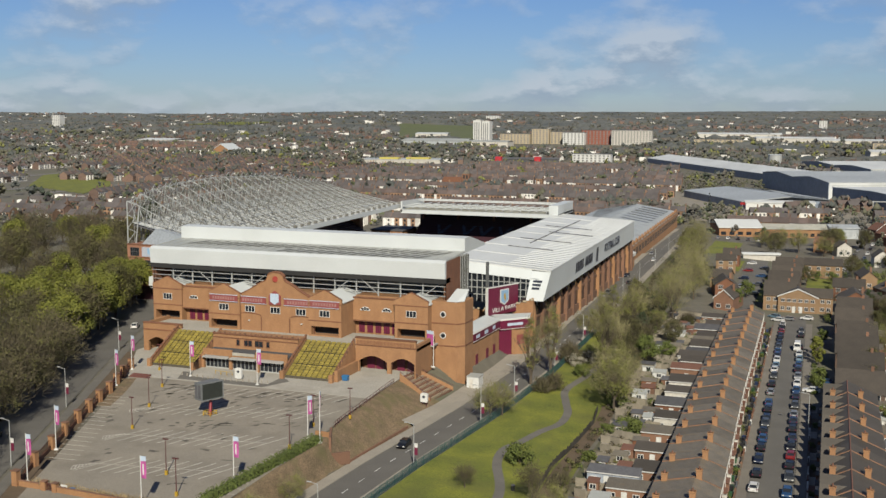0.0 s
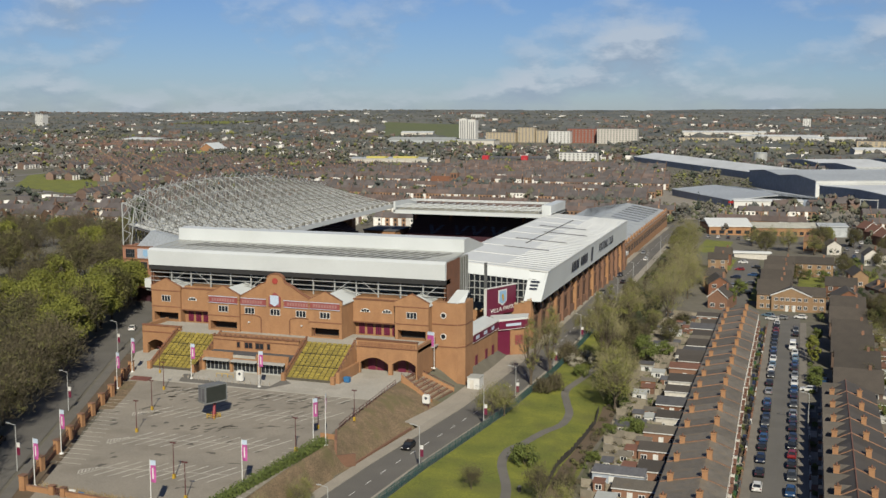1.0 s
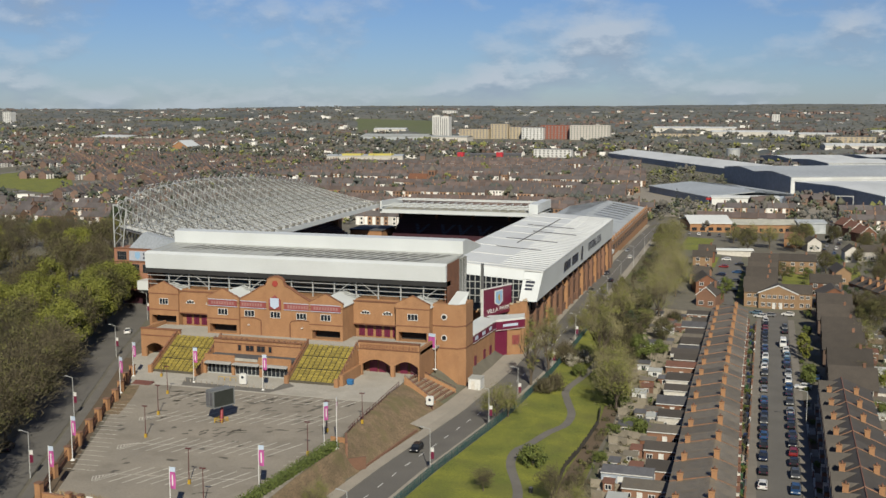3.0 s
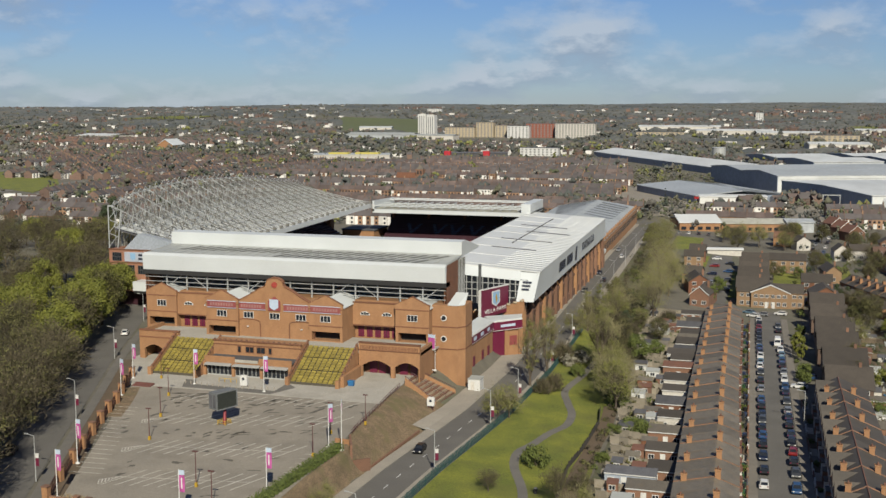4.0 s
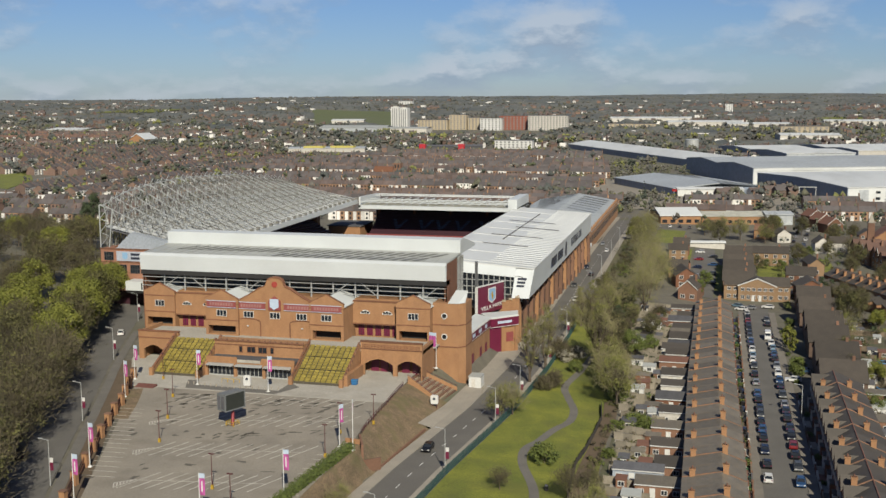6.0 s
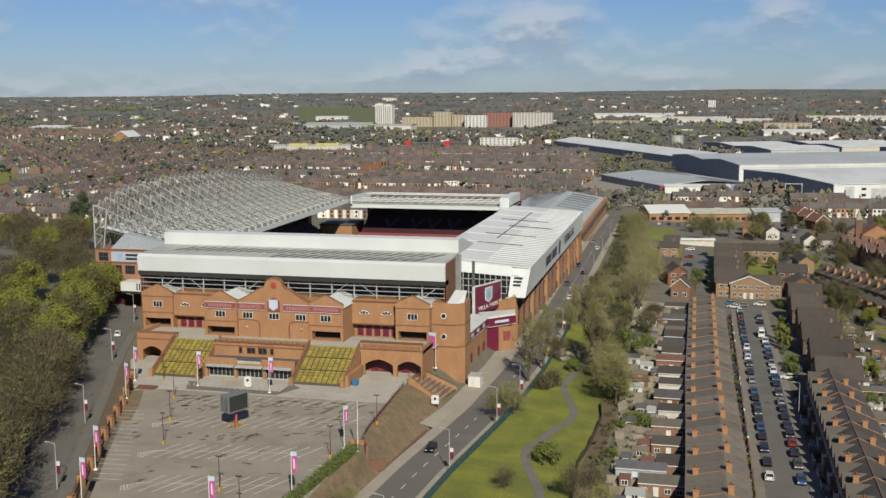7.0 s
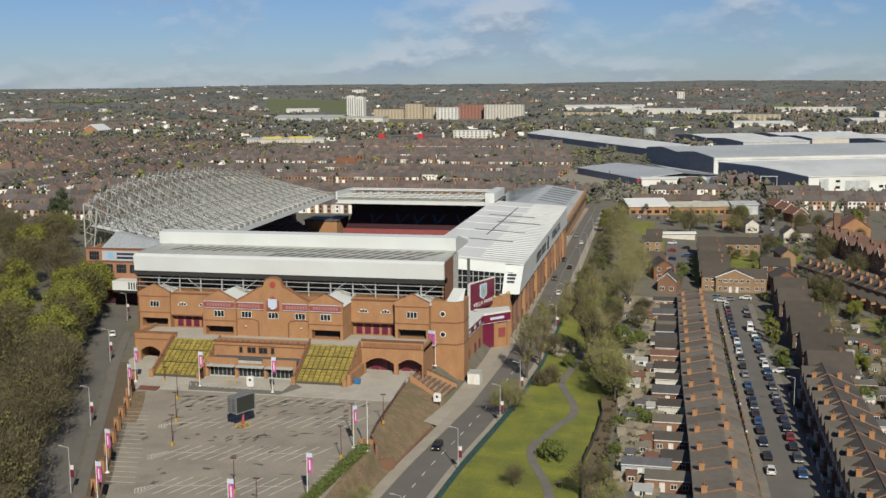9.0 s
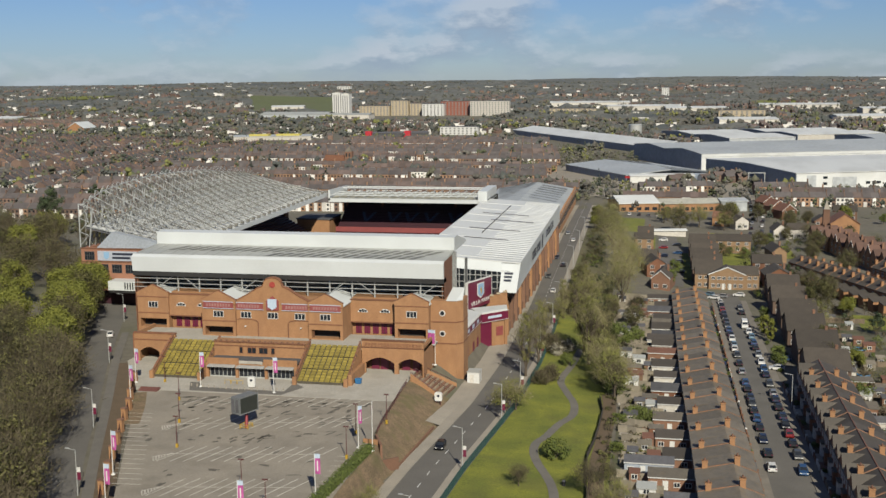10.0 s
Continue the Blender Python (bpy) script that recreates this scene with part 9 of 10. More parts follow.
# Distance haze is put into these colours, greyest in the twig and copse.
HAZED_LEAF = [mat("hazed_far_twig", (0.16, 0.15, 0.13), (0.122, 0.116, 0.102), 0.02, 0.9, island=0.25), mat("far_bud", (0.155, 0.152, 0.1), (0.12, 0.12, 0.08), 0.02, 0.9, island=0.25),
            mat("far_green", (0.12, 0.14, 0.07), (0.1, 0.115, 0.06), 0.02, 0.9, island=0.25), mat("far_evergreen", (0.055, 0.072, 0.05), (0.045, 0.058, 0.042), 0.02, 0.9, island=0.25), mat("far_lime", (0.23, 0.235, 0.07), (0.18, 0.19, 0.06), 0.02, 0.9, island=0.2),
            mat("hazed_far_copse", (0.105, 0.115, 0.105), (0.08, 0.09, 0.084), 0.004, 0.9, island=0.2)]
woods = Shape()
for _ in range(5200):
    d = 700 + 1500 * rng.random()
    a = rng.uniform(-0.26, 0.8)
    x, y = 70 - math.tan(a) * d, d - 245
    if not in_view(x, y, 40) or not free(x, y):
        continue
    dens = noise.noise(Vector((x / 300, y / 160, 2.0)))
    if y < 1040 and -800 < x < 60 and rng.random() < (0.86 if x > -360 else 0.6):
        continue
    if dens < -0.2 + rng.uniform(-0.3, 0.3):
        continue
    k = rng.choice((0, 0, 5, 1, 1, 2, 5, 1, 5, 4, 3)) if rng.random() < 0.6 else rng.choice((0, 5))
    far_tree(woods, x, y, rng.uniform(5.5, 11), rng.uniform(3.4, 6.4) * (1 + d / 3200), k)
for _ in range(4200):
    # taller single trees and dark clumps on the far slopes
    d = 2150 + 2500 * rng.random()
    a = rng.uniform(-0.26, 0.8)
    x, y = 70 - math.tan(a) * d, d - 245
    if in_view(x, y, 40) and free(x, y):
        far_tree(woods, x, y, rng.uniform(6, 12) if d < 3600 else rng.uniform(5, 7), rng.uniform(4, 9), rng.choice((0, 5, 5, 0, 1, 5, 0)))
for _ in range(90):
    # dark conifers among the terraces
    x, y = rng.uniform(-900, 40), rng.uniform(420, 1300)
    if in_view(x, y) and free(x, y):
        for k in range(4):
            far_tree(woods, x, y, 5 + k * 3.4, 3.2 - k * 0.65, 3)
# loose trees round the road's far end and the depot
for _ in range(900):
    x, y = rng.uniform(-90, 62), rng.uniform(355, 1000)
    if free(x, y) and not 4 < x < 26:
        far_tree(woods, x, y, rng.uniform(4, 8), rng.uniform(1.8, 3.2), rng.choice((0, 0, 1, 1, 2, 4)))
for _ in range(420):
    x, y = rng.uniform(100, 330), rng.uniform(300, 545)
    if free(x, y):
        far_tree(woods, x, y, rng.uniform(4, 8), rng.uniform(1.8, 3.2), rng.choice((0, 0, 1, 1, 2, 3)))
for _ in range(420):
    # gardens and yards between the wooded park and the first streets
    x, y = rng.uniform(-430, -165), rng.uniform(215, 430)
    if in_view(x, y, 10) and free(x, y):
        far_tree(woods, x, y, rng.uniform(4, 9), rng.uniform(2.0, 4.2), rng.choice((0, 0, 1, 1, 5, 2, 4, 3)))
for _ in range(900):
    # single trees along the terraces, fewer in the close-built rows
    x, y = rng.uniform(-820, 0), rng.uniform(420, 1250)
    if in_view(x, y, 10) and free(x, y) and (x < -345 or y > 1040 or rng.random() < 0.12):
        far_tree(woods, x, y, rng.uniform(8, 13), rng.uniform(3.0, 6.0), rng.choice((0, 1, 1, 0, 4, 2, 3, 5, 5)))
for x0, x1, y0, y1, n in ((-34, 30, 655, 860, 150), (78, 118, 520, 640, 60), (-8, 26, 425, 545, 50), (100, 240, 430, 500, 90), (26, 104, 408, 470, 40)):
    for _ in range(n):
        x, y = rng.uniform(x0, x1), rng.uniform(y0, y1)
        far_tree(woods, x, y, rng.uniform(3.5, 7), rng.uniform(1.6, 3.4), rng.choice((0, 0, 1, 1, 5, 2)))
tagged(woods.put("far_woods", HAZED_LEAF, smooth=True), "distant bare and budding trees among the houses", "trees", kind="stuff")

# closed woodland canopy of the far slopes, broken by streets and fields
s = Shape()
for i in range(24):
    for j in range(10):
        q = []
        for a, b in ((0, 0), (1, 0), (1, 1), (0, 1)):
            y = lerp(1990, 2760, (i + b) / 24)
            x = 70 + lerp(-0.398, -0.312, (j + a) / 10) * (y + 245)
            q.append((x, y, land(x, y) + 1.2))
        s.face(q)
FIELD_GRASS = mat("dull_field_grass", (0.13, 0.15, 0.05), (0.1, 0.125, 0.04), 0.01, 0.95, stain=0.5, stain_col=(0.15, 0.145, 0.07), stain_scale=0.01)
setting(s.put("field", FIELD_GRASS), "long green field on the far slope", "field")
FIELDS = ((260, 420, 2300, 2500), (-1700, -1500, 2500, 2700))
# Grey-blue distance haze is mixed into the base colours and the patches.
HAZED_CANOPY = mat("hazed_far_canopy", (0.165, 0.166, 0.152), (0.105, 0.116, 0.11), 0.01, 0.95, fine=9, grain=0.35, stain=0.95, stain_col=(0.066, 0.082, 0.09), stain_scale=0.0045)
s = Shape()
rows = [1150 + 13 * i for i in range(60)] + [1930 + 20 * i for i in range(146)]
cols = 300
for y in rows:
    xa, xb = 70 - 0.98 * (y + 245) - 60, 72 + 0.25 * (y + 245) + 60
    for i in range(cols + 1):
        x = lerp(xa, xb, i / cols)
        x += rng.uniform(-3, 3)
        cover = noise.noise(Vector((x / 260, y / 150, 7.1))) + 0.6 * noise.noise(Vector((x / 70, y / 60, 3.3))) + 0.3 * noise.noise(Vector((x / 25, y / 25, 1.3)))
        if not free(x, y) or any(p < x < q and u < y < v for p, q, u, v in FIELDS):
            cover = -1
        cover += along([(1150, -0.45), (1700, -0.2), (2300, -0.12), (3200, -0.02), (4000, 0.1)], y)
        h = min(1.0, max(0.0, cover * 4 + 0.5))
        s.v.append((x, y + rng.uniform(-4, 4), land(x, y) - 1.5 + h * (rng.uniform(3.5, 9.0) + 4 * noise.noise(Vector((x / 45, y / 45, 9))) if y < 3800 else rng.uniform(4.5, 7.5))))
w = cols + 1
s.f = [(j * w + i, j * w + i + 1, (j + 1) * w + i + 1, (j + 1) * w + i) for j in range(len(rows) - 1) for i in range(cols)]
s.k = [0] * len(s.f)
tagged(s.put("woodland_canopy", HAZED_CANOPY, smooth=True), "far brown and grey-green leafless woodland, haze in its colour", "woodland", kind="stuff")
for x0, x1, y0, y1 in FIELDS:
    s = Shape()
    for i in range(10):
        for j in range(10):
            q = [(lerp(x0, x1, (i + a) / 10), lerp(y0, y1, (j + b) / 10)) for a, b in ((0, 0), (1, 0), (1, 1), (0, 1))]
            s.face([(x, y, land(x, y) + 1.0) for x, y in q])
    setting(s.put("field", GRASS), "distant green field", "field")
s = Shape()
s.prism([(-600, 560, -6.9), (-492, 498, -6.9), (-530, 585, -6.9), (-668, 768, -6.9), (-765, 790, -6.9)], (0, 0, 0.2))
setting(s.put("field", GRASS), "green playing field among the houses", "field")


def hall(x0, y0, x1, y1, depth, h, wall_m, roof_m, label, roof_rise=3.0, name="warehouse", base=None):
    """A large shed: its front runs from (x0, y0) to (x1, y1), the body lies behind it."""
    a, b = Vector((x0, y0)), Vector((x1, y1))
    d = (b - a).normalized()
    n = Vector((-d.y, d.x)) * depth
    z = (land((x0 + x1) / 2, (y0 + y1) / 2) if base is None else base) - 0.5
    t = thing(name, (x0 + x1) / 2, (y0 + y1) / 2, z, label, name.replace("_", " "))
    p = [a, b, b + n, a + n]
    s = Shape()
    s.prism([(q.x, q.y, z) for q in p], (0, 0, h))
    s.put("wall", wall_m, t)
    s = Shape()
    ma, mb = (p[0] + p[3]) / 2, (p[1] + p[2]) / 2
    o = d * 0.6
    f0, f1, g0, g1 = p[0] - o - n.normalized() * 0.6, p[1] + o - n.normalized() * 0.6, p[2] + o + n.normalized() * 0.6, p[3] - o + n.normalized() * 0.6
    ma, mb = ma - o, mb + o
    top = z + h
    for q in (((f0, 0), (f1, 0), (mb, roof_rise), (ma, roof_rise)), ((ma, roof_rise), (mb, roof_rise), (g1, 0), (g0, 0))):
        q = [q[0], q[1], q[2], q[3]]
        s.prism([(v.x, v.y, top + e + 0.05) for v, e in q], (0, 0, 0.5))
    s.prism([(f0.x, f0.y, top), (ma.x, ma.y, top + roof_rise), (g0.x, g0.y, top)], (o.x * 0.5, o.y * 0.5, 0))
    s.prism([(f1.x, f1.y, top), (mb.x, mb.y, top + roof_rise), (g1.x, g1.y, top)], (-o.x * 0.5, -o.y * 0.5, 0))
    s.put("roof", roof_m, t, "broad low-pitched sheet roof")
    return t, p, z


def strip_windows(t, a, b, z0, z1, n, m=GLASS):
    """A row of windows on the front wall from a to b."""
    d = (b - a).normalized()
    nn = Vector((d.y, -d.x)) * 0.12
    L = (b - a).length
    for i in range(n):
        p, q = a + d * (L * (i + 0.2) / n) + nn, a + d * (L * (i + 0.8) / n) + nn
        s = Shape()
        s.prism([(p.x, p.y, z0), (q.x, q.y, z0), (q.x, q.y, z1), (p.x, p.y, z1)], (-nn.x, -nn.y, 0))
        s.put("window", m, t)


# industrial halls to the north-east
HALL_BLUE = mat("hall_blue_cladding", (0.27, 0.32, 0.4), (0.23, 0.275, 0.35), 0.05, 0.5, fine=6)
HALL_GREY = mat("hall_grey_sheet", (0.5, 0.53, 0.55), (0.44, 0.47, 0.49), 0.02, 0.5, fine=20, stain=0.3, stain_col=(0.4, 0.42, 0.43), stain_scale=0.02)
hall(41, 858, -149, 1236, -60, 7, HALL_BLUE, ROOF_WHITE, "very long white-roofed industrial hall with dark sides", 5)


def ridged_hall(corner, along_front, depth, width, base, top, ridges, rise, front_m, side_m, roof_m, label):
    """A hall whose side wall shows the humps of its roof; returns it and its two axes."""
    c = Vector(corner)
    f = Vector(along_front).normalized()
    n = Vector((-f.y, f.x))
    t = thing("warehouse", c.x, c.y, base, label, "warehouse")
    steps = ridges * 6
    prof = []
    for i in range(steps + 1):
        q = (i % 6) / 6 if i < steps else 1.0
        prof.append((depth * i / steps, top + rise * (1 - abs(1 - 2 * q)) ** 0.85))
    for off, name in ((0.0, "side_wall"), (width - 0.5, "end_wall")):
        s = Shape()
        o = c + f * off
        pts = [(o.x, o.y, base)] + [((o + n * d).x, (o + n * d).y, h) for d, h in prof] + [((o + n * depth).x, (o + n * depth).y, base)]
        s.prism(pts[::-1], (f.x * 0.5, f.y * 0.5, 0))
        s.put(name, side_m, t)
    for off, name in ((0.0, "front_wall"), (depth - 0.5, "rear_wall")):
        s = Shape()
        o = c + n * off + f * 0.5
        e = o + f * (width - 1.0)
        s.prism([(o.x, o.y, base), (e.x, e.y, base), (e.x, e.y, top - 0.02), (o.x, o.y, top - 0.02)], (n.x * 0.5, n.y * 0.5, 0))
        s.put(name, front_m, t)
    s = Shape()
    a0, a1 = c - f * 0.5, c + f * (width + 0.5)
    for d, h in prof:
        for o in (a0, a1):
            q = o + n * (d if 0 < d < depth else d + (0.6 if d else -0.6))
            s.v.append((q.x, q.y, h + 0.05))
    m = len(s.v)
    s.v += [(x, y, z + 0.45) for x, y, z in s.v]
    for i in range(steps):
        s.f.append((2 * i, 2 * i + 2, 2 * i + 3, 2 * i + 1))
        s.f.append((m + 2 * i, m + 2 * i + 1, m + 2 * i + 3, m + 2 * i + 2))
        s.f.append((2 * i, m + 2 * i, m + 2 * i + 2, 2 * i + 2))
        s.f.append((2 * i + 1, 2 * i + 3, m + 2 * i + 3, m + 2 * i + 1))
    s.f += [(0, 1, m + 1, m), (2 * steps, m + 2 * steps, m + 2 * steps + 1, 2 * steps + 1)]
    s.k = [0] * len(s.f)
    s.put("roof", roof_m, t, "broad low-pitched sheet roof")
    return t, c, f, n


def front_strip(t, c, f, n, d0, d1, z0, z1, name, material, label="", proud=0.15):
    """A flat panel on the front of a hall, from d0 to d1 along it."""
    a, b = c + f * d0 - n * proud, c + f * d1 - n * proud
    s = Shape()
    s.prism([(a.x, a.y, z0), (b.x, b.y, z0), (b.x, b.y, z1), (a.x, a.y, z1)], (n.x * proud, n.y * proud, 0))
    return s.put(name, material, t, label)


AXIS = (0.925, 0.38)
t, c, f, n = ridged_hall((84, 658), AXIS, 152, 300, -7, 6.8, 2, 2.6, ROOF_WHITE, HALL_BLUE, HALL_GREY, "large blue-grey distribution hall with humped pale roof")
front_strip(t, c, f, n, 0.6, 300, 4.8, 6.7, "eave_band", ROOF_WHITE, "white eave band", 0.4)
for i in range(14):
    for k, (za, zb) in enumerate(((-1.6, 0.4), (1.6, 3.6))):
        front_strip(t, c, f, n, 96 + i * 10.5, 96 + i * 10.5 + (8.6 if i % 3 else 3.0), za, zb, "window", GLASS)
for i in range(5):
    front_strip(t, c, f, n, 60 + i * 5.2, 60 + i * 5.2 + 4.2, -0.5, 3.8, "louvre_panel", HALL_GREY, "grey louvred panel")
t, c, f, n = ridged_hall((141, 505), AXIS, 142, 220, -7, 4.6, 1, 1.8, ROOF_WHITE, HALL_BLUE, ROOF_WHITE, "white industrial unit with dark blue side wall")
for d, w, z0, z1 in ((8, 7, -5.8, 3.2), (20, 3.2, -3.6, -1.8), (20, 3.2, 0.6, 2.2), (27, 18, -5.0, 1.6), (52, 3.2, -3.6, -1.8), (60, 3.2, -3.6, -1.8), (70, 22, -5.6, 1.8), (98, 5, -3.0, 2.4)):
    front_strip(t, c, f, n, d, d + w, z0, z1, "window" if w < 6 else "glazed_front", GLASS if w < 6 else HALL_GREY)
t, c, f, n = ridged_hall((124, 962), AXIS, 190, 78, -6, 3.4, 2, 2.2, HALL_GREY, HALL_BLUE, ROOF_WHITE, "white-roofed dark industrial hall")
ridged_hall((205, 1050), AXIS, 150, 110, -6, 3.0, 2, 2.0, RENDER_W, HALL_BLUE, ROOF_WHITE, "pale low industrial hall behind darker one")
ridged_hall((300, 860), AXIS, 160, 160, -6, 5.0, 2, 2.4, HALL_BLUE, HALL_BLUE, HALL_GREY, "grey-roofed hall with dark sides")
silo = thing("storage_tank", 18, 1190, -6, "tall grey cylindrical storage tank", "tank")
s = Shape()
s.rod((18, 1190, -6), (18, 1190, 9), 8.5, sides=20)
s.put("drum", GREY_STEEL, silo)
s = Shape()
s.rod((18, 1190, 9), (18, 1190, 9.8), 8.9, 7.8, sides=20)
s.put("rim", HALL_GREY, silo)
hall(27, 553, -26, 652, -72, 5.5, HALL_BLUE, HALL_GREY, "grey flat-roofed bus depot", 3.0)
t, p, z = hall(30, 549, 76, 558, 16, 5.5, WHITE, ROOF_WHITE, "white retail unit with red sign band", 0.8, "retail_unit")
s = Shape()
s.prism([(26.0, 549.6, z + 4), (29.6, 548.6, z + 4), (29.6, 548.6, z + 5.6), (26.0, 549.6, z + 5.6)], (0, -0.5, 0))
s.put("sign_band", mat("red_sign", (0.5, 0.03, 0.03), (0.42, 0.03, 0.03), 1, 0.5), t, "red sign band")
# overhead gantries of the railway before the halls
for gx, gy, w in ((113, 541, 11), (158, 455, 12), (196, 462, 12)):
    gt = thing("rail_gantry", gx, gy, -7, "thin grey railway gantry over the line", "gantry", "railway gantries")
    for d in (0, w):
        s = Shape()
        s.box(gx + d - 0.25, gx + d + 0.25, gy - 0.25, gy + 0.25, -7.2, 1.6)
        s.put("post", GREY_STEEL, gt)
    s = Shape()
    s.box(gx - 0.6, gx + w + 0.6, gy - 0.2, gy + 0.2, 1.6, 2.2)
    s.put("beam", GREY_STEEL, gt)
t, p, z = hall(29, 370, 51, 376, 30, 5.0, BRICK, ROOF_WHITE, "brick workshop with bright white roof", 3.0, "workshop")
strip_windows(t, p[0], p[1], z + 1.2, z + 3.0, 5)
t, p, z = hall(51.5, 378, 86, 387, 14, 5.0, BRICK, mat("lichen_sheet", (0.52, 0.51, 0.44), (0.42, 0.42, 0.37), 0.3, 0.7, stain=0.4, stain_col=(0.33, 0.33, 0.29)), "long brick workshop with mossy sheet roof", 2.0, "workshop")
strip_windows(t, p[0], p[1], z + 1.2, z + 3.0, 10)
t, p, z = hall(86.5, 385, 101, 388, 14, 6.0, HALL_GREY, HALL_GREY, "grey corrugated shed beside the workshop", 1.2, "workshop")
hall(48.5, 282, 64.5, 285, 4, 3.0, RENDER_W, ROOF_WHITE, "long low white garage row", 0.4, "garage_row")
for x0, x1, y0, y1 in ((-34, 100, 455, 700), (30, 330, 440, 640)):
    s = Shape()
    s.prism([(x0, y0, -6.98), (x1, y0, -6.98), (x1, y1, -6.98), (x0 - 30, y1, -6.98)], (0, 0, 0.06 + x1 * 0.0001))
    setting(s.put("yard", CARPARK), "worn grey-brown yard round the industrial halls", "yard")
# north side building along the road with saw-toothed brick front
t, p, z = hall(4.5, 222, 0.5, 408, 46, 8.5, BRICK, mat("blue_grey_sheet", (0.5, 0.53, 0.54), (0.43, 0.46, 0.475), 0.1, 0.6, stain=0.3), "long blue-grey roofed works along the road", 4.0, "works_building")
for i in range(20):
    y = 224 + i * 9.2
    s = Shape()
    x = lerp(4.5, 0.5, (y - 222) / 186)
    s.prism([(x + 0.5, y, z), (x + 0.5, y + 8.6, z), (x + 0.5, y + 8.6, z + 8.6), (x + 0.5, y + 4.3, z + 11), (x + 0.5, y, z + 8.6)], (-0.6, 0, 0))
    s.put("brick_gable", BRICK, t)
    for k in (2.2, 5.4):
        q = Shape()
        q.box(x + 0.48, x + 0.62, y + k, y + k + 1.6, z + 4, z + 7)
        q.put("window", GLASS, t)
for i in range(15):
    y = 234 + i * 11.4
    q = Shape()
    q.prism([(-3, y, z + 9.75), (-18, y + 0.4, z + 12.3), (-18, y + 4.0, z + 12.3), (-3, y + 3.6, z + 9.75)], (0, 0, 0.3))
    q.put("rooflight", ROOF_LIGHT, t, "long dark rooflight")
wk = thing("hospitality_tent", 7, 216, -5, "white canopy and low brick kiosk by the road", "kiosk")
s = Shape()
s.box(2, 8, 210, 220, -6, 0)
s.put("wall", BRICK, wk)
s = Shape()
s.prism([(1.5, 209.5, 0), (8.6, 209.5, 0), (8.6, 209.5, 1.2), (1.5, 209.5, 3.4)], (0, 11, 0))
s.put("canopy", WHITE, wk)

# landmarks on the horizon
tw = thing("tower_block", -560, 1790, land(-560, 1790), "pair of tall white tower blocks", "tower block")
zb = land(-560, 1790) - 2
FAR_GLASS = mat("far_window", (0.26, 0.26, 0.26), (0.2, 0.2, 0.2), 0.2, 0.4)
for k, (x, h) in enumerate(((-575, 48), (-557.4, 46))):
    s = Shape()
    s.box(x, x + 15.6, 1780, 1800, zb - 4, zb + h)
    s.put("wall", WHITE, tw)
    s = Shape()
    s.box(x + 4, x + 11, 1784, 1796, zb + h, zb + h + 1.6)
    s.put("plant_room", RENDER_W, tw)
    for c in range(3):
        s = Shape()
        s.box(x + 2.6 + c * 4.2, x + 4.4 + c * 4.2, 1779.6, 1780, zb + 4, zb + h - 3)
        s.put("window_strip", FAR_GLASS, tw)
s = Shape()
s.box(-559.4, -557.4, 1784, 1796, zb - 4, zb + 45)
s.put("core", MIDBLUE, tw, "dark link between the towers")


def flats(x, y, w, d, h, m, floors, cols, label, name="apartment_block"):
    z = land(x, y) - 1
    t = thing(name, x, y, z, label, "flats")
    s = Shape()
    s.box(x - w / 2, x + w / 2, y - d / 2, y + d / 2, z, z + h)
    s.put("wall", m, t)
    s = Shape()
    s.box(x - w / 2 - 0.4, x + w / 2 + 0.4, y - d / 2 - 0.4, y + d / 2 + 0.4, z + h, z + h + 0.7)
    s.put("roof", FELT, t)
    for c in range(cols):
        for f in range(floors):
            q = Shape()
            xa = x - w / 2 + (c + 0.28) * w / cols
            q.box(xa, xa + 0.46 * w / cols, y - d / 2 - 0.25, y - d / 2, z + 2 + f * (h - 2) / floors, z + 2 + (f + 0.62) * (h - 2) / floors)
            q.put("window", FAR_GLASS, t)


flats(-505, 1840, 60, 20, 20, BEIGE, 5, 9, "beige brick apartment block")
flats(-456, 1850, 34, 20, 30, BEIGE, 7, 5, "tall beige apartment block")
flats(-420, 1856, 34, 20, 24, BEIGE, 6, 5, "stepped beige apartment block beside taller one")
flats(-385, 1830, 42, 18, 24, WHITE, 6, 6, "white and grey apartment block")
flats(-345, 1860, 60, 20, 28, mat("rust_cladding", (0.34, 0.1, 0.06), (0.28, 0.085, 0.05), 0.3, 0.7), 6, 9, "rust-red clad apartment block")
flats(-275, 1840, 76, 20, 29, RENDER_W, 7, 13, "cream apartment block with regular windows")
flats(-222, 1225, 52, 16, 12, WHITE, 3, 9, "white three-storey office block")
flats(-120, 1900, 90, 24, 12, BEIGE, 3, 10, "buff low brick office building")
flats(190, 1750, 80, 24, 14, BEIGE, 3, 9, "cream three-storey office building", "office_block")
flats(60, 2900, 20, 18, 26, WHITE, 7, 3, "small white distant tower block")
flats(-1980, 2300, 26, 22, 36, WHITE, 8, 4, "small white distant tower block")
flats(-1000, 3300, 46, 22, 15, WHITE, 3, 5, "distant white tower blocks")
hall(-690, 1690, -560, 1690, 60, 9, HALL_GREY, ROOF_SHEET, "white curved-roof retail hall", 4, "retail_hall")
hall(-560, 1660, -470, 1660, 40, 10, RENDER_W, ROOF_SHEET, "low grey retail hall building", 2, "retail_hall")
t, p, z = hall(-462, 1000, -372, 1028, 40, 9, RENDER_W, HALL_GREY, "cream store with yellow upper band", 1, "store_building")
s = Shape()
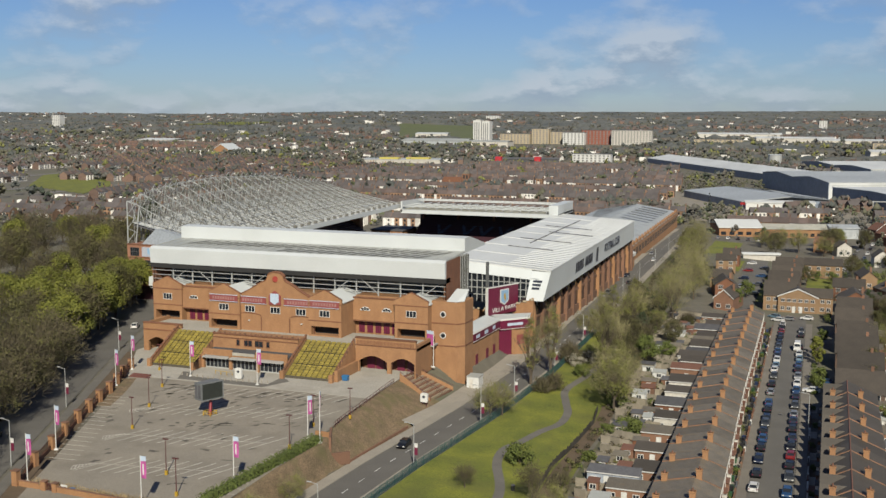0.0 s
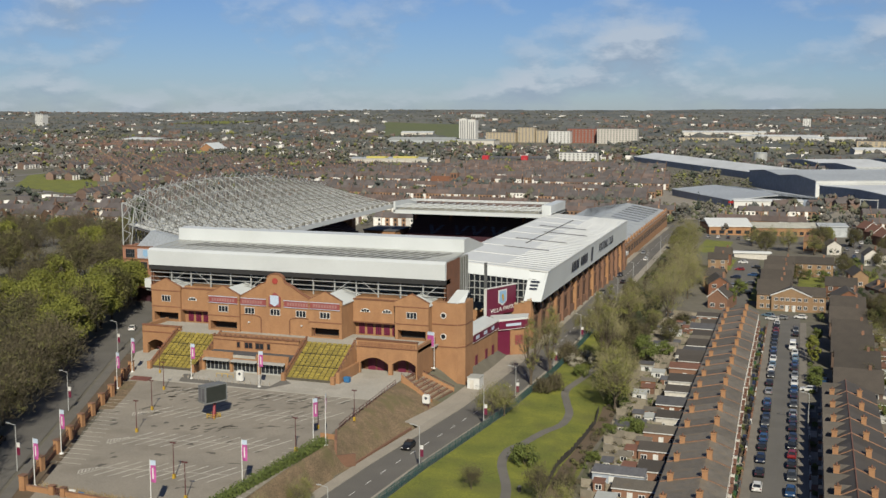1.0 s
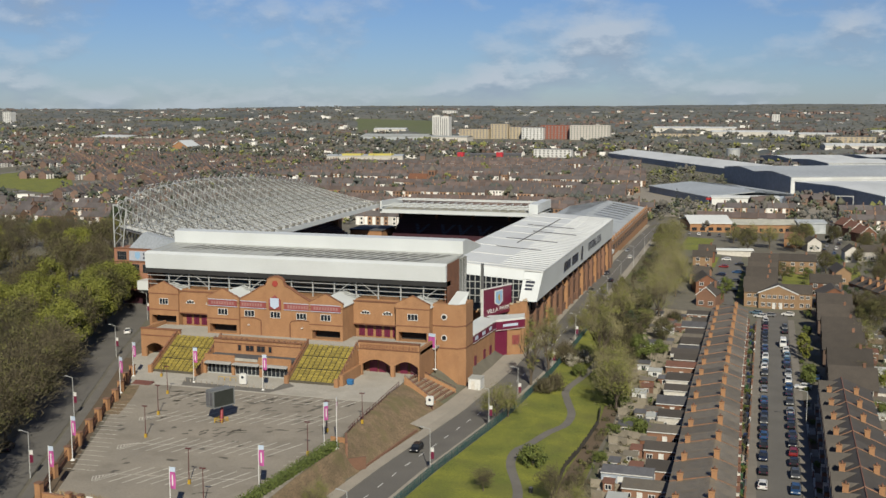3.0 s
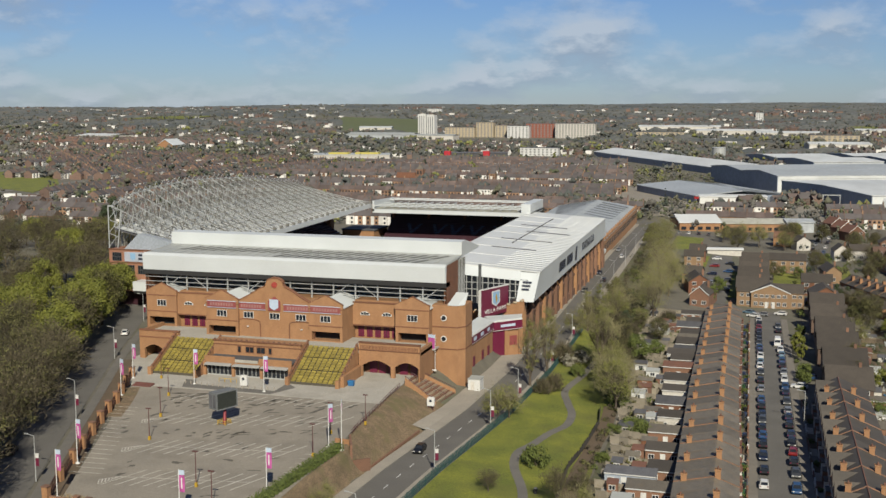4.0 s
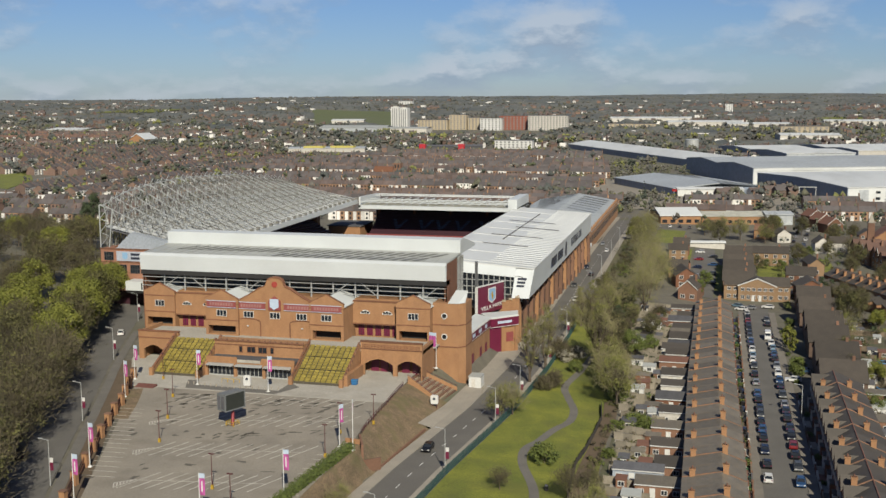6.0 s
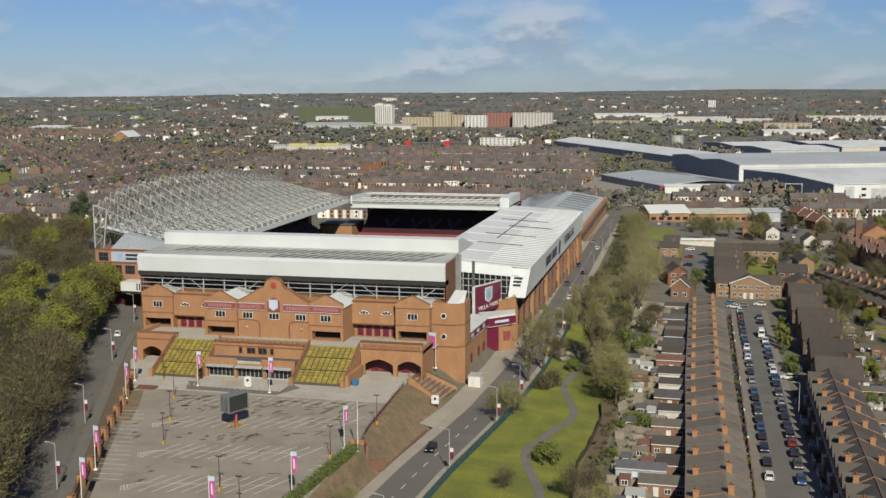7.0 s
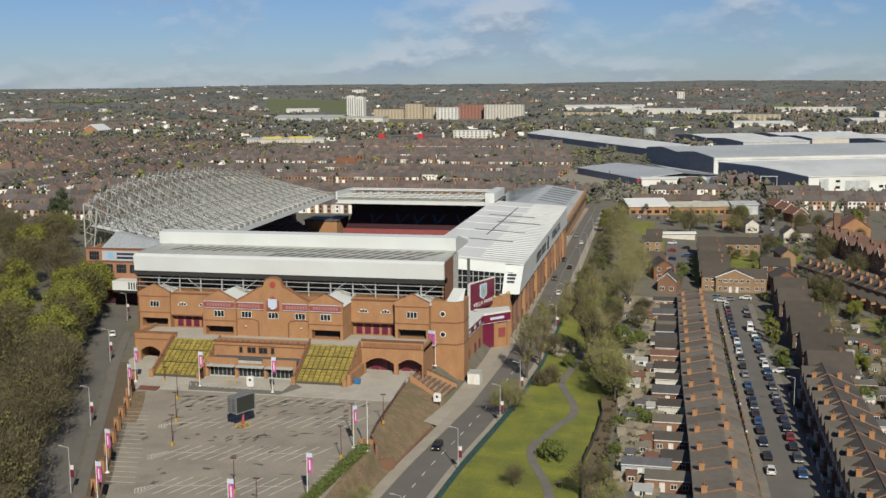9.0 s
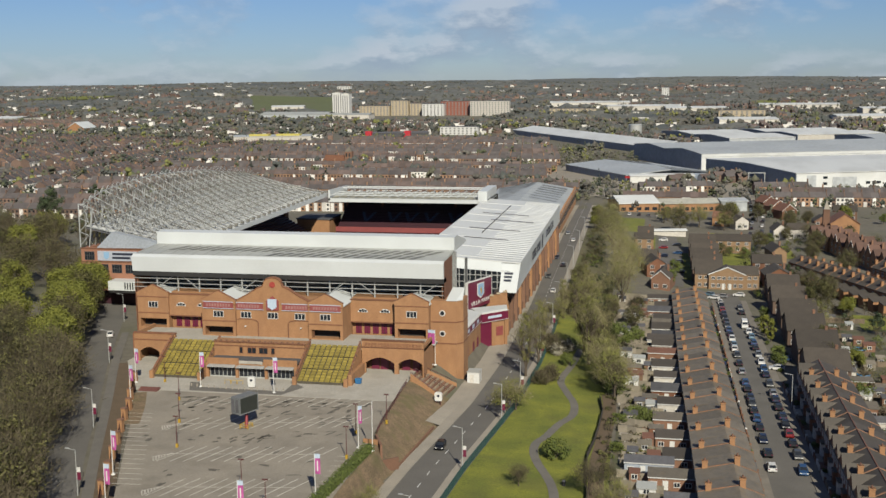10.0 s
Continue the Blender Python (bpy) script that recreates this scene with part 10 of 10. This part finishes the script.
for a, b in ((0.2, 0.45), (0.55, 0.85)):
    q0, q1 = p[0].lerp(p[1], a), p[0].lerp(p[1], b)
    s.prism([(q0.x, q0.y - 0.3, z + 9), (q1.x, q1.y - 0.3, z + 9), (q1.x, q1.y - 0.3, z + 12), (q0.x, q0.y - 0.3, z + 12)], (0, 10, 0))
s.put("yellow_band", mat("yellow_cladding", (0.6, 0.52, 0.12), (0.55, 0.47, 0.11), 0.3, 0.6), t, "yellow roof blocks")
t, p, z = hall(-325, 1105, -245, 1130, 36, 8, FELT, FELT, "grey retail unit with red towers", 0.8, "store_building")
for k in (0.02, 0.62):
    q = p[0].lerp(p[1], k)
    s = Shape()
    s.box(q.x, q.x + 8, q.y - 3, q.y + 4, z, z + 11)
    s.put("red_tower", mat("red_cladding", (0.6, 0.03, 0.05), (0.5, 0.03, 0.04), 0.3, 0.5), t, "bright red entrance tower")
for x, y, w in ((-60, 2050, 150), (60, 1960, 120), (-200, 2250, 180), (330, 1600, 150), (250, 2100, 160), (420, 1900, 140), (-1150, 1500, 80), (-800, 2050, 70), (140, 1500, 90), (380, 1330, 120)):
    hall(x, y, x + w, y + rng.uniform(-20, 20), 60, 9, RENDER_W, ROOF_WHITE, "distant white-roofed industrial shed", 2.5)
ct = thing("church_tower", -229, 703, -7, "red brick church tower with slate pyramid roof", "church")
s = Shape()
s.box(-232, -225.5, 700, 706.5, -8, 5)
s.put("tower", BRICK_RED, ct)
s = Shape()
s.rod((-228.7, 703.2, 5), (-228.7, 703.2, 9.5), 4.6, 0.2, 4)
s.put("roof", SLATE, ct)
s = Shape()
s.prism([(-252, 700, -8), (-252, 712, -8), (-252, 712, -2.5), (-252, 706, 1.5), (-252, 700, -2.5)], (20, 0, 0))
s.put("nave", BRICK_DARK, ct)
for k in (0, 1):
    w = Shape()
    w.box(-231 + k * 2.8, -229.6 + k * 2.8, 699.8, 700, 0.5, 3.6)
    w.put("louvre", DARK, ct)
cx, cy = -800, 1220
zb = land(cx, cy) - 1
hl = thing("chapel_hall", cx, cy, zb, "brick hall with white-edged gable", "hall")
s = Shape()
s.prism([(cx - 13, cy, zb), (cx + 13, cy, zb), (cx + 13, cy, zb + 9), (cx, cy, zb + 17), (cx - 13, cy, zb + 9)], (0, 36, 0))
s.put("wall", BRICK, hl)
for sg in (-1, 1):
    s = Shape()
    s.prism([(cx, cy - 1, zb + 17.2), (cx + sg * 14, cy - 1, zb + 8.6), (cx + sg * 14, cy - 1, zb + 9.3), (cx, cy - 1, zb + 18)], (0, 38, 0))
    s.put("roof", WHITE_METAL, hl)
